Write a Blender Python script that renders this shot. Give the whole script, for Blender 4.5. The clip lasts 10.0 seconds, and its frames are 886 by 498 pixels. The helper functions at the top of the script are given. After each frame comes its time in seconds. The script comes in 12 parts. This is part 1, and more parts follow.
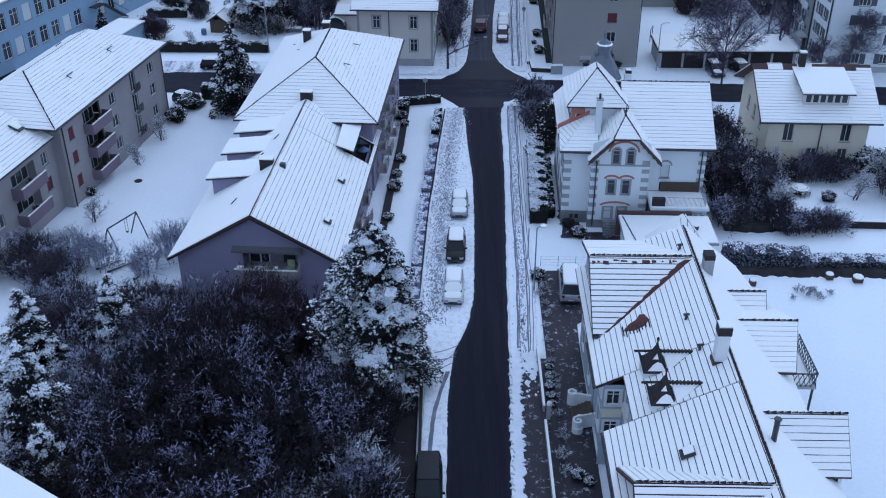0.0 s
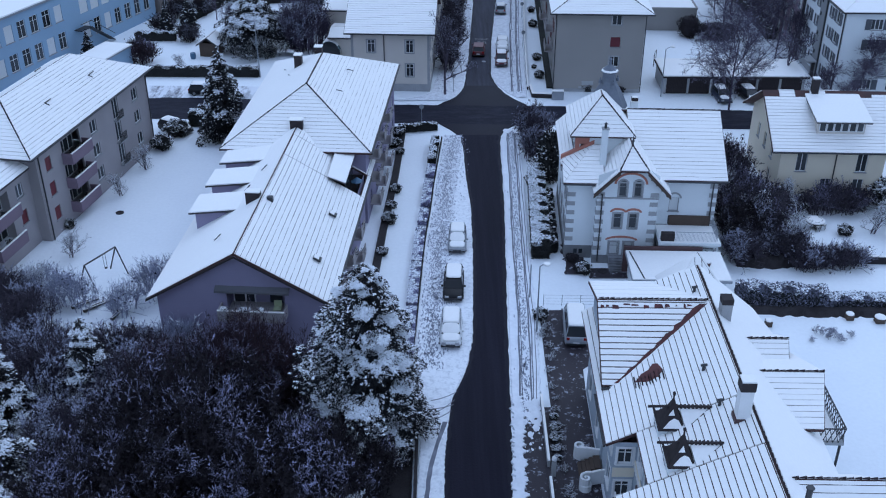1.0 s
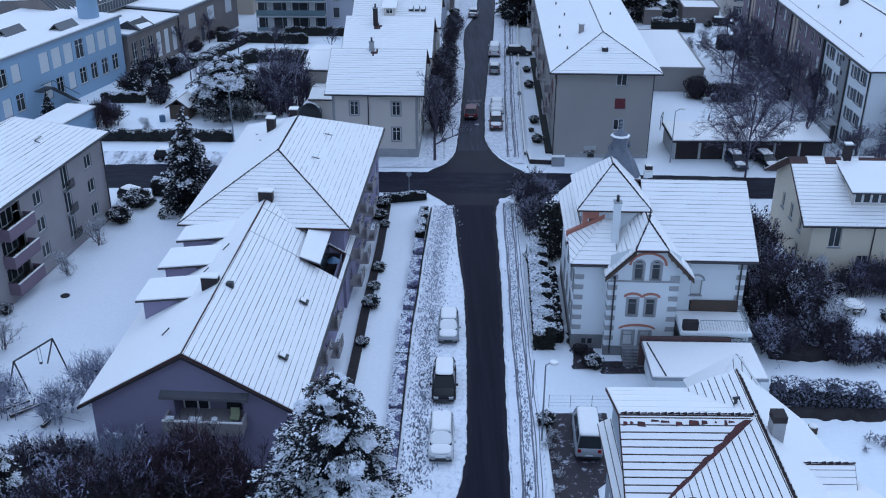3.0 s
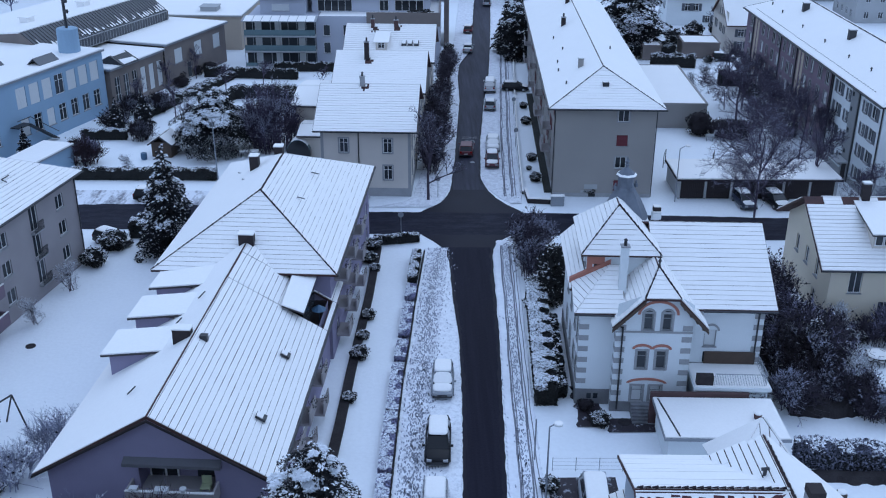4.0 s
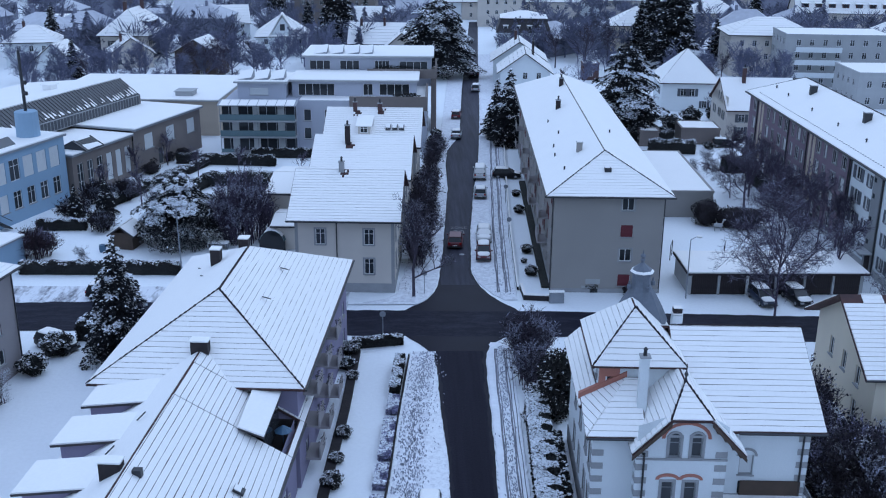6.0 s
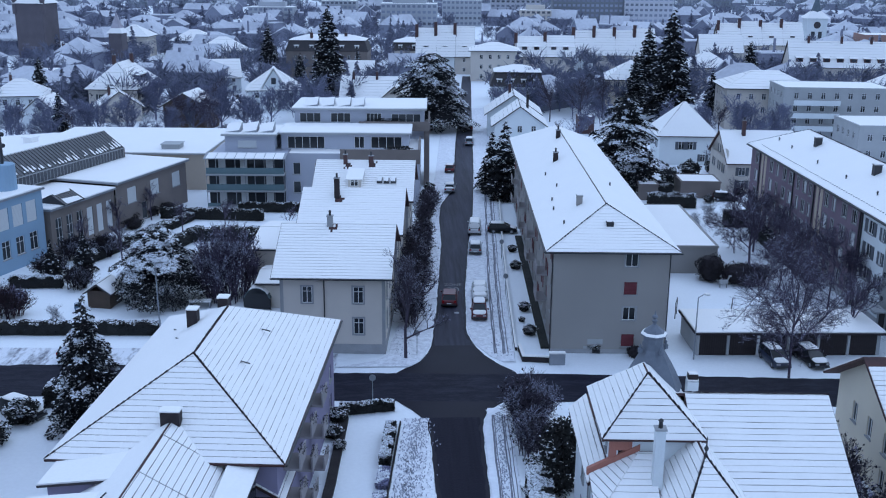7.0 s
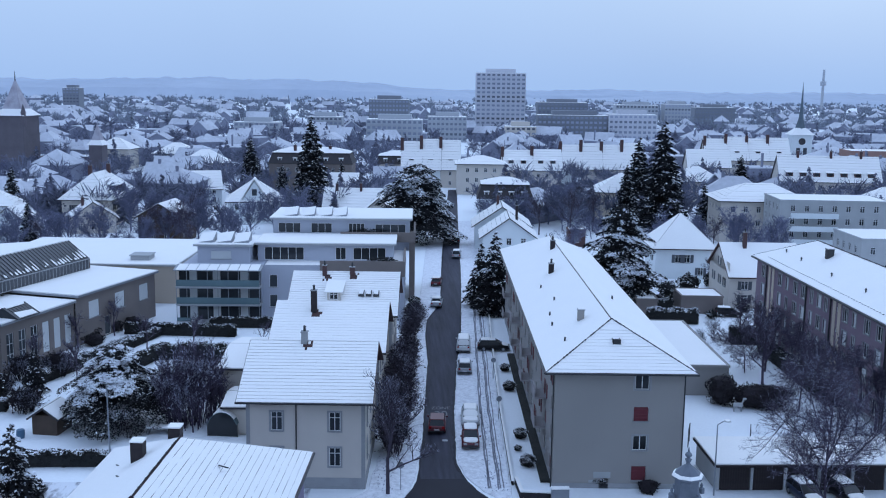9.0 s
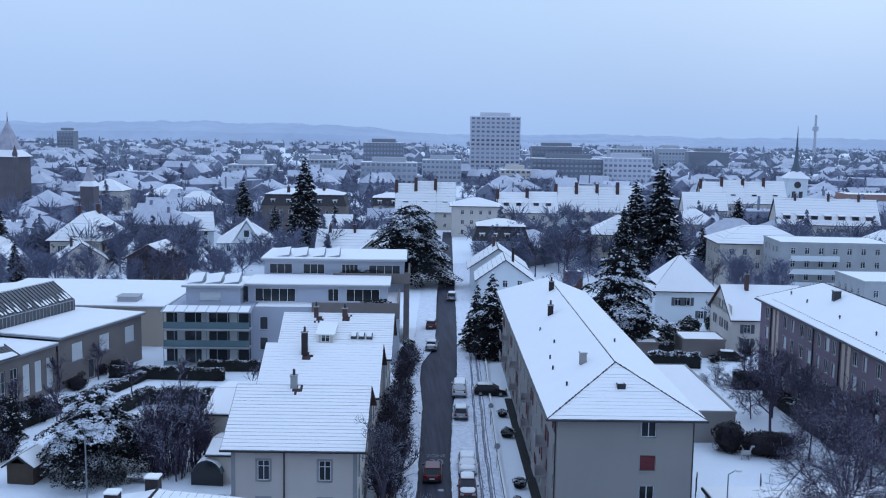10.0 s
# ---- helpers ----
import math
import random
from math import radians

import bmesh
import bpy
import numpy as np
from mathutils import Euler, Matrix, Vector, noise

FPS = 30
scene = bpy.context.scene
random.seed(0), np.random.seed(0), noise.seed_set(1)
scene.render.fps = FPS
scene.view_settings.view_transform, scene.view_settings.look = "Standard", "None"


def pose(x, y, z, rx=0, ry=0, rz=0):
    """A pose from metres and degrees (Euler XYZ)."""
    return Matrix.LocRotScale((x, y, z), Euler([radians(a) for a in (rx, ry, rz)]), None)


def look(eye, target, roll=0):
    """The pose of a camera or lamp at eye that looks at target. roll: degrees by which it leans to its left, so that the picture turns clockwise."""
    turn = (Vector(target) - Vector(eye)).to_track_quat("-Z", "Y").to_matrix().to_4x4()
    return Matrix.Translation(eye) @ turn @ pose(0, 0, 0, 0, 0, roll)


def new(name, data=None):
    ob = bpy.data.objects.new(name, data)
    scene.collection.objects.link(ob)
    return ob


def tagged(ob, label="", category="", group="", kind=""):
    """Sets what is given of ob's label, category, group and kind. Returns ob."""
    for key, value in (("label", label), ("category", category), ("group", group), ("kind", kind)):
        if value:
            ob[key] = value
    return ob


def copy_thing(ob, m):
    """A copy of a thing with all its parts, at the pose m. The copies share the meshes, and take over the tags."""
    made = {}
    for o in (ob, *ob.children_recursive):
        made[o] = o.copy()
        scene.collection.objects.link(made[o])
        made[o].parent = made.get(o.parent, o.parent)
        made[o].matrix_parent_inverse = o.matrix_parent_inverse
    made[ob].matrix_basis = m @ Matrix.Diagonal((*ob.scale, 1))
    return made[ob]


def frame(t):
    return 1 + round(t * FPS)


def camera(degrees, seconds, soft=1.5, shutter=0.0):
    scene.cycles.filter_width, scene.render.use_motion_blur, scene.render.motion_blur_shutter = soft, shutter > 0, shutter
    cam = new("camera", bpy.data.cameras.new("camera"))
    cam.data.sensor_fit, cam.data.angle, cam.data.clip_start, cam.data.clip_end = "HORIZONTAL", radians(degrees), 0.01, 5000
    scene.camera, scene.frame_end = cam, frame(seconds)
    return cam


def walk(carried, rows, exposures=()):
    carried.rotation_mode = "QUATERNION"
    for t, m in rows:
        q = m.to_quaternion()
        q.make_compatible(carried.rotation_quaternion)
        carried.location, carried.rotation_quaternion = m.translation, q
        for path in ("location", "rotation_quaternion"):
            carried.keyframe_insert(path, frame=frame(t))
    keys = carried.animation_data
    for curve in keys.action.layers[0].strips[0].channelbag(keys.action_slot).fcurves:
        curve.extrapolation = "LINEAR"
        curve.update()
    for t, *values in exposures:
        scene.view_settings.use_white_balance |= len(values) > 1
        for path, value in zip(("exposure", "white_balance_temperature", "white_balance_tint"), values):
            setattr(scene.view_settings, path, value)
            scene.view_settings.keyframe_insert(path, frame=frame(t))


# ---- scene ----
cam = camera(47.4, 10.0, 1.1)
ROWS = [
    (0.0, 0.000, 0.000, 48.823, 0.000, -30.595, -0.090),
    (0.5, 0.049, 2.550, 48.167, -0.062, -30.016, -0.029),
    (1.0, -0.010, 5.244, 47.495, -0.208, -29.436, 0.036),
    (1.5, 0.013, 8.065, 46.685, -0.320, -28.773, 0.075),
    (2.0, 0.116, 10.963, 45.749, -0.424, -27.966, 0.103),
    (2.5, 0.213, 13.922, 44.745, -0.559, -27.030, 0.136),
    (4.0, 0.391, 22.554, 41.908, -1.067, -23.960, 0.277),
    (4.5, 0.473, 25.250, 41.020, -1.236, -22.877, 0.335),
    (5.0, 0.560, 27.868, 40.205, -1.383, -21.770, 0.358),
    (5.5, 0.623, 30.576, 39.444, -1.582, -20.432, 0.407),
    (7.0, 0.768, 38.544, 37.224, -2.168, -15.818, 0.467),
    (7.5, 0.826, 41.186, 36.601, -2.376, -14.249, 0.534),
    (8.0, 0.815, 43.645, 35.999, -2.597, -12.606, 0.611),
    (8.5, 0.856, 46.040, 35.412, -2.802, -10.921, 0.673),
    (9.0, 0.833, 48.266, 34.830, -3.006, -9.239, 0.778),
    (9.5, 0.830, 50.266, 34.357, -3.176, -7.766, 0.899),
    (10.0, 0.818, 51.945, 33.877, -3.317, -6.738, 0.936),
]
walk(cam, [(t, pose(x, y, z, 90 + pitch, 0, yaw) @ pose(0, 0, 0, 0, 0, roll)) for t, x, y, z, yaw, pitch, roll in ROWS],
     exposures=[(0.0, 0.16, 6450, 12.5), (10.0, 0.20, 6400, 12)])

# ---- world and light: a closed winter overcast, low blue daylight ----
world = bpy.data.worlds.new("winter_sky")
scene.world = world
world.use_nodes = True
wn, wl = world.node_tree.nodes, world.node_tree.links
wn.clear()
w_out = wn.new("ShaderNodeOutputWorld")
w_bg = wn.new("ShaderNodeBackground")
w_sky = wn.new("ShaderNodeTexSky")
w_sky.sky_type = "NISHITA"
w_sky.sun_disc = False
w_sky.sun_elevation, w_sky.sun_rotation = radians(14), radians(25)
w_sky.dust_density, w_sky.air_density = 6.0, 1.5
w_dim = wn.new("ShaderNodeMix")
w_dim.data_type, w_dim.blend_type = "RGBA", "MULTIPLY"
w_dim.inputs[0].default_value = 1.0
w_dim.inputs[7].default_value = (0.03, 0.045, 0.075, 1)
w_co = wn.new("ShaderNodeTexCoord")
w_sep = wn.new("ShaderNodeSeparateXYZ")
w_ramp = wn.new("ShaderNodeValToRGB")
for pos, col in ((0.0, (0.322, 0.485, 0.775)), (0.04, (0.355, 0.517, 0.795)), (0.12, (0.415, 0.587, 0.85)), (0.26, (0.43, 0.605, 0.885)), (1.0, (0.488, 0.686, 1.075))):
    el = w_ramp.color_ramp.elements.new(pos) if pos not in (0.0, 1.0) else w_ramp.color_ramp.elements[-1 if pos else 0]
    el.color = (*col, 1)
w_cl = wn.new("ShaderNodeTexNoise")
w_cl.inputs["Scale"].default_value, w_cl.inputs["Detail"].default_value = 3.0, 3.0
w_amp = wn.new("ShaderNodeMapRange")
w_amp.inputs["To Min"].default_value, w_amp.inputs["To Max"].default_value = 0.93, 1.07
w_mul = wn.new("ShaderNodeVectorMath")
w_mul.operation = "SCALE"
w_mix = wn.new("ShaderNodeMix")
w_mix.data_type = "RGBA"
w_mix.inputs[0].default_value = 0.04
wl.new(w_co.outputs["Generated"], w_sep.inputs[0])
wl.new(w_sep.outputs["Z"], w_ramp.inputs[0])
wl.new(w_co.outputs["Generated"], w_cl.inputs["Vector"])
wl.new(w_cl.outputs["Fac"], w_amp.inputs["Value"])
wl.new(w_ramp.outputs["Color"], w_mul.inputs[0])
wl.new(w_amp.outputs["Result"], w_mul.inputs["Scale"])
wl.new(w_sky.outputs["Color"], w_dim.inputs[6])
wl.new(w_mul.outputs["Vector"], w_mix.inputs[6])
wl.new(w_dim.outputs[2], w_mix.inputs[7])
wl.new(w_mix.outputs[2], w_bg.inputs["Color"])
wl.new(w_bg.outputs[0], w_out.inputs["Surface"])
w_bg.inputs["Strength"].default_value = 1.0

sun = new("sun", bpy.data.lights.new("sun", "SUN"))
sun.data.energy, sun.data.angle, sun.data.color = 0.5, radians(60), (0.66, 0.82, 1.0)
sun.matrix_world = look((0, 0, 300), (-55, -110, 160))


# ---- materials ----
def material(name, base, rough=0.8, second=None, scale=1.5, fine=14.0, amount=0.25, bump=0.15, bump_dist=0.02, metal=0.0, vary=0.0):
    """A surface with a broad stain, a fine grain and a relief; second: the colour it is stained towards; vary: change from piece to piece."""
    m = bpy.data.materials.new(name)
    m.use_nodes = True
    n, l = m.node_tree.nodes, m.node_tree.links
    b = n["Principled BSDF"]
    b.inputs["Roughness"].default_value, b.inputs["Metallic"].default_value = rough, metal
    co = n.new("ShaderNodeTexCoord")
    big, small = n.new("ShaderNodeTexNoise"), n.new("ShaderNodeTexNoise")
    big.inputs["Scale"].default_value, big.inputs["Detail"].default_value = scale, 5
    small.inputs["Scale"].default_value, small.inputs["Detail"].default_value = fine, 4
    for k in (big, small):
        l.new(co.outputs["Object"], k.inputs["Vector"])
    second = second or tuple(c * 0.6 for c in base)
    mr = n.new("ShaderNodeMapRange")
    mr.inputs["From Min"].default_value, mr.inputs["From Max"].default_value = 0.38, 0.68
    mr.inputs["To Max"].default_value = min(1.0, amount * 2)
    l.new(big.outputs["Fac"], mr.inputs["Value"])
    mix = n.new("ShaderNodeMix")
    mix.data_type = "RGBA"
    mix.inputs[6].default_value, mix.inputs[7].default_value = (*base, 1), (*second, 1)
    l.new(mr.outputs["Result"], mix.inputs[0])
    gr = n.new("ShaderNodeMapRange")
    gr.inputs["To Min"].default_value, gr.inputs["To Max"].default_value = 1 - amount * 0.6, 1 + amount * 0.6
    l.new(small.outputs["Fac"], gr.inputs["Value"])
    sc = n.new("ShaderNodeVectorMath")
    sc.operation = "SCALE"
    l.new(mix.outputs[2], sc.inputs[0])
    l.new(gr.outputs["Result"], sc.inputs["Scale"])
    last = sc.outputs["Vector"]
    if vary:
        info, vr, s2 = n.new("ShaderNodeObjectInfo"), n.new("ShaderNodeMapRange"), n.new("ShaderNodeVectorMath")
        vr.inputs["To Min"].default_value, vr.inputs["To Max"].default_value = 1 - vary, 1 + vary
        s2.operation = "SCALE"
        l.new(info.outputs["Random"], vr.inputs["Value"])
        l.new(last, s2.inputs[0])
        l.new(vr.outputs["Result"], s2.inputs["Scale"])
        last = s2.outputs["Vector"]
    l.new(last, b.inputs["Base Color"])
    if bump:
        bp = n.new("ShaderNodeBump")
        bp.inputs["Strength"].default_value, bp.inputs["Distance"].default_value = bump, bump_dist
        l.new(small.outputs["Fac"], bp.inputs["Height"])
        l.new(bp.outputs["Normal"], b.inputs["Normal"])
    return m


def gloss(m, level):
    """Sets how strongly a surface mirrors the sky."""
    m.node_tree.nodes["Principled BSDF"].inputs["Specular IOR Level"].default_value = level
    return m


def islands(m, low, high):
    """Lets the single leaves or clumps of a joined mesh differ in brightness."""
    n, l = m.node_tree.nodes, m.node_tree.links
    b = n["Principled BSDF"]
    was = b.inputs["Base Color"].links[0].from_socket
    geo, mr, sc = n.new("ShaderNodeNewGeometry"), n.new("ShaderNodeMapRange"), n.new("ShaderNodeVectorMath")
    mr.inputs["To Min"].default_value, mr.inputs["To Max"].default_value = low, high
    sc.operation = "SCALE"
    l.new(geo.outputs["Random Per Island"], mr.inputs["Value"])
    l.new(was, sc.inputs[0])
    l.new(mr.outputs["Result"], sc.inputs["Scale"])
    l.new(sc.outputs["Vector"], b.inputs["Base Color"])
    return m


SNOW = material("fresh_snow", (0.82, 0.85, 0.88), 0.7, (0.72, 0.76, 0.81), 0.25, 3.0, 0.10, 0.25, 0.08)
ROOF_SNOW = material("roof_snow", (0.885, 0.87, 0.855), 0.7, (0.80, 0.795, 0.795), 0.35, 5.0, 0.08, 0.2, 0.04)
TREE_SNOW = islands(material("snow_on_twigs", (0.82, 0.85, 0.90), 0.75, (0.70, 0.74, 0.81), 1.2, 9.0, 0.12, 0.0), 0.8, 1.1)
FROST = islands(material("frosted_twigs", (0.40, 0.42, 0.54), 0.85, (0.26, 0.275, 0.37), 1.0, 9.0, 0.2, 0.0), 0.6, 1.2)
RIMED = islands(material("rimed_twig_ends", (0.30, 0.295, 0.44), 0.9, (0.165, 0.16, 0.255), 0.6, 9.0, 0.25, 0.0), 0.4, 1.5)
ASPHALT = gloss(material("wet_asphalt", (0.0085, 0.0078, 0.0165), 0.5, (0.0135, 0.0125, 0.0240), 0.25, 30.0, 0.35, 0.2, 0.01), 0.12)
ASPHALT.node_tree.nodes["Principled BSDF"].inputs["Specular IOR Level"].default_value = 0.10
PAVING = material("trodden_paving", (0.11, 0.11, 0.12), 0.6, (0.30, 0.31, 0.34), 0.9, 12.0, 0.4, 0.3, 0.02)
EARTH = material("bare_earth", (0.018, 0.014, 0.016), 0.95, (0.035, 0.03, 0.033), 0.8, 8.0, 0.4, 0.6, 0.08)
GRASS = material("winter_grass", (0.018, 0.020, 0.017), 0.95, (0.035, 0.034, 0.033), 0.9, 10.0, 0.4, 0.6, 0.08)
TILE_RED = material("red_clay_tile", (0.075, 0.032, 0.030), 0.8, (0.040, 0.024, 0.026), 0.8, 12.0, 0.35, 0.4, 0.03)
RIDGE = material("dark_ridge_tile", (0.024, 0.015, 0.018), 0.85, (0.016, 0.012, 0.015), 0.8, 12.0, 0.35, 0.3, 0.03)
TILE_DARK = material("dark_roof_tile", (0.045, 0.042, 0.048), 0.8, (0.07, 0.055, 0.058), 0.7, 12.0, 0.3, 0.4, 0.03)
LILAC = material("lilac_render", (0.265, 0.238, 0.345), 0.85, (0.205, 0.185, 0.275), 0.5, 18.0, 0.18)
GREYRENDER = material("grey_beige_render", (0.33, 0.305, 0.31), 0.88, (0.245, 0.225, 0.235), 0.35, 16.0, 0.20)
GREYWALL = material("warm_grey_render", (0.315, 0.298, 0.285), 0.88, (0.235, 0.222, 0.218), 0.16, 14.0, 0.2)
CREAM = material("cream_render", (0.60, 0.55, 0.50), 0.85, (0.49, 0.45, 0.415), 0.4, 16.0, 0.16)
YELLOW = material("pale_yellow_render", (0.74, 0.66, 0.53), 0.85, (0.64, 0.57, 0.47), 0.4, 16.0, 0.16)
WHITE = material("white_render", (0.70, 0.74, 0.76), 0.82, (0.56, 0.60, 0.63), 0.35, 14.0, 0.14)
PALEBLUE = material("pale_blue_render", (0.37, 0.42, 0.475), 0.82, (0.31, 0.36, 0.42), 0.3, 14.0, 0.14)
WORKBLUE = material("workshop_blue_render", (0.26, 0.39, 0.52), 0.82, (0.22, 0.335, 0.45), 0.3, 14.0, 0.16)
SAND = material("sand_render", (0.50, 0.42, 0.34), 0.85, (0.42, 0.36, 0.30), 0.3, 14.0, 0.16)
LAVENDER = material("pale_lavender_render", (0.44, 0.46, 0.53), 0.82, (0.37, 0.39, 0.46), 0.3, 14.0, 0.14)
BROWNWALL = material("pink_brown_render", (0.20, 0.146, 0.185), 0.88, (0.155, 0.115, 0.148), 0.4, 14.0, 0.2)
HALLWALL = material("brown_grey_wall", (0.21, 0.178, 0.165), 0.85, (0.145, 0.122, 0.12), 0.4, 12.0, 0.2)
PLINTH = material("weathered_plinth_stone", (0.20, 0.205, 0.215), 0.85, (0.12, 0.12, 0.13), 0.9, 14.0, 0.3, 0.3, 0.03)
STONE = material("grey_stone", (0.33, 0.335, 0.345), 0.85, (0.24, 0.245, 0.255), 0.9, 14.0, 0.25, 0.3, 0.03)
SALMON = material("salmon_stone", (0.42, 0.165, 0.125), 0.85, (0.38, 0.17, 0.13), 0.9, 14.0, 0.2)
BARE_TILE = material("bare_wet_red_tile", (0.105, 0.024, 0.024), 0.7, (0.050, 0.016, 0.019), 1.4, 12.0, 0.4, 0.4, 0.03)
BRICK = material("red_brick", (0.095, 0.050, 0.050), 0.85, (0.065, 0.040, 0.042), 0.9, 14.0, 0.25)
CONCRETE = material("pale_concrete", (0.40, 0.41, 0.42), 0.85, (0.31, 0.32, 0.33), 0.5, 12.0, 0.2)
PAINT_WHITE = material("white_paint", (0.72, 0.73, 0.74), 0.5, (0.62, 0.63, 0.64), 1.0, 14.0, 0.1, 0.05)
PAINT_GREY = material("grey_paint", (0.24, 0.25, 0.26), 0.5, (0.20, 0.21, 0.22), 1.0, 14.0, 0.12, 0.05)
RED_SHUTTER = material("dark_red_shutter", (0.13, 0.014, 0.024), 0.6, (0.095, 0.011, 0.019), 1.2, 20.0, 0.15, 0.1)
BLUE_SHUTTER = material("dark_grey_shutter", (0.085, 0.095, 0.115), 0.6, (0.06, 0.07, 0.085), 1.2, 20.0, 0.15, 0.1)
BLIND = material("pale_blind", (0.60, 0.62, 0.63), 0.7, (0.52, 0.54, 0.55), 1.2, 20.0, 0.1, 0.1)
TIMBER = material("dark_timber", (0.022, 0.016, 0.018), 0.85, (0.04, 0.03, 0.032), 2.0, 20.0, 0.3, 0.2)
SHED_WOOD = material("brown_shed_boards", (0.085, 0.058, 0.044), 0.85, (0.06, 0.042, 0.034), 1.5, 18.0, 0.3, 0.3)
METAL = material("dark_metal", (0.05, 0.052, 0.058), 0.45, (0.075, 0.075, 0.08), 2.0, 20.0, 0.2, 0.05, metal=0.6)
ZINC = material("zinc_sheet", (0.30, 0.32, 0.35), 0.45, (0.22, 0.24, 0.27), 1.2, 14.0, 0.2, 0.08, metal=0.5)
COPPER = material("weathered_metal_cupola", (0.135, 0.155, 0.19), 0.6, (0.09, 0.105, 0.135), 2.0, 14.0, 0.25, 0.15)
BARK = material("dark_bark", (0.055, 0.045, 0.042), 0.95, (0.085, 0.075, 0.07), 1.5, 16.0, 0.3, 0.4, 0.02)
TWIG = islands(material("brown_twigs", (0.078, 0.064, 0.090), 0.95, (0.050, 0.042, 0.060), 1.0, 12.0, 0.3, 0.0), 0.6, 1.3)
PURPLE_TWIG = islands(material("purple_brown_twigs", (0.078, 0.062, 0.098), 0.95, (0.050, 0.040, 0.066), 1.0, 12.0, 0.3, 0.0), 0.6, 1.4)
RED_TWIG = islands(material("reddish_brown_twigs", (0.019, 0.012, 0.019), 0.95, (0.012, 0.009, 0.016), 0.6, 12.0, 0.3, 0.0), 0.5, 1.3)
RED_SHOOT = islands(material("reddish_upright_shoots", (0.050, 0.026, 0.036), 0.95, (0.030, 0.018, 0.028), 0.6, 12.0, 0.3, 0.0), 0.6, 1.4)
NEEDLE = islands(material("dark_needles", (0.0065, 0.0072, 0.0100), 0.9, (0.010, 0.011, 0.014), 0.8, 12.0, 0.3, 0.0), 0.5, 1.5)
LEAF = islands(material("evergreen_leaves", (0.015, 0.016, 0.016), 0.9, (0.023, 0.022, 0.021), 0.8, 12.0, 0.3, 0.0), 0.5, 1.4)
HOAR_LEAF = islands(material("hoar_frosted_leaves", (0.11, 0.115, 0.155), 0.9, (0.05, 0.052, 0.07), 1.4, 12.0, 0.4, 0.0), 0.15, 2.8)
DRYLEAF = islands(material("withered_leaves", (0.017, 0.012, 0.016), 0.9, (0.012, 0.010, 0.014), 0.8, 12.0, 0.3, 0.0), 0.5, 1.4)
TYRE = material("tyre_rubber", (0.02, 0.02, 0.021), 0.85, (0.03, 0.03, 0.03), 3.0, 30.0, 0.2)
ALLOY = material("alloy_rim", (0.35, 0.36, 0.38), 0.4, (0.25, 0.26, 0.28), 3.0, 30.0, 0.2, 0.05, metal=0.7)
CAR_WHITE = material("white_car_paint", (0.68, 0.69, 0.70), 0.3, (0.55, 0.56, 0.58), 1.0, 8.0, 0.1, 0.0)
CAR_SILVER = material("silver_car_paint", (0.32, 0.34, 0.37), 0.3, (0.25, 0.27, 0.30), 1.0, 8.0, 0.1, 0.0)
CAR_BLACK = material("black_car_paint", (0.007, 0.007, 0.010), 0.4, (0.012, 0.012, 0.015), 1.0, 8.0, 0.15, 0.0)
CAR_BLACK.node_tree.nodes["Principled BSDF"].inputs["Specular IOR Level"].default_value = 0.25
CAR_BLUE = material("dark_blue_car_paint", (0.03, 0.04, 0.07), 0.3, (0.025, 0.03, 0.05), 1.0, 8.0, 0.15, 0.0)
CAR_RED = material("red_car_paint", (0.115, 0.010, 0.018), 0.3, (0.085, 0.009, 0.014), 1.0, 8.0, 0.12, 0.0)
TAIL_RED = material("red_lamp_glass", (0.30, 0.01, 0.01), 0.2, (0.24, 0.01, 0.01), 2.0, 20.0, 0.1, 0.0)
AWNING = material("grey_awning_cloth", (0.12, 0.12, 0.135), 0.9, (0.09, 0.09, 0.10), 1.0, 20.0, 0.2)
GREEN_PLASTIC = material("pale_green_plastic", (0.38, 0.42, 0.27), 0.5, (0.32, 0.36, 0.23), 2.0, 20.0, 0.1)
BLUE_PLASTIC = material("blue_plastic", (0.05, 0.12, 0.20), 0.5, (0.04, 0.09, 0.15), 2.0, 20.0, 0.1)
GUARD_GLASS = material("frosted_green_glass", (0.12, 0.185, 0.205), 0.2, (0.09, 0.14, 0.16), 1.0, 10.0, 0.12, 0.0)
# Twigs of the town trees, paled and blued to imitate haze.
HAZED_TWIG = islands(material("hazed_town_twigs", (0.165, 0.175, 0.265), 0.95, (0.115, 0.122, 0.19), 0.3, 6.0, 0.3, 0.0), 0.6, 1.3)
# Far roofs and walls: snow dulled, render blued, as painted haze.
FAR_SNOW = material("hazed_snow_on_far_roofs", (0.56, 0.58, 0.64), 0.75, (0.36, 0.37, 0.43), 0.06, 0.8, 0.35, 0.0)
FAR_WALL = material("hazed_house_render", (0.23, 0.24, 0.31), 0.9, (0.24, 0.26, 0.33), 0.05, 2.0, 0.25, 0.0, vary=0.25)
# Frost and imitated haze share this one pale wood colour.
FAR_TREE = islands(material("far_frost_and_haze_wood", (0.135, 0.145, 0.205), 0.95, (0.19, 0.20, 0.27), 0.02, 0.5, 0.3, 0.0), 0.6, 1.3)
# Haze is painted into the hills: their colour nears the sky's.
FAR_HILL = material("haze_paled_hill", (0.40, 0.455, 0.55), 1.0, (0.52, 0.57, 0.65), 0.004, 0.02, 0.2, 0.0)


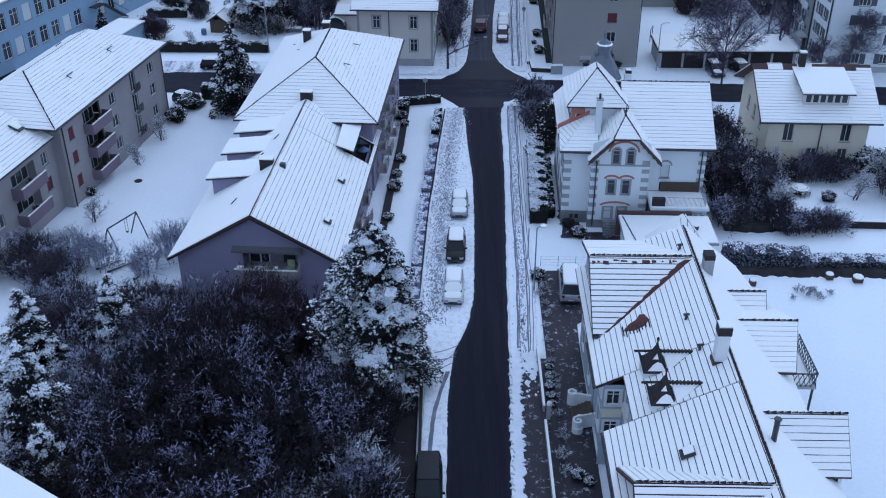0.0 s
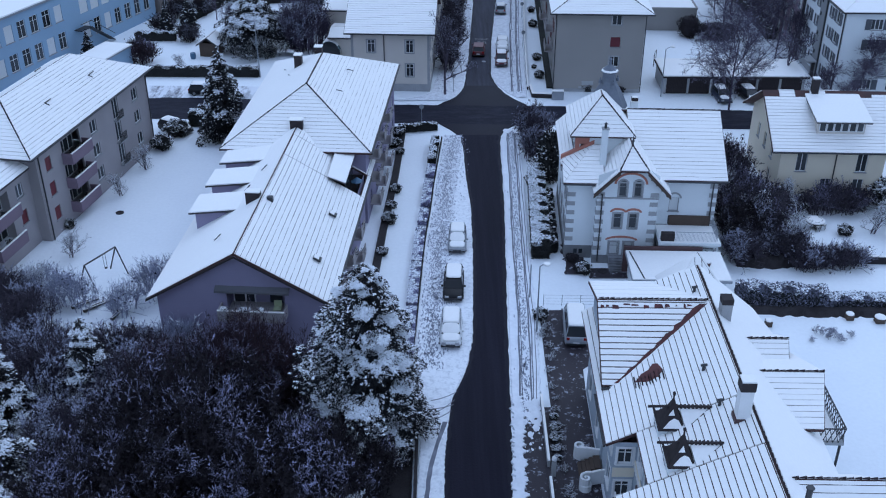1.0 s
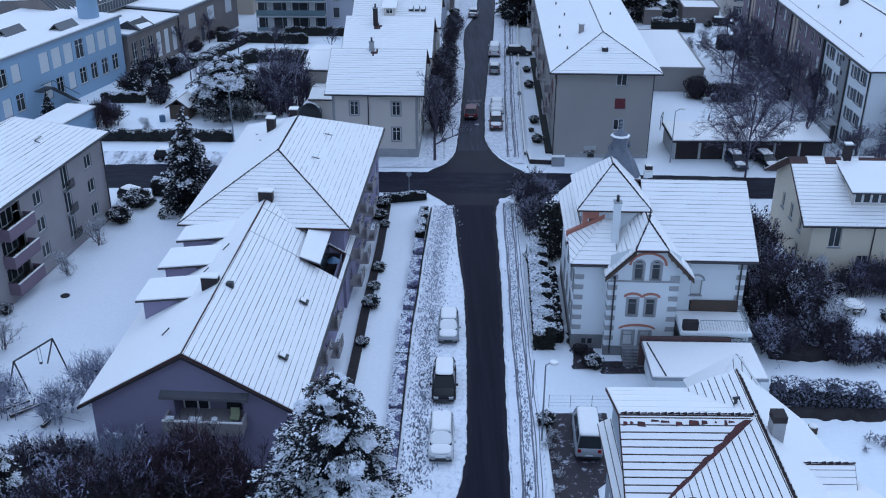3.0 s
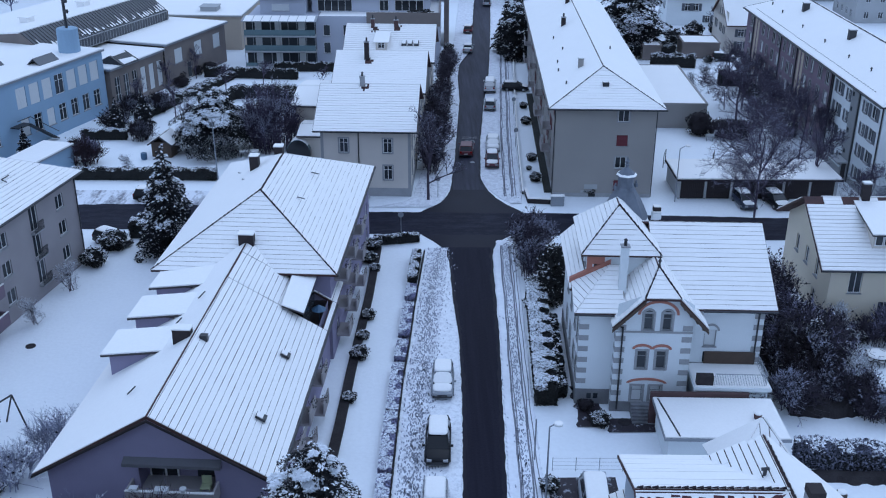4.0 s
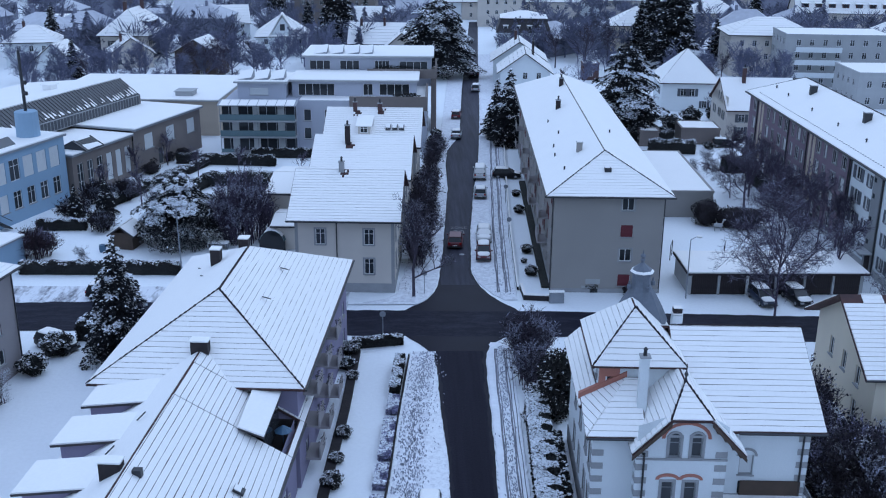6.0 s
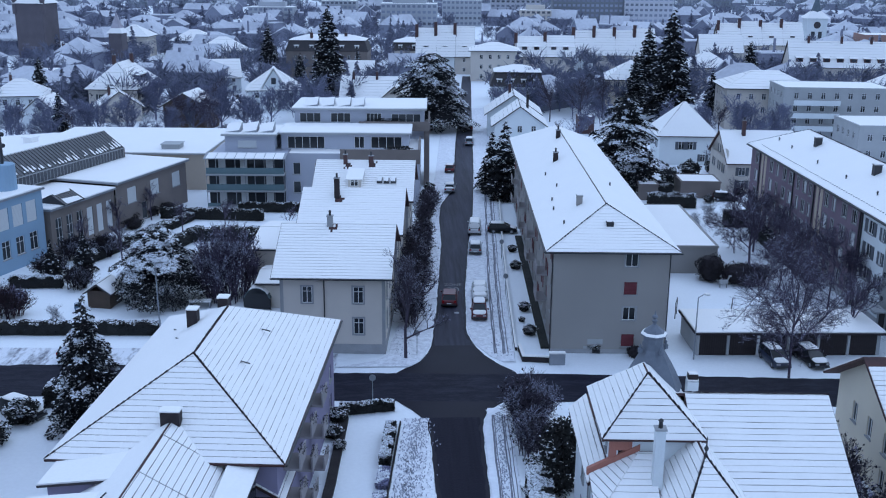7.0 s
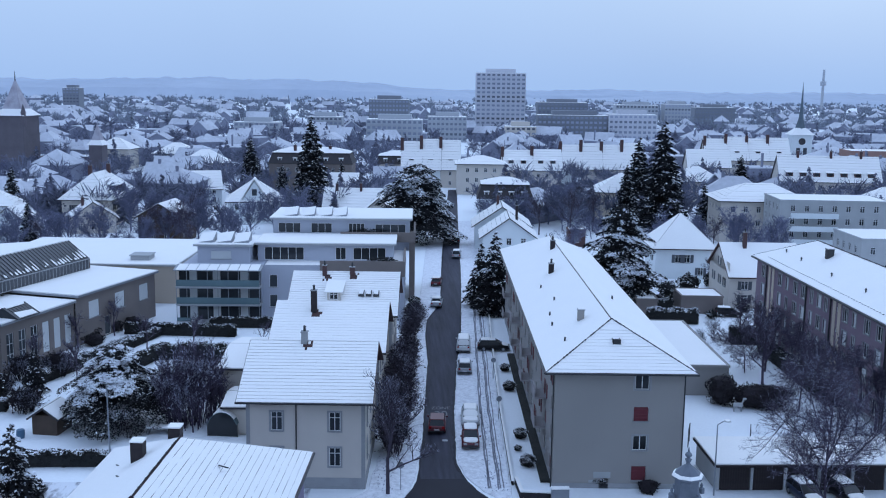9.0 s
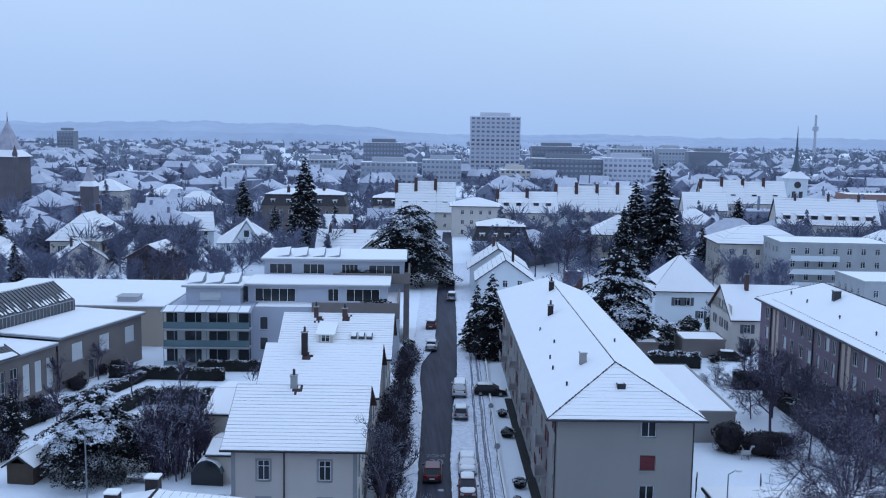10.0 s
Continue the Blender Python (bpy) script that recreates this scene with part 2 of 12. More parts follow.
def glass(name, base, rough=0.08):
    m = bpy.data.materials.new(name)
    m.use_nodes = True
    n, l = m.node_tree.nodes, m.node_tree.links
    b = n["Principled BSDF"]
    b.inputs["Roughness"].default_value = rough
    b.inputs["IOR"].default_value = 1.5
    b.inputs["Specular IOR Level"].default_value = 0.3
    info, mr, sc = n.new("ShaderNodeObjectInfo"), n.new("ShaderNodeMapRange"), n.new("ShaderNodeVectorMath")
    mr.inputs["To Min"].default_value, mr.inputs["To Max"].default_value = 0.45, 1.7
    sc.operation = "SCALE"
    sc.inputs[0].default_value = base
    l.new(info.outputs["Random"], mr.inputs["Value"])
    l.new(mr.outputs["Result"], sc.inputs["Scale"])
    l.new(sc.outputs["Vector"], b.inputs["Base Color"])
    return m


GLASS = glass("dark_window_glass", (0.045, 0.050, 0.058))
# Lightened, rougher glass imitates haze over far windows.
FAR_GLASS = glass("hazed_window_glass", (0.20, 0.22, 0.28), 0.4)
CAR_GLASS = glass("dark_car_glass", (0.02, 0.022, 0.026))
ROOF_GLASS = glass("hall_roof_glass", (0.07, 0.075, 0.085), 0.25)


# ---- building blocks ----
class Shape:
    """Collects faces for one mesh."""

    def __init__(self):
        self.v, self.f = [], []

    def face(self, *pts):
        k = len(self.v)
        self.v += [tuple(p) for p in pts]
        self.f.append(tuple(range(k, k + len(pts))))
        return self

    def box(self, x0, x1, y0, y1, z0, z1):
        k = len(self.v)
        self.v += [(x, y, z) for z in (z0, z1) for x, y in ((x0, y0), (x1, y0), (x1, y1), (x0, y1))]
        self.f += [tuple(k + i for i in q) for q in ((3, 2, 1, 0), (4, 5, 6, 7), (0, 1, 5, 4), (1, 2, 6, 5), (2, 3, 7, 6), (3, 0, 4, 7))]
        return self

    def prism(self, pts, z0, z1):
        """An upright prism over a plan outline, counter-clockwise."""
        k, n = len(self.v), len(pts)
        self.v += [(p[0], p[1], z0) for p in pts] + [(p[0], p[1], z1) for p in pts]
        self.f += [tuple(k + n - 1 - i for i in range(n)), tuple(k + n + i for i in range(n))]
        self.f += [(k + i, k + (i + 1) % n, k + n + (i + 1) % n, k + n + i) for i in range(n)]
        return self

    def slab(self, pts, depth):
        """A flat polygon in space with a thickness under it (along its normal)."""
        p = [Vector(q) for q in pts]
        nrm = normal_of(p)
        k, n = len(self.v), len(p)
        self.v += [tuple(q) for q in p] + [tuple(q - nrm * depth) for q in p]
        self.f += [tuple(k + i for i in range(n)), tuple(k + 2 * n - 1 - i for i in range(n))]
        self.f += [(k + (i + 1) % n, k + i, k + n + i, k + n + (i + 1) % n) for i in range(n)]
        return self

    def tube(self, a, b, r0, r1=None, sides=6):
        a, b = Vector(a), Vector(b)
        r1 = r0 if r1 is None else r1
        d = (b - a).normalized()
        u = d.orthogonal().normalized()
        w = d.cross(u)
        k = len(self.v)
        for p, r in ((a, r0), (b, r1)):
            self.v += [tuple(p + (u * math.cos(2 * math.pi * i / sides) + w * math.sin(2 * math.pi * i / sides)) * r) for i in range(sides)]
        self.f += [(k + i, k + (i + 1) % sides, k + sides + (i + 1) % sides, k + sides + i) for i in range(sides)]
        self.f += [tuple(k + sides - 1 - i for i in range(sides)), tuple(k + sides + i for i in range(sides))]
        return self

    def lathe(self, rings, x=0.0, y=0.0, sides=12):
        """Rings of (radius, height) turned round an upright axis."""
        k = len(self.v)
        for r, z in rings:
            self.v += [(x + r * math.cos(2 * math.pi * i / sides), y + r * math.sin(2 * math.pi * i / sides), z) for i in range(sides)]
        for j in range(len(rings) - 1):
            a = k + j * sides
            self.f += [(a + i, a + (i + 1) % sides, a + sides + (i + 1) % sides, a + sides + i) for i in range(sides)]
        self.f += [tuple(k + sides - 1 - i for i in range(sides)), tuple(k + (len(rings) - 1) * sides + i for i in range(sides))]
        return self

    def lattice(self, xs, zs, y0, y1):
        """An upright plate with an opening in every second column and row: one piece."""
        at = {}

        def vert(i, j, y):
            if (i, j, y) not in at:
                at[i, j, y] = len(self.v)
                self.v.append((xs[i], y, zs[j]))
            return at[i, j, y]

        solid = lambda i, j: 0 <= i < len(xs) - 1 and 0 <= j < len(zs) - 1 and not (i % 2 and j % 2)
        for i in range(len(xs) - 1):
            for j in range(len(zs) - 1):
                if not solid(i, j):
                    continue
                self.f.append((vert(i, j, y0), vert(i + 1, j, y0), vert(i + 1, j + 1, y0), vert(i, j + 1, y0)))
                self.f.append((vert(i, j + 1, y1), vert(i + 1, j + 1, y1), vert(i + 1, j, y1), vert(i, j, y1)))
                for (a, b), (di, dj) in ((((i, j), (i + 1, j)), (0, -1)), (((i + 1, j), (i + 1, j + 1)), (1, 0)), (((i + 1, j + 1), (i, j + 1)), (0, 1)), (((i, j + 1), (i, j)), (-1, 0))):
                    if not solid(i + di, j + dj):
                        self.f.append((vert(*b, y0), vert(*a, y0), vert(*a, y1), vert(*b, y1)))
        return self

    def move(self, m):
        self.v = [tuple(m @ Vector(p)) for p in self.v]
        return self

    def add(self, other, m=None):
        k = len(self.v)
        self.v += [tuple(m @ Vector(p)) for p in other.v] if m else other.v
        self.f += [tuple(k + i for i in q) for q in other.f]
        return self

    def mesh(self, name, mat, smooth=False):
        me = bpy.data.meshes.new(name)
        me.from_pydata(self.v, [], self.f)
        me.materials.append(mat)
        if smooth:
            me.shade_smooth()
        return me


def normal_of(p):
    nrm = Vector((0, 0, 0))
    for i in range(len(p)):
        a, b = p[i], p[(i + 1) % len(p)]
        nrm += Vector(a).cross(Vector(b))
    return nrm.normalized()


def part(name, shape, mat, parent=None, label="", smooth=False):
    """One mesh object; under its thing where parent is given."""
    me = shape if isinstance(shape, bpy.types.Mesh) else shape.mesh(name, mat, smooth)
    ob = new(name, me)
    if parent:
        ob.parent = parent
    return tagged(ob, label)


def thing(name, m, label, category, group="", kind=""):
    ob = new(name)
    ob.empty_display_size = 0.3
    ob.matrix_world = m
    return tagged(ob, label, category, group, kind)


def cut(poly, axis, bound, keep_over):
    """The part of a flat polygon on one side of a line."""
    out = []
    for i in range(len(poly)):
        a, b = poly[i], poly[(i + 1) % len(poly)]
        da, db = a[axis] - bound, b[axis] - bound
        if not keep_over:
            da, db = -da, -db
        if da >= 0:
            out.append(a)
        if (da > 0 > db) or (da < 0 < db):
            s = da / (da - db)
            out.append((a[0] + (b[0] - a[0]) * s, a[1] + (b[1] - a[1]) * s))
    return out


def snow_strips(shape, pts, lines, pitch=0.9, gap=0.07, thick=0.09, rng=None, bare=None, margin=0.05, piece=0.0):
    """Snow on one roof face, in strips parted by the tile ribs. lines: 'up' (ribs run up the slope), 'across', or '' for one sheet.
    bare: a test of a place in space that says where the snow has slid off."""
    p = [Vector(q) for q in pts]
    nrm = normal_of(p)
    e = Vector((0, 0, 1)).cross(nrm)
    e = e.normalized() if e.length > 1e-4 else Vector((1, 0, 0))
    s = nrm.cross(e)
    o = p[0]
    flat = [((q - o).dot(e), (q - o).dot(s)) for q in p]
    cx, cy = sum(q[0] for q in flat) / len(flat), sum(q[1] for q in flat) / len(flat)
    flat = [(q[0] + margin * ((q[0] < cx) * 2 - 1), q[1] + margin * ((q[1] < cy) * 2 - 1)) for q in flat]
    axis = 0 if lines == "up" else 1
    lo, hi = min(q[axis] for q in flat), max(q[axis] for q in flat)
    cuts = [lo + pitch * i for i in range(int((hi - lo) / pitch) + 1)] + [hi] if lines else [lo, hi]
    for i in range(len(cuts) - 1):
        a, b = cuts[i], cuts[i + 1]
        if b - a < gap * 1.3:
            continue
        strip = cut(cut(flat, axis, a + gap / 2, True), axis, b - gap / 2, False)
        if len(strip) < 3:
            continue
        pieces = [strip]
        if piece:
            l0, l1 = min(q[1 - axis] for q in strip), max(q[1 - axis] for q in strip)
            k = max(1, round((l1 - l0) / piece))
            pieces = [cut(cut(strip, 1 - axis, l0 + (l1 - l0) * j / k, True), 1 - axis, l0 + (l1 - l0) * (j + 1) / k, False) for j in range(k)]
        for one in pieces:
            if len(one) < 3:
                continue
            if bare:
                mid = o + e * (sum(q[0] for q in one) / len(one)) + s * (sum(q[1] for q in one) / len(one))
                if bare(mid):
                    continue
            ring = []
            for j in range(len(one)):
                q, r = one[j], one[(j + 1) % len(one)]
                ln = math.dist(q, r)
                steps = max(1, int(ln / 0.9)) if lines and not piece else 1
                for t in range(steps):
                    x, y = q[0] + (r[0] - q[0]) * t / steps, q[1] + (r[1] - q[1]) * t / steps
                    if lines and t:
                        jit = rng.uniform(-0.013, 0.011)
                        x, y = (x + jit, y) if axis == 0 else (x, y + jit)
                    ring.append((x, y))
            k, n = len(shape.v), len(ring)
            h = thick * rng.uniform(0.8, 1.2)
            base = [o + e * x + s * y + nrm * 0.012 for x, y in ring]
            mx, my = sum(q[0] for q in ring) / n, sum(q[1] for q in ring) / n
            shape.v += [tuple(q) for q in base] + [tuple(q + nrm * h) for q in base]
            shape.f.append(tuple(k + n + j for j in range(n)))
            shape.f += [(k + j, k + (j + 1) % n, k + n + (j + 1) % n, k + n + j) for j in range(n)]
    return shape


def roof(parent, faces, tile, lines="up", pitch=0.9, gap=0.07, thick=0.09, seed=1, bare=None, label="", name="roof", depth=0.16, piece=0.0):
    """A roof of flat faces with its snow lying on it. faces: polygons, or (polygon, lines)."""
    rng = random.Random(seed)
    body, snow = Shape(), Shape()
    for fc in faces:
        pts, ln = fc if isinstance(fc[1], str) else (fc, lines)
        pts = pts if normal_of(pts).z > 0 else pts[::-1]
        body.slab(pts, depth)
        snow_strips(snow, pts, ln, pitch, gap, thick, rng, bare, piece=piece)
    r = part(name, body, tile, parent, label)
    tagged(part("snow", snow, ROOF_SNOW, r, "thin snow lying in strips between the tile ribs" if lines else "even sheet of fresh snow"), kind="stuff" if lines or len(faces) > 1 else "")
    return r


def gable_faces(x0, x1, y0, y1, eave, top, along="y", over=0.5, gable_over=0.4):
    """The two faces of a pitched roof; along: the ridge's direction. eave: height at the wall."""
    if along == "y":
        xm, dz = (x0 + x1) / 2, (top - eave) / ((x1 - x0) / 2) * over
        a, b = y0 - gable_over, y1 + gable_over
        return [[(xm, a, top), (x0 - over, a, eave - dz), (x0 - over, b, eave - dz), (xm, b, top)][::-1],
                [(xm, a, top), (xm, b, top), (x1 + over, b, eave - dz), (x1 + over, a, eave - dz)][::-1]]
    ym, dz = (y0 + y1) / 2, (top - eave) / ((y1 - y0) / 2) * over
    a, b = x0 - gable_over, x1 + gable_over
    return [[(a, y0 - over, eave - dz), (b, y0 - over, eave - dz), (b, ym, top), (a, ym, top)],
            [(b, y1 + over, eave - dz), (a, y1 + over, eave - dz), (a, ym, top), (b, ym, top)]]


def hip_faces(x0, x1, y0, y1, eave, top, over=0.6, run0=None, run1=None):
    """A hipped roof with its ridge along the longer side; eave is the height of the roof's edge, over what it juts out."""
    x0, x1, y0, y1 = x0 - over, x1 + over, y0 - over, y1 + over
    if y1 - y0 >= x1 - x0:
        xm, h = (x0 + x1) / 2, (x1 - x0) / 2
        a, b = (xm, y0 + (run0 or h), top), (xm, y1 - (run1 or h), top)
        return [[(x0, y0, eave), (x1, y0, eave), a], [(x1, y0, eave), (x1, y1, eave), b, a],
                [(x1, y1, eave), (x0, y1, eave), b], [(x0, y1, eave), (x0, y0, eave), a, b]]
    ym, h = (y0 + y1) / 2, (y1 - y0) / 2
    a, b = (x0 + (run0 or h), ym, top), (x1 - (run1 or h), ym, top)
    return [[(x0, y0, eave), (x1, y0, eave), b, a], [(x1, y0, eave), (x1, y1, eave), b],
            [(x1, y1, eave), (x0, y1, eave), a, b], [(x0, y1, eave), (x0, y0, eave), a]]


def wall_panel(shape, p0, p1, z0, z1, openings=(), reveal=0.18, top=None):
    """One outer wall from p0 to p1 (its outside lies to the right of that way), with openings (from, to, low, high) and their reveals.
    top: extra points (along, height) of a gable over z1."""
    p0, p1 = Vector(p0).to_2d(), Vector(p1).to_2d()
    d = (p1 - p0)
    ln = d.length
    d.normalize()
    inn = Vector((-d.y, d.x))
    us = sorted({0.0, ln, *[round(c, 4) for o in openings for c in o[:2]]})
    vs = sorted({z0, z1, *[round(c, 4) for o in openings for c in o[2:4]]})

    def at(u, z, depth=0.0):
        q = p0 + d * u + inn * depth
        return (q.x, q.y, z)

    for i in range(len(us) - 1):
        for j in range(len(vs) - 1):
            um, vm = (us[i] + us[i + 1]) / 2, (vs[j] + vs[j + 1]) / 2
            if not any(o[0] < um < o[1] and o[2] < vm < o[3] for o in openings):
                shape.face(at(us[i], vs[j]), at(us[i + 1], vs[j]), at(us[i + 1], vs[j + 1]), at(us[i], vs[j + 1]))
    for a, b, lo, hi in [o[:4] for o in openings]:
        r = reveal
        shape.face(at(a, lo), at(b, lo), at(b, lo, r), at(a, lo, r))
        shape.face(at(b, hi), at(a, hi), at(a, hi, r), at(b, hi, r))
        shape.face(at(a, hi), at(a, lo), at(a, lo, r), at(a, hi, r))
        shape.face(at(b, lo), at(b, hi), at(b, hi, r), at(b, lo, r))
    if top:
        shape.face(at(0, z1), at(ln, z1), *[at(u, z) for u, z in top])


WINDOW_MESHES = {}


def window(parent, p0, p1, a, b, lo, hi, frame_mat=None, bars=(1, 1), sill=True, shutters=None, closed=None, surround=None, depth=0.14, pane_mat=None, bar=0.05):
    """A window in an opening of wall_panel: frame, panes, sill, shutters, stone surround or a closed blind."""
    frame_mat = frame_mat or PAINT_WHITE
    pane_mat = pane_mat or GLASS
    p0, p1 = Vector(p0).to_2d(), Vector(p1).to_2d()
    d = (p1 - p0).normalized()
    inn = Vector((-d.y, d.x))
    o = p0 + d * ((a + b) / 2) + inn * depth
    m = pose(o.x, o.y, lo, 0, 0, math.degrees(math.atan2(d.y, d.x)))
    w, h = (b - a) / 2, hi - lo
    key = (round(w, 2), round(h, 2), frame_mat.name, bars, sill, shutters.name if shutters else "", closed.name if closed else "", surround.name if surround else "", depth, pane_mat.name)
    if key not in WINDOW_MESHES:
        fr = Shape()
        t = 0.07
        xs, zs = [-w, -w + t], [0, t]
        for i in range(1, bars[0] + 1):
            x = -w + 2 * w * i / (bars[0] + 1)
            xs += [x - bar / 2 - 0.01, x + bar / 2 + 0.01]
        for i in range(1, bars[1] + 1):
            z = h * i / (bars[1] + 1) if bars[1] > 1 else h * 0.7
            zs += [z - bar / 2, z + bar / 2]
        fr.lattice(xs + [w - t, w], zs + [h - t, h], -0.03, 0.04)
        made = {"frame": fr.mesh("window", frame_mat), "pane": Shape().box(-w + 0.02, w - 0.02, 0.0, 0.012, 0.02, h - 0.02).mesh("pane", pane_mat)}
        if sill:
            made["sill"] = Shape().box(-w - 0.1, w + 0.1, -depth - 0.1, 0.02, -0.07, 0.004).mesh("sill", surround or STONE)
        if surround:
            s, q = Shape(), 0.16
            s.box(-w - q, -w, -depth - 0.04, -depth + 0.03, -0.07, h).box(w, w + q, -depth - 0.04, -depth + 0.03, -0.07, h).box(-w - q, w + q, -depth - 0.04, -depth + 0.03, h, h + q)
            made["surround"] = s.mesh("surround", surround)
        if shutters:
            s = Shape()
            n = int(h / 0.12)
            prof = [(-0.02 if i % 2 else -0.04, h * i / (2 * n)) for i in range(2 * n + 1)] + [(0.015, h), (0.015, 0)]
            q = len(prof)
            s.v = [(x, y, z) for x in (-w * 0.98, 0) for y, z in prof]
            s.f = [tuple(range(q)), tuple(range(2 * q - 1, q - 1, -1))] + [(i, q + i, q + (i + 1) % q, (i + 1) % q) for i in range(q)]
            made["shutter"] = s.mesh("shutter", shutters)
        if closed:
            s = Shape()
            n = int(h / 0.14)
            prof = [(-0.06 if i % 2 else -0.09, 0.02 + (h - 0.04) * i / (2 * n)) for i in range(2 * n + 1)] + [(-0.03, h - 0.02), (-0.03, 0.02)]
            q = len(prof)
            s.v = [(x, y, z) for x in (-w + 0.03, w - 0.03) for y, z in prof]
            s.f = [tuple(range(q)), tuple(range(2 * q - 1, q - 1, -1))] + [(i, q + i, q + (i + 1) % q, (i + 1) % q) for i in range(q)]
            made["blind"] = s.mesh("closed_shutter", closed)
        WINDOW_MESHES[key] = made
    made = WINDOW_MESHES[key]
    win = new("window", made["frame"])
    win.parent = parent
    win.matrix_basis = m
    part("pane", made["pane"], None, win)
    if sill:
        part("sill", made["sill"], None, win)
    if surround:
        part("surround", made["surround"], None, win)
    if closed:
        part("closed_shutter", made["blind"], None, win, "closed slatted shutter")
    if shutters:
        for side in (-1, 1):
            sh = part("shutter", made["shutter"], None, win)
            sh.matrix_basis = pose(side * (w + 0.02) + (0 if side < 0 else w), -depth - 0.03, 0)
    return win


def facade(parent, p0, p1, z0, z1, rows, mat, shape, top=None, **opt):
    """Wall plus windows. rows: (centre along, low, width, height, options)."""
    openings = [(u - w / 2, u + w / 2, lo, lo + h) for u, lo, w, h, *_ in rows]
    wall_panel(shape, p0, p1, z0, z1, openings, top=top)
    for u, lo, w, h, *extra in rows:
        kw = dict(opt)
        if extra:
            kw.update(extra[0])
        window(parent, p0, p1, u - w / 2, u + w / 2, lo, lo + h, **kw)


def grid(us, los, w, h, *extra):
    return [(u, lo, w, h, *extra) for lo in los for u in us]


def chimney(parent, x, y, z0, z1, w=0.6, d=0.6, mat=None, cap=True, pot=True):
    s = Shape().box(x - w / 2, x + w / 2, y - d / 2, y + d / 2, z0, z1)
    ch = part("chimney", s, mat or BRICK, parent)
    if cap:
        part("cap", Shape().box(x - w / 2 - 0.06, x + w / 2 + 0.06, y - d / 2 - 0.06, y + d / 2 + 0.06, z1, z1 + 0.08), STONE, ch)
    if pot:
        part("pot", Shape().lathe([(0.13, z1 + 0.08), (0.11, z1 + 0.45), (0.16, z1 + 0.5), (0.05, z1 + 0.62)], x, y, 8), METAL, ch)
    else:
        part("snow_cap", Shape().box(x - w / 2, x + w / 2, y - d / 2, y + d / 2, z1 + 0.08, z1 + 0.16), ROOF_SNOW, ch)
    return ch


def roof_hatch(parent, m, w=0.55, h=0.7):
    """A small roof window, its frame standing a little proud of the snow."""
    ob = part("roof_hatch", Shape().box(-w / 2, w / 2, -h / 2, h / 2, 0.0, 0.16), METAL, parent)
    ob.matrix_basis = m
    part("pane", Shape().box(-w / 2 + 0.07, w / 2 - 0.07, -h / 2 + 0.07, h / 2 - 0.07, 0.16, 0.175), GLASS, ob)
    part("snow_cap", Shape().box(-w / 2 + 0.02, w / 2 - 0.1, -h / 2 + 0.25, h / 2 - 0.02, 0.178, 0.24), ROOF_SNOW, ob)
    return ob


def slope_pose(x, y, z, fall, angle):
    """A pose lying on a roof: fall is the compass turn of its downhill side from -y, angle the pitch, in degrees."""
    return pose(x, y, z, 0, 0, fall) @ pose(0, 0, 0, angle, 0, 0)


def box_house(name, m, w, d, eave, top, wall_mat, tile, label, kind="gable", along="x", rows_s=None, rows_w=None, rows_e=None, lines="up", pitch=0.9, seed=1,
              over=0.5, chim=(), category="house", base=0.0, group="", opt=None, gap=0.07):
    """A plain house over a rectangle from (0, 0) to (w, d)."""
    opt = opt or {}
    h = thing(name, m, label, category, group)
    s = Shape()
    gx = gy = None
    if kind == "gable":
        rise = top - eave
        gx, gy = ([(w / 2, top)], None) if along == "y" else (None, [(d / 2, top)])
    facade(h, (0, 0), (w, 0), base, eave, rows_s or [], wall_mat, s, top=gx, **opt)
    facade(h, (w, 0), (w, d), base, eave, rows_e or [], wall_mat, s, top=gy, **opt)
    facade(h, (w, d), (0, d), base, eave, [], wall_mat, s, top=gx)
    facade(h, (0, d), (0, 0), base, eave, rows_w or [], wall_mat, s, top=gy, **opt)
    part("wall", s, wall_mat, h)
    if kind == "gable":
        roof(h, gable_faces(0, w, 0, d, eave, top + 0.12, along, over), tile, lines, pitch, gap, seed=seed)
    elif kind == "hip":
        roof(h, hip_faces(0, w, 0, d, eave, top, over), tile, lines, pitch, gap, seed=seed)
    elif kind == "flat":
        part("parapet", Shape().box(-0.1, w + 0.1, -0.1, 0.2, eave, eave + 0.3).box(-0.1, w + 0.1, d - 0.2, d + 0.1, eave, eave + 0.3)
             .box(-0.1, 0.2, 0.2, d - 0.2, eave, eave + 0.3).box(w - 0.2, w + 0.1, 0.2, d - 0.2, eave, eave + 0.3), wall_mat, h)
        part("roof_snow", Shape().box(0.2, w - 0.2, 0.2, d - 0.2, eave - 0.05, eave + 0.24), ROOF_SNOW, h, "even sheet of fresh snow")
    for c in chim:
        chimney(h, *c)
    return h


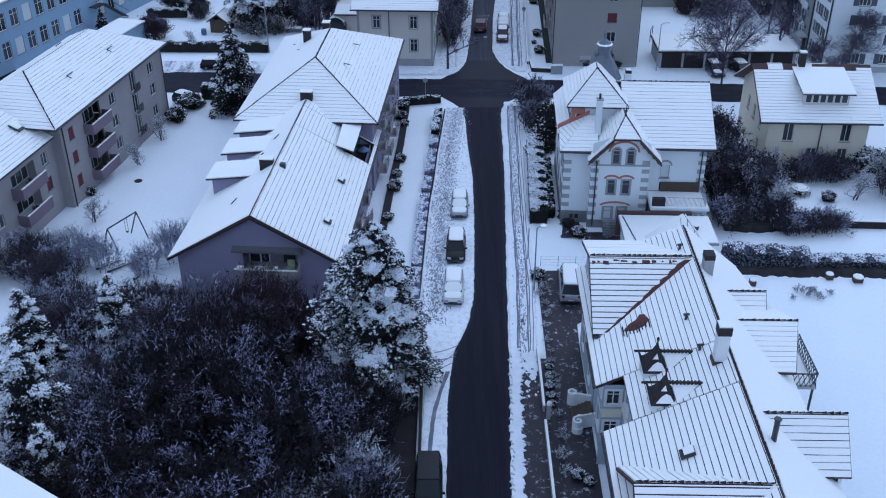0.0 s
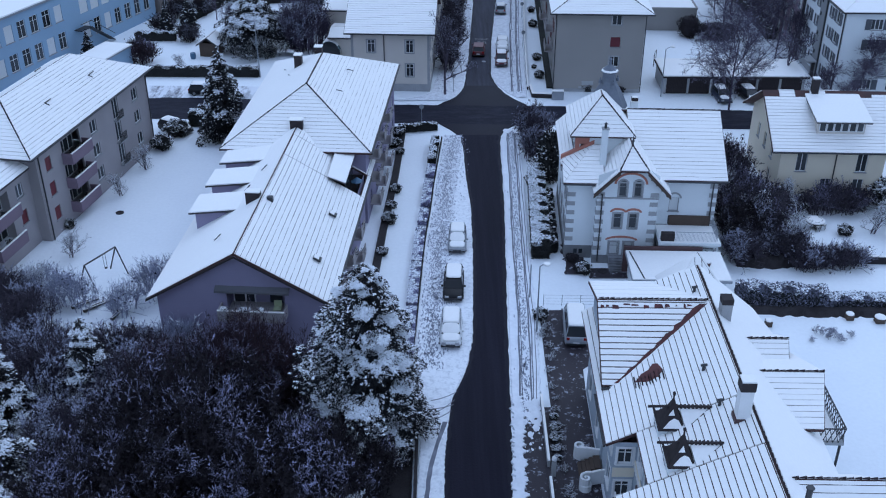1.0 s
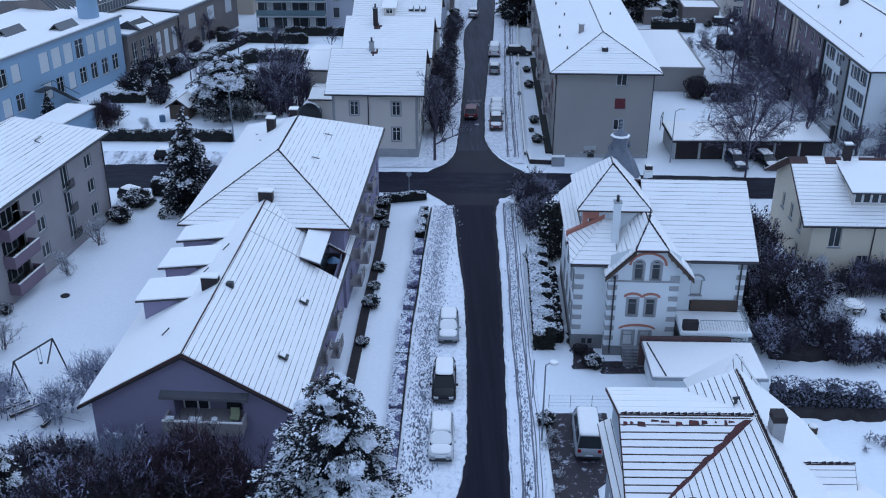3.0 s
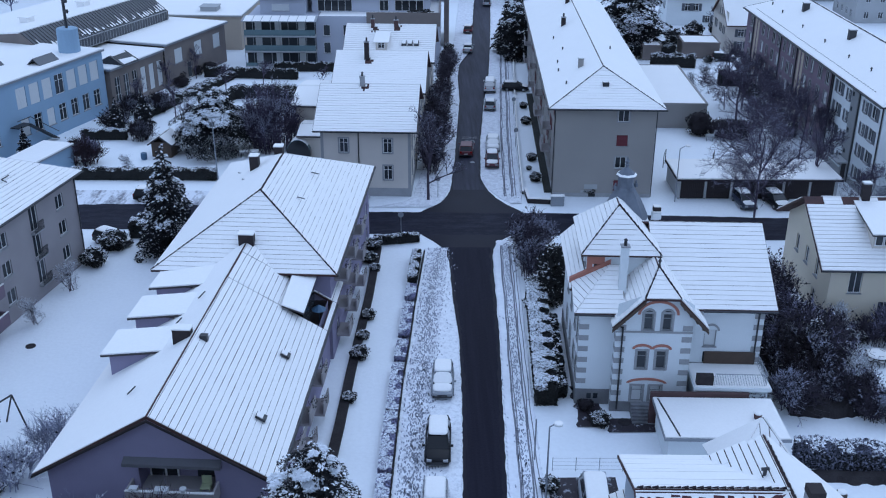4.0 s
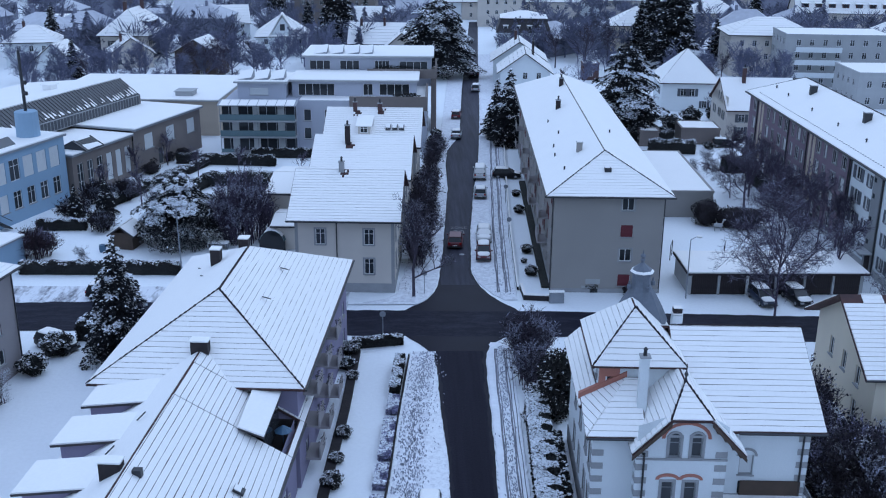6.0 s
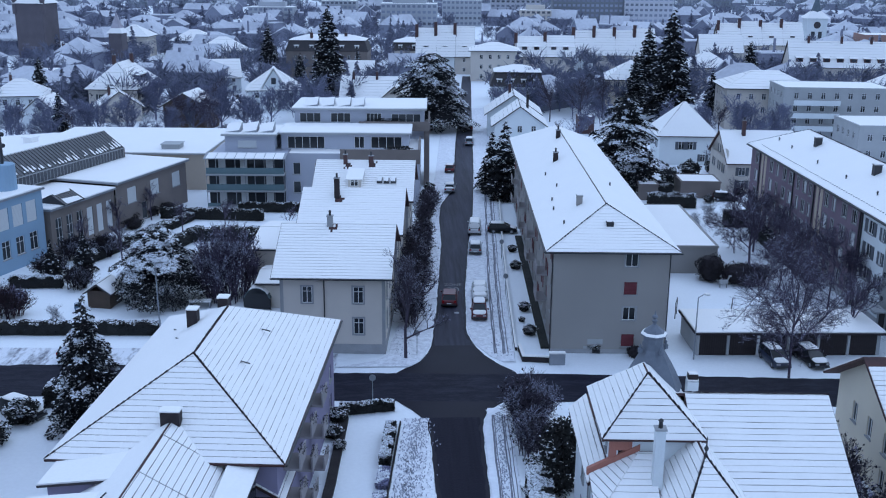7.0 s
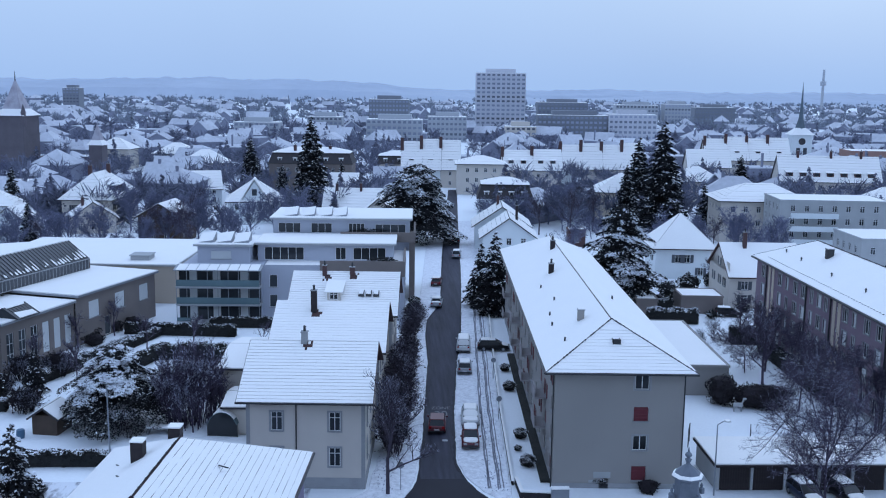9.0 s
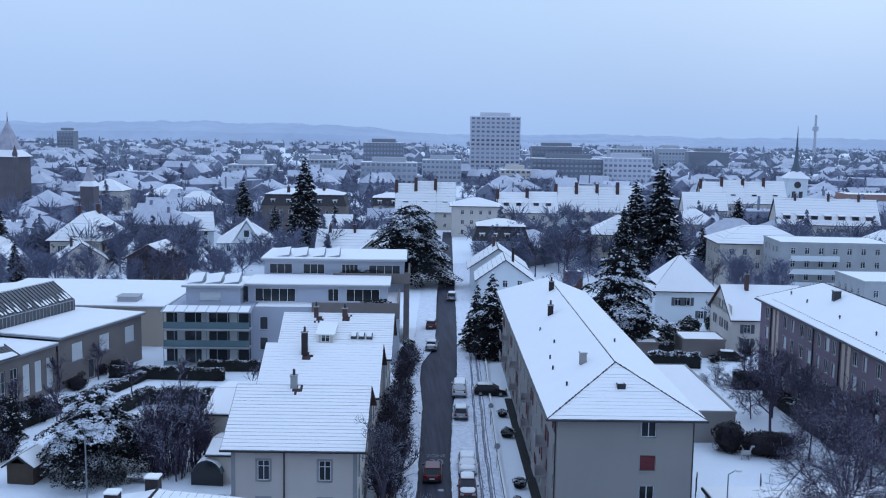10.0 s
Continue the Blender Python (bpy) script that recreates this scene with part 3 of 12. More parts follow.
# ---- ground, roads, pavements ----
def trodden(name, clean, dirt, scale, spots, stretch=0.6):
    """Snow with prints trodden through to the wet ground."""
    m = material(name, clean, 0.7, tuple(c * 0.85 for c in clean), 0.3, 5.0, 0.12, 0.3, 0.06)
    n, l = m.node_tree.nodes, m.node_tree.links
    b = n["Principled BSDF"]
    was = b.inputs["Base Color"].links[0].from_socket
    co, mp, vo, no = n.new("ShaderNodeTexCoord"), n.new("ShaderNodeMapping"), n.new("ShaderNodeTexVoronoi"), n.new("ShaderNodeTexNoise")
    mp.inputs["Scale"].default_value = (1.0, stretch, 1.0)
    vo.inputs["Scale"].default_value = scale
    no.inputs["Scale"].default_value, no.inputs["Detail"].default_value = 0.55, 3
    add, mr, mix = n.new("ShaderNodeMath"), n.new("ShaderNodeMapRange"), n.new("ShaderNodeMix")
    add.operation = "ADD"
    mr.inputs["From Min"].default_value, mr.inputs["From Max"].default_value = spots, spots + 0.09
    mr.inputs["To Min"].default_value, mr.inputs["To Max"].default_value = 0.85, 0.0
    mix.data_type = "RGBA"
    mix.inputs[7].default_value = (*dirt, 1)
    l.new(co.outputs["Object"], mp.inputs["Vector"])
    l.new(mp.outputs[0], vo.inputs["Vector"])
    l.new(co.outputs["Object"], no.inputs["Vector"])
    l.new(vo.outputs["Distance"], add.inputs[0])
    half = n.new("ShaderNodeMath")
    half.operation = "MULTIPLY"
    half.inputs[1].default_value = 0.45
    l.new(no.outputs["Fac"], half.inputs[0])
    l.new(half.outputs[0], add.inputs[1])
    l.new(add.outputs[0], mr.inputs["Value"])
    l.new(mr.outputs["Result"], mix.inputs[0])
    l.new(was, mix.inputs[6])
    l.new(mix.outputs[2], b.inputs["Base Color"])
    return m


def thawed(name, bare, snow, scale, level, soft=0.05, fine=6.0, stretch=1.0):
    """Wet ground and snow in ragged patches; level: how much lies bare (0.5: half)."""
    m = material(name, snow, 0.7, tuple(c * 0.88 for c in snow), 0.4, 6.0, 0.12, 0.35, 0.06)
    n, l = m.node_tree.nodes, m.node_tree.links
    b = n["Principled BSDF"]
    was = b.inputs["Base Color"].links[0].from_socket
    co, mp, a, f = n.new("ShaderNodeTexCoord"), n.new("ShaderNodeMapping"), n.new("ShaderNodeTexNoise"), n.new("ShaderNodeTexNoise")
    mp.inputs["Scale"].default_value = (1.0, stretch, 1.0)
    a.inputs["Scale"].default_value, a.inputs["Detail"].default_value, a.inputs["Roughness"].default_value = scale, 6, 0.68
    f.inputs["Scale"].default_value, f.inputs["Detail"].default_value = fine, 3
    add, mr, mix = n.new("ShaderNodeMath"), n.new("ShaderNodeMapRange"), n.new("ShaderNodeMix")
    add.operation = "MULTIPLY_ADD"
    add.inputs[1].default_value, mix.data_type = 0.35, "RGBA"
    mr.inputs["From Min"].default_value, mr.inputs["From Max"].default_value = level + 0.175 - soft, level + 0.175 + soft
    mix.inputs[6].default_value = (*bare, 1)
    l.new(co.outputs["Object"], mp.inputs["Vector"])
    l.new(mp.outputs[0], a.inputs["Vector"])
    l.new(mp.outputs[0], f.inputs["Vector"])
    l.new(f.outputs["Fac"], add.inputs[0])
    l.new(a.outputs["Fac"], add.inputs[2])
    l.new(add.outputs[0], mr.inputs["Value"])
    l.new(mr.outputs["Result"], mix.inputs[0])
    l.new(was, mix.inputs[7])
    l.new(mix.outputs[2], b.inputs["Base Color"])
    return m


PRINTS = thawed("trampled_snow", (0.56, 0.57, 0.62), (0.80, 0.82, 0.87), 1.6, 0.46, 0.14)
PATCHY = thawed("thawing_snow_on_paving", (0.026, 0.019, 0.027), (0.42, 0.44, 0.50), 1.3, 0.625, 0.05)
STRIP = thawed("snow_with_scattered_prints", (0.62, 0.64, 0.69), (0.83, 0.85, 0.89), 2.2, 0.42, 0.10)
WORN = thawed("worn_snow_on_road", (0.16, 0.16, 0.19), (0.74, 0.76, 0.81), 0.5, 0.45, 0.1, 3.0, 0.35)
PRESSED = material("print_pressed_to_the_ground", (0.20, 0.22, 0.29), 0.7, (0.34, 0.36, 0.44), 1.3, 9.0, 0.4, 0.0)


TRACK = material("wet_wheel_track", (0.13, 0.135, 0.17), 0.7, (0.24, 0.25, 0.30), 0.8, 7.0, 0.4, 0.0)


def smooth_line(pts, step=1.0):
    """x over y along a run of (x, y) points, rounded."""
    ys = np.arange(pts[0][1], pts[-1][1] + step / 2, step)
    xs = np.interp(ys, [p[1] for p in pts], [p[0] for p in pts])
    for _ in range(3):
        xs[1:-1] = (xs[:-2] + 2 * xs[1:-1] + xs[2:]) / 4
    return ys, xs


def ribbon(left, right, z, skirt=0.0, ragged=0.0, seed=1, step=0.8, across=4):
    """A strip along y between two lines of (x, y); ragged: how uneven its edges are; skirt: the height of its sides."""
    rng = random.Random(seed)
    ys, xl = smooth_line(left, step)
    _, xr = smooth_line(right, step)
    n = min(len(xl), len(xr))
    s = Shape()
    rows = []
    for i in range(n):
        a, b = xl[i] + rng.uniform(-ragged, ragged), xr[i] + rng.uniform(-ragged, ragged)
        rows.append([len(s.v) + j for j in range(across + 1)])
        s.v += [(a + (b - a) * j / across, ys[i], z) for j in range(across + 1)]
    for i in range(n - 1):
        s.f += [(rows[i][j], rows[i][j + 1], rows[i + 1][j + 1], rows[i + 1][j]) for j in range(across)]
    if skirt:
        k = len(s.v)
        for i in range(n):
            for j, d in ((0, -0.05), (across, 0.05)):
                p = s.v[rows[i][j]]
                s.v.append((p[0] + d, p[1], z - skirt))
        for i in range(n - 1):
            s.f.append((k + 2 * i, rows[i][0], rows[i + 1][0], k + 2 * i + 2))
            s.f.append((rows[i][across], k + 2 * i + 1, k + 2 * i + 3, rows[i + 1][across]))
    return s


# one sheet of snow to the horizon, with gentle swells
gs = Shape()
lines_x = [-4200, -1500, -500, -200] + list(range(-100, 101, 4)) + [200, 500, 1500, 4200]
lines_y = [-600, -200, -60] + list(range(-20, 261, 4)) + [320, 420, 600, 900, 1500, 2500, 4300]
for yy in lines_y:
    for xx in lines_x:
        flat = abs(xx - 5) < 12 or 116 < yy < 140 or yy > 260 or abs(xx) > 100
        gs.v.append((xx, yy, -0.02 + (0.0 if flat else 0.05 * noise.noise((xx * 0.13, yy * 0.13, 3)))))
nx = len(lines_x)
gs.f = [(j * nx + i, j * nx + i + 1, (j + 1) * nx + i + 1, (j + 1) * nx + i) for j in range(len(lines_y) - 1) for i in range(nx - 1)]
tagged(part("ground", gs, SNOW, smooth=True), "open ground under a sheet of fresh snow", "ground", kind="structure")

ROAD_L = [(-0.6, -10), (-0.2, 30), (0.2, 50), (0.33, 60.5), (0.8, 66), (2.1, 70), (2.7, 74), (3.1, 87), (3.2, 98), (2.8, 107), (2.7, 114), (2.0, 117.5), (0.4, 120), (-0.6, 121),
          (-0.6, 127), (1.2, 128.5), (2.7, 131), (3.3, 134), (4.1, 145), (5.6, 173), (5.7, 186), (6.3, 196), (8.8, 207), (11.4, 254), (14.9, 307), (20.0, 386)]
ROAD_R = [(3.0, -10), (4.0, 30), (4.56, 50), (5.1, 60.6), (5.7, 76), (6.7, 99), (7.1, 115), (7.5, 118), (8.9, 120), (10.5, 121),
          (11.5, 127), (9.9, 128.5), (8.6, 131), (7.6, 134), (7.05, 138), (7.8, 153), (9.3, 172), (10.7, 185), (12.4, 209), (13.7, 229), (18.2, 307), (23.0, 386)]
tagged(part("road", ribbon(ROAD_L, ROAD_R, 0.012, ragged=0.05, step=0.7), ASPHALT), "wet dark asphalt street cleared of snow", "road", kind="structure")

SLUSHY = gloss(thawed("wheel_worn_slush", (0.020, 0.019, 0.030), (0.058, 0.060, 0.086), 0.9, 0.52, 0.22, 3.0, 0.05), 0.2)
tagged(part("slush_film", ribbon([(x + 0.25, y) for x, y in ROAD_L if y >= 134], [(x - 0.25, y) for x, y in ROAD_R if y >= 134], 0.0165, ragged=0.15, seed=19, step=0.6), SLUSHY), "thin film of slush streaked by wheels", "slush", kind="structure")

DAMP = gloss(thawed("damp_streaked_asphalt", (0.0080, 0.0072, 0.0160), (0.0140, 0.0130, 0.0250), 1.1, 0.55, 0.16, 4.0, 0.035), 0.12)
tagged(part("damp_film", ribbon([(x + 0.3, y) for x, y in ROAD_L if y <= 117.5], [(x - 0.3, y) for x, y in ROAD_R if y <= 118], 0.0165, ragged=0.1, seed=29, step=0.6), DAMP), "damp asphalt streaked lengthwise by wheels", "road", kind="structure")

# the crossing street
cs = Shape()
for i, xx in enumerate(np.arange(-75, 76, 1.0)):
    yc = np.interp(xx, [-75, -40, -20, -5, 16, 75], [128.0, 126.1, 125.6, 123.9, 123.3, 119.5])
    hw = np.interp(xx, [-75, -22, -8, 75], [3.9, 3.7, 3.15, 3.15])
    cs.v += [(xx, yc + t * hw + (random.uniform(-0.08, 0.08) if abs(t) == 1 else 0), 0.018) for t in (-1, -0.3, 0.3, 1)]
    if i:
        k = 4 * i
        cs.f += [(k - 4 + j, k + j, k + j + 1, k - 3 + j) for j in range(3)]
# Paler streaks across the asphalt are painted to imitate wet sheen.
SHEEN = gloss(thawed("wet_asphalt_painted_sheen", (0.0095, 0.0090, 0.0180), (0.025, 0.026, 0.042), 0.35, 0.55, 0.12, 2.2, 3.5), 0.14)
tagged(part("cross_road", cs, SHEEN), "wet asphalt of the crossing street", "road", kind="structure")
sl = Shape()
for i, xx in enumerate(np.arange(-75, -5, 1.0)):
    yc = np.interp(xx, [-75, -40, -20, -5], [128.0, 126.1, 125.6, 123.9])
    sl.v += [(xx, yc + 3.5 + random.uniform(-0.2, 0.2), 0.03), (xx, yc + 8.0 + random.uniform(-0.1, 0.1), 0.03)]
    if i:
        sl.f.append((2 * i - 2, 2 * i, 2 * i + 1, 2 * i - 1))
tagged(part("road_edge_snow", sl, WORN), "worn rutted snow beside the crossing street", "snow", kind="structure")

# pavements: footway and parking strip to the west, footway to the east
WALL_W = [(-1.6, 40), (-1.55, 56), (-1.4, 61), (-2.0, 65), (-2.25, 69), (-1.85, 78.6), (-1.62, 85), (-1.35, 91.4), (-0.91, 97.4), (-0.55, 104), (-0.08, 110.4), (0.4, 117)]
tagged(part("pavement_west", ribbon(WALL_W, [(-0.1, 40), (0.3, 60), (0.75, 66), (2.05, 70), (2.65, 74), (3.05, 87), (3.15, 98), (2.75, 107), (2.5, 114), (1.9, 117)], 0.07, 0.09, 0.07, 1, 0.2), STRIP),
       "snow-covered parking strip with scattered prints", "pavement", kind="structure")
tagged(part("footway_west", ribbon([(x + 0.25, y) for x, y in WALL_W if y > 70], [(x + 2.3, y) for x, y in WALL_W if y > 70], 0.076, 0, 0.12, 12), PRINTS),
       "trodden footway full of footprints in the snow", "pavement", kind="structure")
EDGE_E = [(6.6, 30), (6.95, 50), (7.5, 65), (8.2, 76.6), (8.45, 87), (9.5, 115.5), (9.7, 119)]
LINE_E = [(4.2, 30), (4.7, 50), (5.2, 60.6), (5.85, 76), (6.8, 99), (7.2, 115), (7.8, 119)]
FOOT_SNOW = material("snowy_footway", (0.80, 0.82, 0.87), 0.7, (0.60, 0.63, 0.70), 0.5, 3.0, 0.2, 0.4, 0.06)


def part_line(line, y0, y1, shift=0.0):
    """The stretch of a line of (x, y) points from y0 to y1."""
    ys = [y0] + [p[1] for p in line if y0 < p[1] < y1] + [y1]
    return [(float(np.interp(y, [p[1] for p in line], [p[0] for p in line])) + shift, y) for y in ys]


tagged(part("pavement_east", ribbon(part_line(LINE_E, 65.5, 119), part_line(EDGE_E, 65.5, 119), 0.09, 0.11, 0.09, 3, 0.2), FOOT_SNOW), "snow-covered footway with bicycle and foot tracks", "pavement", kind="structure")
tagged(part("snow_ridge", ribbon(part_line(LINE_E, 30, 66.5), part_line(LINE_E, 30, 66.5, 0.8), 0.14, 0.15, 0.22, 13, 0.16), FOOT_SNOW), "ridge of pushed-up snow along the road edge", "snow", kind="structure")
tagged(part("pavement_south_east", ribbon(part_line(LINE_E, 30, 65.6, 0.72), part_line(EDGE_E, 30, 65.6), 0.06, 0.06, 0.02, 14), PATCHY), "wet cleared footway with scraps of snow", "pavement", kind="structure")
rn = random.Random(5)
lobes = Shape()
for k in range(60):
    y = 65.7 - 5.5 * rn.random() ** 1.7
    x = float(np.interp(y, [50, 65], [5.5, 6.0])) + rn.uniform(0.0, 1.5)
    r = rn.uniform(0.10, 0.42) * (1 - (65.7 - y) / 9)
    ring = [(x + r * rn.uniform(0.6, 1.2) * math.cos(q), y + r * rn.uniform(0.8, 1.9) * math.sin(q), 0.084 + 0.0003 * k) for q in np.arange(0, 6.28, 0.7)]
    lobes.slab(ring, 0.03)
tagged(part("snow_lump", lobes, FOOT_SNOW), "broken lumps of pushed snow on the wet footway", "snow", kind="stuff")
tagged(part("soil_bed", ribbon([(11.6, 84.6), (11.8, 90.6)], [(13.6, 84.6), (13.7, 90.2)], 0.045, 0.04, 0.25, 41, 0.4), PATCHY), "dark soil bed at the villa's foot with thawing snow", "flower bed", kind="structure")
tagged(part("villa_path", ribbon([(13.7, 83.9), (13.7, 85.8)], [(18.0, 83.9), (18.3, 85.8)], 0.04, 0.035, 0.2, 42, 0.3), PATCHY), "wet path before the villa steps with scraps of snow", "path", kind="structure")
EDGE_NE = [(11.4, 129.5), (11.4, 131), (12.5, 153), (14.2, 179), (16.0, 205), (18.6, 230), (23, 307)]
tagged(part("pavement_north_east", ribbon([(10.2, 129.5), (8.7, 131.5), (7.7, 134.5), (7.15, 138), (7.9, 153), (9.4, 172), (10.8, 185), (12.5, 209), (13.9, 229), (18.4, 307)], EDGE_NE, 0.08, 0.1, 0.1, 4), PRINTS),
       "snow-covered footway and parking strip with tyre tracks", "pavement", kind="structure")
tagged(part("pavement_north_west", ribbon([(-6, 128.4), (-1.2, 130), (-0.8, 134), (1.0, 150), (2.0, 173), (2.6, 190), (5.5, 207), (8.0, 254), (11, 307)],
                                           [(0.9, 128.4), (2.3, 130), (3.1, 134), (4.0, 145), (5.5, 173), (5.6, 186), (6.2, 196), (8.7, 207), (11.3, 254), (14.8, 307)], 0.08, 0.1, 0.1, 5), PRINTS),
       "snow-covered footway with trampled prints", "pavement", kind="structure")


def track(xs, y0, y1, z, width=0.09, wob=0.06, seed=2):
    """A thin wandering wheel track; xs: x over y as (x, y) points."""
    rng = random.Random(seed)
    ys, xx = smooth_line(xs, 0.7)
    ph = rng.uniform(0, 6)
    keep = [(x + wob * math.sin(y * 0.35 + ph) + wob * math.sin(y * 0.9 + 2 * ph), y) for x, y in zip(xx, ys) if y0 <= y <= y1]
    s = Shape()
    for i, (x, y) in enumerate(keep):
        s.v += [(x - width / 2 * rng.uniform(0.8, 1.2), y, z), (x + width / 2 * rng.uniform(0.8, 1.2), y, z)]
        if i:
            s.f.append((2 * i - 2, 2 * i - 1, 2 * i + 1, 2 * i))
    return s


def footprints(s, edge, lo, hi, y0, y1, n, z, seed):
    """Shoe prints strewn along a line, lo to hi metres west of it, mostly pointing along the way."""
    rng = random.Random(seed)
    ex, ey = [p[0] for p in edge], [p[1] for p in edge]
    for _ in range(n):
        y = rng.uniform(y0, y1)
        u = min(max(rng.gauss(0.5, 0.27), 0), 1)
        x = float(np.interp(y, ey, ex)) - lo - (hi - lo) * u
        a, ln, w = rng.gauss(0, 0.22), rng.uniform(0.10, 0.155), rng.uniform(0.040, 0.060)
        ca, sa = math.cos(a), math.sin(a)
        k = len(s.v)
        for px, py in ((-0.5, -1), (0.5, -1), (0.8, -0.5), (0.55, 0), (1.0, 0.5), (0.6, 1), (-0.6, 1), (-1.0, 0.5), (-0.55, 0), (-0.8, -0.5)):
            px, py = px * w, py * ln
            s.v.append((x + px * ca - py * sa, y + px * sa + py * ca, z))
        s.f.append(tuple(range(k, k + 10)))
    return s


tr = Shape()
for i, (d, w) in enumerate(((1.52, 0.15), (1.36, 0.08), (0.66, 0.13), (0.50, 0.09), (0.22, 0.07))):
    tr.add(track([(x - d, y) for x, y in EDGE_E], 65.6, 118, 0.0945, w, 0.025, 10 + i))
    tr.add(track([(x - d - 0.4, y) for x, y in EDGE_NE], 131, 205, 0.0845, w + 0.03, 0.03, 20 + i))
for i, (x0, y0, x1, y1) in enumerate(((-1.1, 63.5, 0.85, 64.8), (-1.1, 64.2, 1.1, 66.1), (-0.7, 66.0, 1.3, 67.1), (-0.9, 64.9, 1.0, 65.5))):
    pts = [(x0 + (x1 - x0) * t, y0 + (y1 - y0) * (0.35 * t + 0.65 * t * t)) for t in np.linspace(0, 1, 9)]
    for (xa, ya), (xb, yb) in zip(pts[:-1], pts[1:]):
        tr.face((xa, ya - 0.06, 0.0745), (xb, yb - 0.05, 0.0745), (xb, yb + 0.06, 0.0745), (xa, ya + 0.05, 0.0745))
tagged(part("wheel_tracks", tr, TRACK), "thin dark wheel tracks pressed into the footway snow", "tracks", kind="stuff")
lk = track([(-1.1, 46), (-1.0, 53.7), (-0.78, 58.3), (0.1, 62.4), (0.5, 64)], 46, 63.6, 0.0745, 0.30, 0.02, 31)
tagged(part("kerb_channel", lk, TRACK), "dark channel along the snowed-in kerb", "tracks", kind="stuff")
fp = footprints(Shape(), [(x + 2.45, y) for x, y in WALL_W], 0.05, 2.2, 70, 117, 2500, 0.0805, 41)
footprints(fp, EDGE_E, 0.68, 1.48, 63, 118, 800, 0.0945, 42)
footprints(fp, EDGE_E, 0.05, 2.3, 63, 118, 60, 0.0945, 43)
footprints(fp, [(x + 3.4, y) for x, y in WALL_W], 0.0, 1.6, 72, 116, 140, 0.0745, 44)
footprints(fp, EDGE_NE, 0.3, 2.2, 131, 210, 520, 0.0845, 45)
footprints(fp, [(-0.6, 131), (1.2, 150), (3.4, 173), (4.2, 190), (6.6, 207)], -1.6, 0.3, 131, 205, 420, 0.0845, 46)
tagged(part("footprints", fp, PRESSED), "dark footprints trodden into the footway snow", "tracks", kind="stuff")

# yards
tagged(part("forecourt", Shape().prism([(8.0, 44), (10.55, 44), (11.15, 67.0), (11.3, 70.0), (13.0, 71.6), (13.2, 78.6), (8.55, 78.6), (8.3, 66)], 0.0, 0.03), PATCHY),
       "wet paved forecourt with thawing patches of snow", "yard", kind="structure")
tagged(part("strip_east", ribbon([(x - 0.0, y) for x, y in EDGE_E if y < 66], [(8.2, 30), (8.25, 50), (8.4, 65)], 0.05, 0.05, 0.05, 8), PATCHY), "trodden wet strip along the garden fence", "yard", kind="structure")


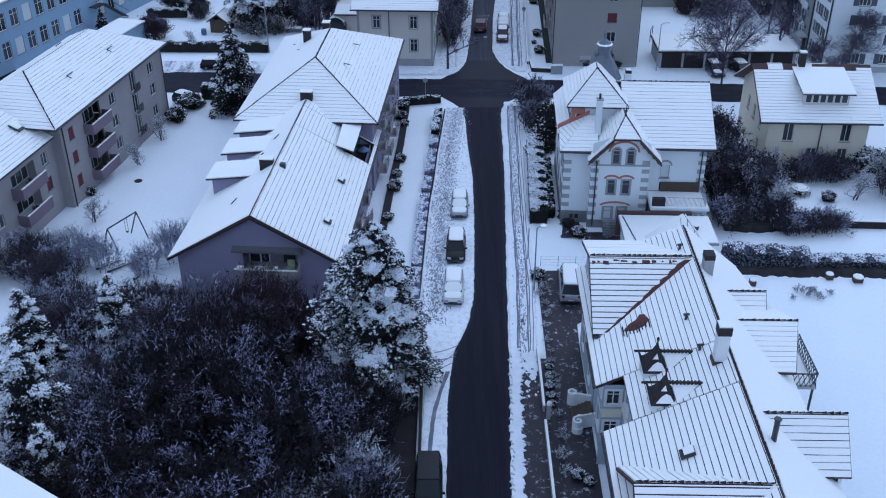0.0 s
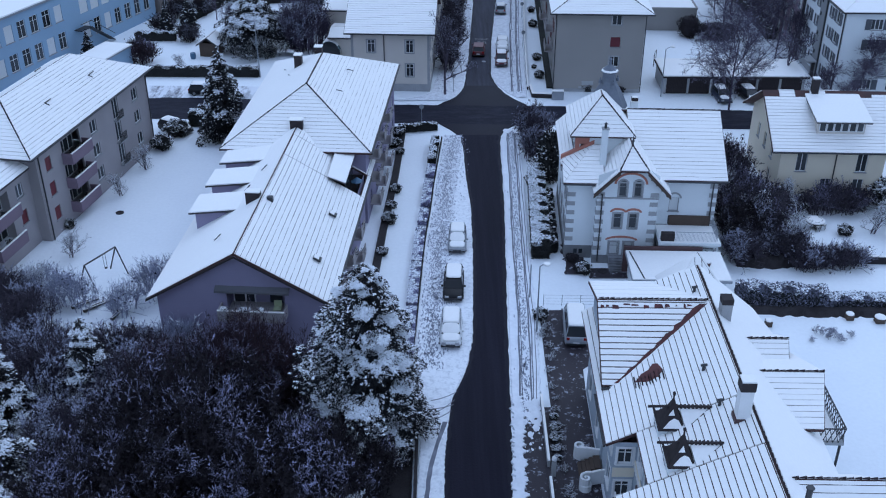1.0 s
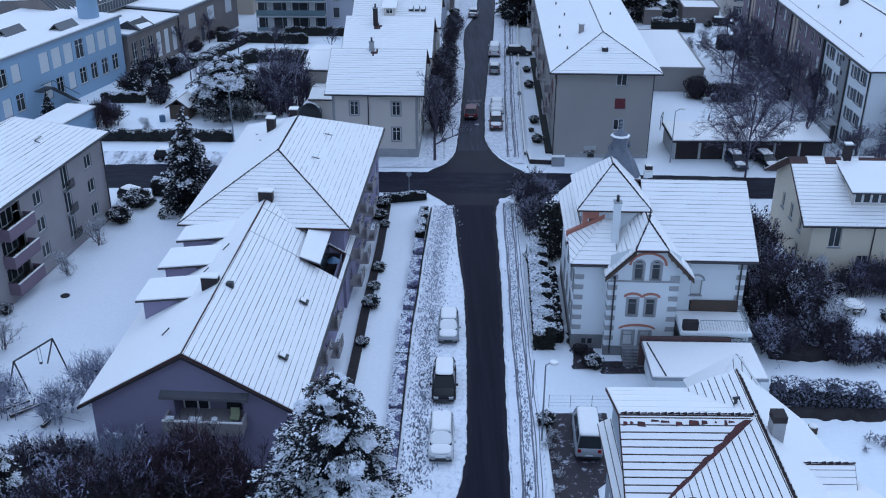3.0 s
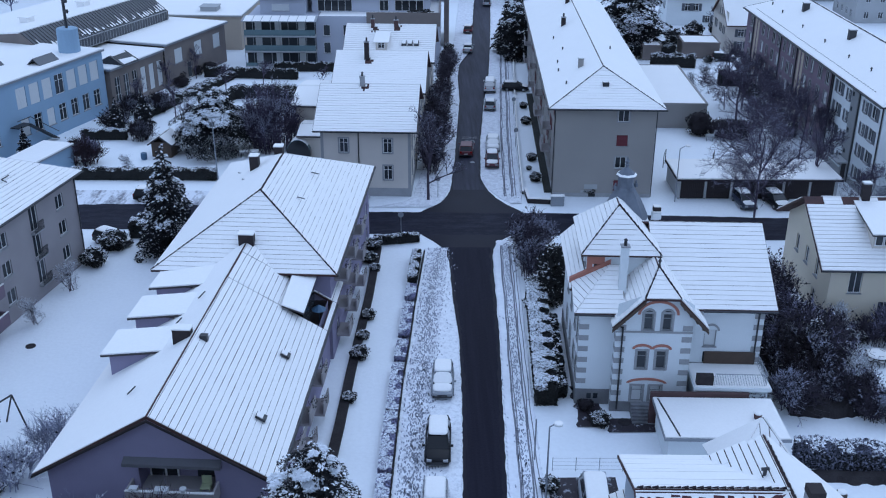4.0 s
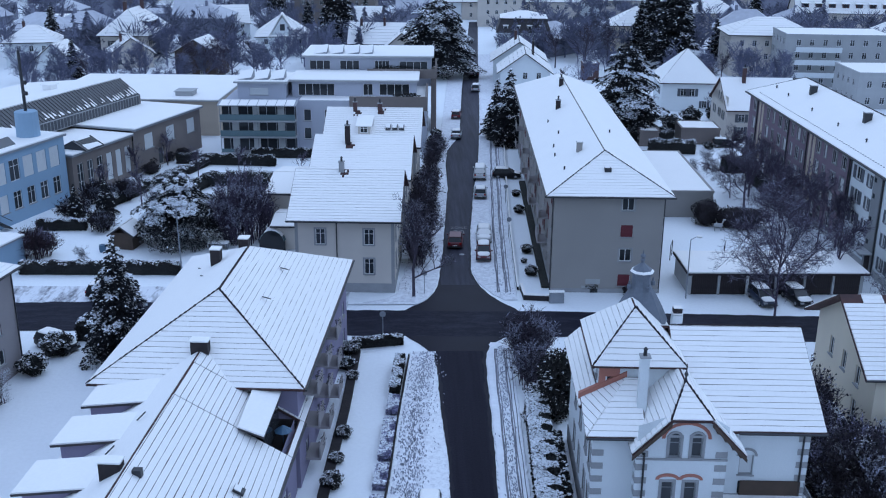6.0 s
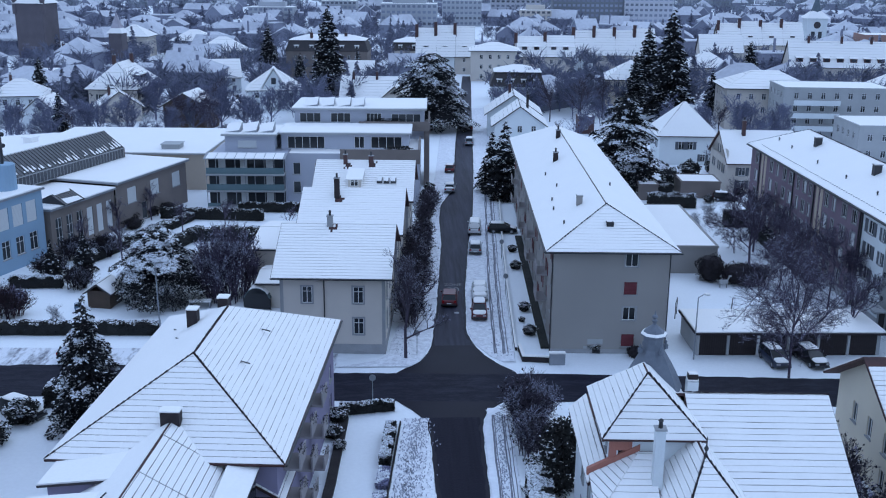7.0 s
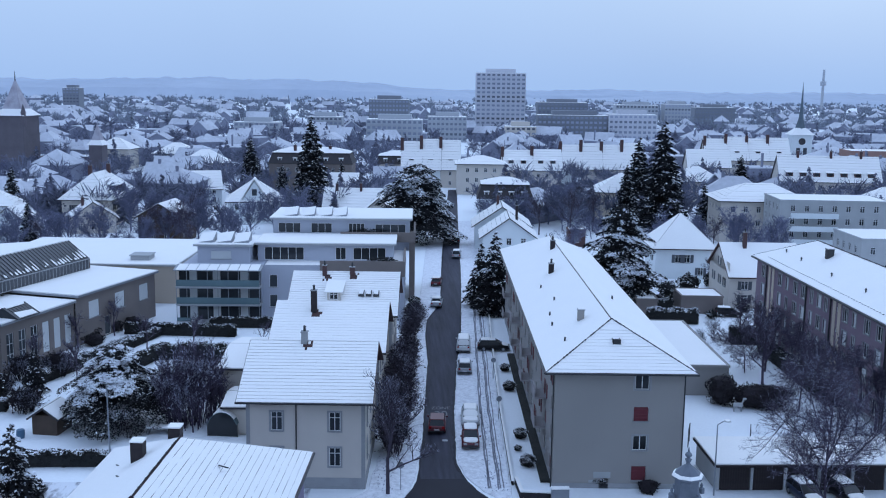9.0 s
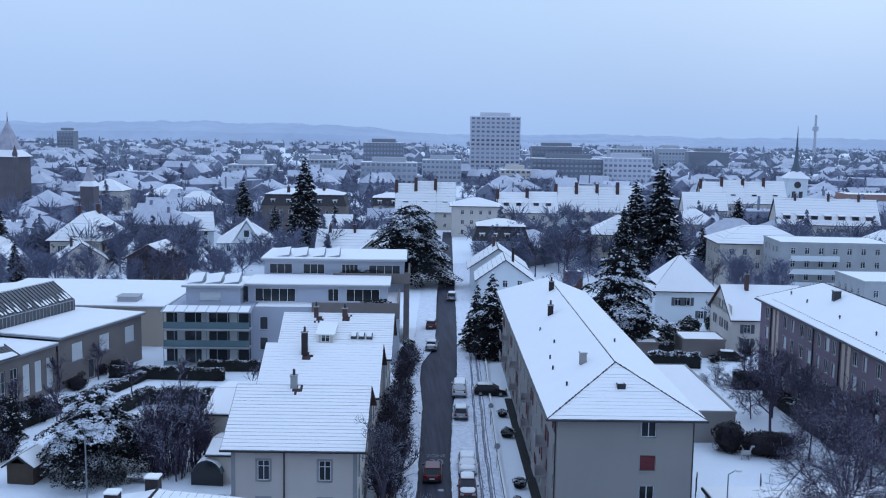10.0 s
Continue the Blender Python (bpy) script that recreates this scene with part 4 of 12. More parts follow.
# ---- the long lilac apartment house with a low front wing and a taller hipped wing ----
def apartment_lilac():
    h = thing("apartment_house", pose(-15.7, 71.8, 0, 0, 0, -4.0), "lilac rendered apartment house with snowy red-tiled roofs", "house")
    # front wing
    w = 6.7
    s = Shape()
    ev, tp = 5.6, 9.4
    big = [(w + 0.55, 4.5 - 1.6, 3.9, 1.75)]
    xa, xb, zo = -w + 5.6, -w + 10.2, 6.15
    inn = (zo - ev) * w / (tp - ev)
    s.face((-w, 0.6, 0), (xa, 0.6, 0), (xa, 0.6, zo), (-w + inn, 0.6, zo), (-w, 0.6, ev)).face((xb, 0.6, 0), (w, 0.6, 0), (w, 0.6, ev), (w - inn, 0.6, zo), (xb, 0.6, zo))
    s.face((xa, 0.6, 0), (xb, 0.6, 0), (xb, 0.6, 4.05), (xa, 0.6, 4.05)).face((-w + inn, 0.6, zo), (w - inn, 0.6, zo), (0, 0.6, tp))
    s.face((xa, 0.6, 4.0), (xa, 2.1, 4.0), (xa, 2.1, zo), (xa, 0.6, zo)).face((xb, 2.1, 4.0), (xb, 0.6, 4.0), (xb, 0.6, zo), (xb, 2.1, zo)).face((xa, 0.6, zo), (xa, 2.1, zo), (xb, 2.1, zo), (xb, 0.6, zo))
    east = grid([3.5, 11.0, 18.5], [1.0, 3.7], 1.3, 1.4)
    facade(h, (w, 0.6), (w, 23), 0, ev, east, LILAC, s)
    wall_panel(s, (-w, 23), (-w, 0.6), 0, ev, [])
    part("wall", s, LILAC, h)
    # recessed balcony in the gable
    bal = part("balcony", Shape().box(-1.6, 3.7, -0.7, 2.0, 3.8, 4.02).box(-1.6, 3.7, -0.72, -0.58, 4.02, 4.75).box(-1.6, -1.47, -0.58, 0.6, 4.02, 4.75).box(3.57, 3.7, -0.58, 0.6, 4.02, 4.75), GREYRENDER, h, "open balcony with a solid parapet and snow on its rim")
    part("snow", Shape().box(-1.6, 3.7, -0.73, -0.57, 4.754, 4.82), ROOF_SNOW, bal)
    part("back_wall", Shape().box(xa, xb, 2.0, 2.1, 4.0, 6.15), LILAC, bal)
    part("glass_door", Shape().box(-0.9, 0.8, 1.94, 1.99, 4.05, 5.9), GLASS, bal)
    part("glass_door", Shape().box(2.0, 3.0, 1.94, 1.99, 4.05, 5.9), GLASS, bal)
    part("door_frame", Shape().box(-0.95, -0.85, 1.9, 1.99, 4.02, 5.55).box(-0.02, 0.1, 1.9, 1.99, 4.02, 5.55).box(0.75, 0.85, 1.9, 1.99, 4.02, 5.55).box(-0.95, 0.85, 1.9, 1.99, 5.5, 5.6), PAINT_WHITE, bal)
    part("planter", Shape().box(0.2, 1.0, -0.9, -0.4, 4.83, 5.02), PAINT_WHITE, bal, "white planter on the parapet")
    part("planter", Shape().box(-1.3, -0.8, -0.85, -0.45, 4.83, 5.05), PAINT_WHITE, bal)
    part("planter", Shape().lathe([(0.14, 4.83), (0.22, 5.05), (0.2, 5.12)], 1.9, -0.65, 8), PAINT_WHITE, bal)
    chair = Shape().box(2.6, 3.2, 0.2, 0.8, 4.4, 4.46).box(2.6, 3.2, 0.76, 0.82, 4.46, 5.0)
    for cx in (2.63, 3.14):
        for cy in (0.23, 0.74):
            chair.box(cx, cx + 0.04, cy, cy + 0.04, 4.02, 4.4)
    part("garden_chair", chair, GREEN_PLASTIC, bal, "pale green plastic chair")
    aw = Shape()
    for i in range(14):
        x = -1.9 + i * 0.42
        aw.slab([(x, 0.1, 6.12 - 0.02 * (i % 2)), (x + 0.42, 0.1, 6.12 - 0.02 * (i % 2)), (x + 0.42, 0.58, 6.32), (x, 0.58, 6.32)], 0.05)
    aw.box(-1.9, 3.98, 0.07, 0.13, 5.92, 6.13)
    tagged(part("awning", aw, AWNING, h, "grey cloth awning over the balcony"), kind="stuff")
    slope = (tp - ev) / w
    fr = gable_faces(-w, w, 0.6, 26.5, ev, tp + 0.15, "y", 0.7, 0.6)
    (_, a0, zr), (_, b0, _), (xe, _, ze), _ = sorted(fr[1], key=lambda q: (q[0], q[1]))[0], sorted(fr[1], key=lambda q: (q[0], q[1]))[1], max(fr[1]), None
    at = lambda x, y: (x, y, zr + (ze - zr) * x / xe)
    cut = [[at(u0, v0), at(u1, v0), at(u1, v1), at(u0, v1)] for u0, u1, v0, v1 in ((0, xe, a0, 18.6), (0, xe, 23.2, b0), (0, 4.1, 18.6, 23.2), (7.0, xe, 18.6, 23.2))]
    roof(h, [(fr[0], "")] + [(q, "across") for q in cut], TILE_RED, "across", 0.42, 0.034, 0.05, seed=3, label="low pitched roof of red tiles under snow")
    # gutter and barge boards
    part("gutter", Shape().tube((w + 0.78, 0.1, ev - 0.36), (w + 0.78, 23, ev - 0.36), 0.08), METAL, h)
    for sx in (-1, 1):
        part("barge_board", Shape().slab([(0, -0.06, tp - 0.02), (sx * (w + 0.7), -0.06, ev - 0.42), (sx * (w + 0.7), -0.06, ev - 0.60), (0, -0.06, tp - 0.2)][:: sx], 0.06), TIMBER, h)
    # shed dormers on the west slope
    for y in (10.0, 15.3, 20.2):
        d = part("dormer", Shape().box(-6.0, -2.6, y, y + 2.9, 5.4, 7.75), LILAC, h, "shed dormer with a flat snowy roof")
        part("dormer_roof", Shape().slab([(-6.5, y - 0.3, 7.75), (-1.9, y - 0.3, 8.25), (-1.9, y + 3.2, 8.25), (-6.5, y + 3.2, 7.75)], 0.14), TILE_DARK, d)
        part("snow", Shape().slab([(-6.47, y - 0.27, 7.86), (-1.9, y - 0.27, 8.36), (-1.9, y + 3.17, 8.36), (-6.47, y + 3.17, 7.86)], 0.105), ROOF_SNOW, d)
        window(d, (-6.0, y + 2.9), (-6.0, y), 0.5, 2.4, 6.5, 7.5, sill=False, depth=-0.02)
    # roof terrace cut into the east slope with its little roof
    t = part("terrace", Shape().box(4.0, 7.05, 18.5, 23.3, 4.55, 4.7).box(3.95, 4.1, 18.5, 23.3, 4.7, 7.2).box(4.1, 7.0, 18.45, 18.6, 4.7, 5.4).box(4.1, 7.0, 23.2, 23.35, 4.7, 5.4), TIMBER, h, "roof terrace cut into the slope")
    part("terrace_roof", Shape().slab([(4.1, 18.2, 7.50), (5.8, 17.9, 7.05), (5.9, 23.1, 7.5), (4.0, 23.2, 7.75)], 0.14), TILE_DARK, t)
    part("snow", Shape().slab([(4.1, 18.2, 7.61), (5.8, 17.9, 7.16), (5.9, 23.1, 7.61), (4.0, 23.2, 7.86)], 0.1), ROOF_SNOW, t)
    part("terrace_front", Shape().box(5.55, 5.65, 18.7, 23.0, 5.0, 7.0), GLASS, t, "dark glazed terrace front")
    part("parasol", Shape().lathe([(0.03, 4.7), (0.03, 5.9), (0.6, 5.7), (0.05, 6.1)], 6.3, 21.2, 8), BLUE_PLASTIC, t, "small blue parasol")
    # hatches, vents, chimneys
    ang = math.degrees(math.atan(slope))
    for x, y in ((5.4, 4.8), (5.4, 12.6)):
        roof_hatch(h, slope_pose(x, y, tp + 0.2 - slope * abs(x), 90, ang), 0.6, 0.7)
    part("vent_hood", Shape().box(0.45, 0.95, 9.6, 10.0, 9.0, 9.55), METAL, h)
    for x, y, k in ((-2.8, 4.5, 0), (-1.6, 16.5, 1), (-2.4, 13.2, 2)):
        br = Shape().tube((x, y, tp + 0.3 - slope * abs(x)), (x + 0.5, y + 0.2, tp + 0.5 - slope * abs(x + 0.5)), 0.05)
        part("snow_guard_hook", br, METAL, h)
    for x, y in ((-0.75, 9.9), (0.0, 25.2)):
        zt = 9.95 if y < 20 else 10.25
        c = part("chimney", Shape().box(x - 0.6, x + 0.6, y - 0.35, y + 0.35, 8.0, zt), TIMBER, h, "short dark chimney with a snow cap")
        part("snow_cap", Shape().box(x - 0.65, x + 0.65, y - 0.4, y + 0.4, zt + 0.004, zt + 0.1), ROOF_SNOW, c)
    # taller hipped wing
    x0, x1, y0, y1 = -6.6, 6.9, 23.4, 48.0
    s2 = Shape()
    facade(h, (x0, y0), (x1, y0), 0, 8.0, [], LILAC, s2)
    facade(h, (x1, y0), (x1, y1), 0, 8.0, grid([3, 8, 13, 18, 22.5], [0.9, 3.5, 6.1], 1.2, 1.35), GREYRENDER, s2)
    facade(h, (x1, y1), (x0, y1), 0, 8.0, [], LILAC, s2)
    facade(h, (x0, y1), (x0, y0), 0, 8.0, [], LILAC, s2)
    part("wall", s2, LILAC, h)
    hf = hip_faces(x0, x1, y0, y1, 7.9, 12.0, 0.65, 7.6, 8.6)
    roof(h, [(hf[0], "across")], TILE_RED, "across", 0.46, 0.05, 0.06, seed=4, piece=0.24, label="hipped roof face with tile edges showing in broken rows")
    roof(h, [(hf[1], "across"), (hf[2], "across"), (hf[3], "")], TILE_RED, "across", 0.42, 0.02, 0.035, seed=14, label="hipped roof of red tiles under snow")
    ridge_tiles(h, [(-6.6 - 0.65, y0 - 0.65, 7.9), (0.15, y0 + 6.95, 12.0)])
    ridge_tiles(h, [(x1 + 0.65, y0 - 0.65, 7.9), (0.15, y0 + 6.95, 12.0)])
    ridge_tiles(h, [(0.15, y0 + 6.95, 12.0), (0.15, y1 - 7.95, 12.0)])
    part("gutter", Shape().tube((x1 + 0.72, y0 - 0.6, 7.85), (x1 + 0.72, y1 + 0.6, 7.85), 0.08), METAL, h)
    for x, y, zt in ((-2.6, 40.0, 11.75), (-0.6, 41.6, 12.2)):
        c = part("chimney", Shape().box(x - 0.4, x + 0.4, y - 0.4, y + 0.4, 9.0, zt), TIMBER, h)
        part("snow_cap", Shape().box(x - 0.45, x + 0.45, y - 0.45, y + 0.45, zt + 0.004, zt + 0.1), ROOF_SNOW, c)
    for x, y in ((2.8, 32.5), (2.9, 39.0), (-3.4, 38.0), (-4.6, 41.5)):
        z = 12.1 - 4.1 / 7.4 * abs(x - 0.15)
        part("snow_guard_hook", Shape().tube((x, y, z), (x + 0.4, y - 0.5, z + 0.12), 0.05).tube((x + 0.4, y - 0.5, z + 0.12), (x + 0.7, y - 0.4, z), 0.05), METAL, h)
    # east balconies of both wings
    for y in (5.5, 9.5, 14.5, 26.5, 31.0, 36.0):
        for z in (1.2, 3.7) if y < 24 else (1.2, 3.8, 6.3):
            xw = w if y < 24 else x1
            b = part("balcony", Shape().box(xw, xw + 1.1, y - 1.1, y + 1.1, z - 0.15, z).box(xw + 1.0, xw + 1.1, y - 1.1, y + 1.1, z, z + 0.9), GREYRENDER, h)
            part("planting", clump(0.9, 60, 0.14, int(y * 10 + z)), LEAF, b).matrix_basis = pose(xw + 1.05, y, z + 0.85) @ Matrix.Diagonal((0.35, 0.9, 0.4, 1))
    return h


def ridge_tiles(parent, ends, step=0.42, mat=None):
    """Knobbly ridge tiles showing dark through the snow along a ridge or hip."""
    a, b = Vector(ends[0]), Vector(ends[1])
    n = max(2, int((b - a).length / step))
    s = Shape()
    rng = random.Random(int(abs(a.x * 13 + a.y * 7) * 10))
    d = (b - a).normalized()
    for i in range(n):
        p = a + (b - a) * ((i + 0.5) / n)
        q = d * step * 0.46
        up = Vector((0, 0, 0.10))
        s.tube(p - q + up * 0.85, p + q + up * 1.05, 0.03, rng.choice((0.085, 0.08, 0.07, 0.05)), 6)
    return tagged(part("ridge", s, mat or RIDGE, parent), kind="stuff")


def clump(r, n, size, seed):
    """A loose ball of leaf faces."""
    rng = np.random.default_rng(seed)
    p = rng.normal(size=(n, 3))
    p *= (r * rng.random((n, 1)) ** 0.4) / np.linalg.norm(p, axis=1, keepdims=True)
    return leaves(p, size, rng)


def leaves(p, size, rng, flat=0.0, nrm=None):
    """Small four-cornered leaf faces round the points p. flat: 1 lays them level."""
    n = len(p)
    a = rng.normal(size=(n, 3))
    b = rng.normal(size=(n, 3))
    a[:, 2] *= 1 - flat
    b[:, 2] *= 1 - flat
    a /= np.linalg.norm(a, axis=1, keepdims=True)
    b -= a * (a * b).sum(1, keepdims=True)
    b /= np.linalg.norm(b, axis=1, keepdims=True)
    sz = size * rng.uniform(0.6, 1.4, (n, 1))
    q = np.stack([p - a * sz, p - b * sz * 0.55, p + a * sz, p + b * sz * 0.55], 1).reshape(-1, 3)
    s = Shape()
    s.v = q.tolist()
    s.f = np.arange(4 * n).reshape(-1, 4).tolist()
    return s


apartment_lilac()


# ---- grey-beige apartment house with balconies ----
def apartment_grey():
    # east front runs north from the inner corner
    h = thing("apartment_house", pose(-37.6, 91.0, 0, 0, 0, -10.5), "grey-beige apartment house with balconies and a snowy hipped roof", "house")
    s = Shape()
    L = 23.5
    ev = 9.4
    win = dict(bars=(1, 0))
    red = dict(closed=RED_SHUTTER)
    rows = [(2.0, 6.7, 1.0, 1.35, red), (2.0, 4.1, 1.0, 1.35, red), (2.0, 1.5, 1.0, 1.35, red)]
    rows += [(6.4, z, 3.6, 2.0, dict(bars=(3, 0), sill=False, depth=0.9)) for z in (1.3, 3.9, 6.5)]
    rows += grid([11.0, 20.5], [1.6, 4.2, 6.8], 1.35, 1.35, win)
    rows += [(16.0, z, 1.3, 2.3, win) for z in (1.3, 3.9, 6.4)]
    rows[-1] = (16.0, 6.4, 1.3, 2.3, win)
    facade(h, (0, 0), (0, L), 0, ev, [], GREYRENDER, Shape())
    openings = [(u - w / 2, u + w / 2, lo, lo + hh) for u, lo, w, hh, *_ in rows]
    p0, p1 = (0.0, 0.0), (0.0, L)
    wall_panel(s, p0, p1, 0, ev, openings, reveal=0.2)
    for u, lo, w, hh, *ex in rows:
        window(h, p0, p1, u - w / 2, u + w / 2, lo, lo + hh, **ex[0])
    wall_panel(s, (0, L), (-11, L), 0, ev)
    wall_panel(s, (-11, L), (-11, 0), 0, ev)
    wall_panel(s, (-11, 0), (0, 0), 0, ev)
    part("wall", s, GREYRENDER, h)
    for z in (1.2, 3.8, 6.4):
        b = part("balcony", Shape().box(0, 1.1, 4.4, 8.5, z - 0.18, z).box(1.0, 1.12, 4.4, 8.5, z, z + 0.95).box(0, 1.0, 4.4, 4.5, z, z + 0.95).box(0, 1.0, 8.4, 8.5, z, z + 0.95), BROWNWALL, h, "balcony with a pinkish-grey panelled parapet")
        part("snow", Shape().box(0.98, 1.14, 4.4, 8.5, z + 0.954, z + 1.02), ROOF_SNOW, b)
        for k in range(3):
            part("pot_plant", clump(0.35, 40, 0.11, k + int(z * 7)), LEAF, b).matrix_basis = pose(0.7, 5.1 + k * 1.2, z + 0.75)
    for z in (1.3, 3.9, 6.4):
        b = part("french_balcony", Shape().box(0, 0.45, 15.2, 16.8, z - 0.12, z), STONE, h)
        rl = Shape().box(0.4, 0.45, 15.2, 16.8, z + 0.85, z + 0.9)
        for k in range(14):
            rl.box(0.41, 0.44, 15.22 + k * 0.12, 15.25 + k * 0.12, z, z + 0.85)
        part("railing", rl, METAL, b)
    hf = hip_faces(-11, 0, -1.0, L, ev - 0.1, 12.6, 0.7, 6.2, 6.2)
    roof(h, [(hf[0], "across"), (hf[1], "across"), (hf[2], "across"), (hf[3], "across")], TILE_DARK, "across", 0.42, 0.04, 0.06, seed=7)
    ridge_tiles(h, [(0.7, -1.7, ev), (-5.5, 4.5, 12.6)])
    for yp in (L - 0.2, 0.3):
        part("downpipe", Shape().tube((0.15, yp, 0), (0.15, yp, ev), 0.07), METAL, h)
    part("gutter", Shape().tube((0.78, -1.6, ev - 0.12), (0.78, L + 0.6, ev - 0.12), 0.08), METAL, h)
    for x, y in ((-2.6, 8.0), (-2.4, 16.5), (-8.2, 16.0)):
        z = 12.7 - 3.3 / 6.2 * abs(x + 5.5)
        part("snow_guard_hook", Shape().tube((x, y - 0.6, z + 0.1), (x, y + 0.6, z + 0.1), 0.05).tube((x, y - 0.6, z + 0.1), (x + 0.5, y - 0.6, z - 0.1), 0.05), METAL, h)
    # lower south-west wing
    ev2 = 8.3
    s2 = Shape()
    rows = [(1.8, 5.6, 1.1, 1.35, win)]
    rows += [(5.6, z, 4.0, 1.9, dict(bars=(3, 0), sill=False, depth=0.9)) for z in (2.4, 5.2)] + grid([10.5, 14.0], [0.6, 3.2, 5.8], 1.3, 1.35, win) + [(1.8, 2.9, 1.0, 1.35, red)]
    p0, p1 = (-1.0, -18.0), (-1.0, -0.05)
    rows = [(17.95 - u, lo, w, hh, *ex) for u, lo, w, hh, *ex in rows]
    wall_panel(s2, p0, p1, 0, ev2, [(u - w / 2, u + w / 2, lo, lo + hh) for u, lo, w, hh, *_ in rows], reveal=0.2)
    for u, lo, w, hh, *ex in rows:
        window(h, p0, p1, u - w / 2, u + w / 2, lo, lo + hh, **ex[0])
    wall_panel(s2, (-12, -18), (-1, -18), 0, ev2)
    part("wall", s2, GREYRENDER, h)
    for z in (2.3, 5.1):
        b = part("balcony", Shape().box(-1.0, 0.2, -8.0, -3.7, z - 0.18, z).box(0.08, 0.2, -8.0, -3.7, z, z + 0.95).box(-1.0, 0.08, -8.0, -7.9, z, z + 0.95), BROWNWALL, h)
        part("snow", Shape().box(0.06, 0.22, -8.0, -3.7, z + 0.954, z + 1.02), ROOF_SNOW, b)
        part("pot_plant", clump(0.4, 50, 0.12, int(z * 5)), LEAF, b).matrix_basis = pose(-0.2, -6.0, z + 0.8)
    roof(h, [[(-0.3, -19, ev2 - 0.2), (-0.3, -0.6, ev2 - 0.2), (-6.5, -0.6, ev2 + 2.8), (-6.5, -19, ev2 + 2.8)], [(-12.7, -0.6, ev2 - 0.2), (-12.7, -19, ev2 - 0.2), (-6.5, -19, ev2 + 2.8), (-6.5, -0.6, ev2 + 2.8)]], TILE_DARK, "across", 0.42, 0.04, 0.06, seed=8)
    roof_hatch(h, slope_pose(-3.0, -2.2, ev2 + 1.3, 90, 26), 0.9, 1.2)
    return h


apartment_grey()


# ---- grey four-storey block north-east of the crossing ----
def block_grey():
    h = thing("apartment_block", pose(15.1, 131.9, 0, 0, 0, -2.6), "warm grey four-storey apartment block with a snowy hipped roof", "house")
    w, L, ev = 11.2, 63.5, 10.7
    s = Shape()
    red = dict(closed=RED_SHUTTER, bars=(1, 0))
    win = dict(bars=(1, 0))
    frm = dict(bars=(1, 0), surround=STONE)
    x = 7.55
    facade(h, (0, 0), (w, 0), 0, ev, [(x, 9.0, 1.25, 1.35, frm), (x, 6.15, 1.3, 1.3, red), (x, 3.5, 1.25, 1.35, frm), (x, 0.75, 1.3, 1.3, red)], GREYWALL, s)
    rows = []
    for i in range(14):
        for j, z in enumerate((0.9, 3.6, 6.3, 8.9)):
            rows.append((L - 2.2 - i * 4.5, z, 1.2 if i % 3 else 0.9, 1.35, red if (i * 7 + j * 3) % 5 == 0 else dict(bars=(1, 0), shutters=RED_SHUTTER if (i + j) % 3 == 0 else None)))
    facade(h, (0, L), (0, 0), 0, ev, rows, GREYRENDER, s)
    facade(h, (w, 0), (w, L), 0, ev, grid([4, 10, 16, 22, 30], [1, 3.7, 6.4, 9.0], 1.2, 1.3, win), GREYWALL, s)
    facade(h, (w, L), (0, L), 0, ev, [], GREYWALL, s)
    part("wall", s, GREYWALL, h)
    part("plinth", Shape().box(-0.04, w + 0.04, -0.04, L + 0.04, 0, 0.45), STONE, h)
    # lighter repaired patches and a cellar hatch on the end wall
    part("render_patch", Shape().box(3.6, 5.1, -0.02, 0.0, 0.95, 1.5), CONCRETE, h)
    part("render_patch", Shape().box(3.2, 4.6, -0.02, 0.0, 0.5, 0.75), CONCRETE, h)
    part("cellar_hatch", Shape().box(4.1, 4.9, -0.06, 0.0, 0.0, 0.42), METAL, h)
    for xp in (-0.12, w + 0.1):
        part("downpipe", Shape().tube((xp, 0.15, 0), (xp, 0.15, ev), 0.06), METAL, h)
    hf = hip_faces(0, w, 0, L, ev - 0.05, 14.0, 0.95, 6.2, 8.0)
    roof(h, [(hf[0], "across"), (hf[1], ""), (hf[2], ""), (hf[3], "")], TILE_RED, "across", 0.42, 0.03, 0.06, seed=11)
    ridge_tiles(h, [(-0.95, -0.95, 10.65), (w / 2, 5.25, 14.0)], 0.42, TILE_DARK)
    ridge_tiles(h, [(w + 0.95, -0.95, 10.65), (w / 2, 5.25, 14.0)], 0.42, TILE_DARK)
    part("gutter", Shape().tube((-1.02, -0.9, 10.62), (-1.02, L + 0.9, 10.62), 0.09).tube((-1.0, -1.02, 10.62), (w + 1.0, -1.02, 10.62), 0.09), METAL, h)
    for cx, cy, cz in ((3.4, 9.5, 13.9), (3.3, 34.0, 14.0), (4.9, 47.0, 14.8)):
        chimney(h, cx, cy, 12.0, cz, 0.6, 0.6, GREYWALL if cy < 12 else TIMBER, True, cy > 12)
    for x0, y0 in ((1.4, 5.2), (1.2, 16), (2.2, 21), (1.6, 29), (8.2, 20), (1.0, 12)):
        z = 14.1 - 3.35 / 6.55 * abs(x0 - w / 2)
        part("vent_pipe", Shape().tube((x0, y0, z - 0.2), (x0, y0, z + 0.35), 0.09), METAL, h)
    part("roof_hatch", Shape().box(w / 2 - 0.35, w / 2 + 0.35, 2.2, 2.35, 11.9, 12.9).box(w / 2 - 0.35, w / 2 - 0.27, 2.2, 2.9, 12.3, 12.85).box(w / 2 + 0.27, w / 2 + 0.35, 2.2, 2.9, 12.3, 12.85), METAL, h)
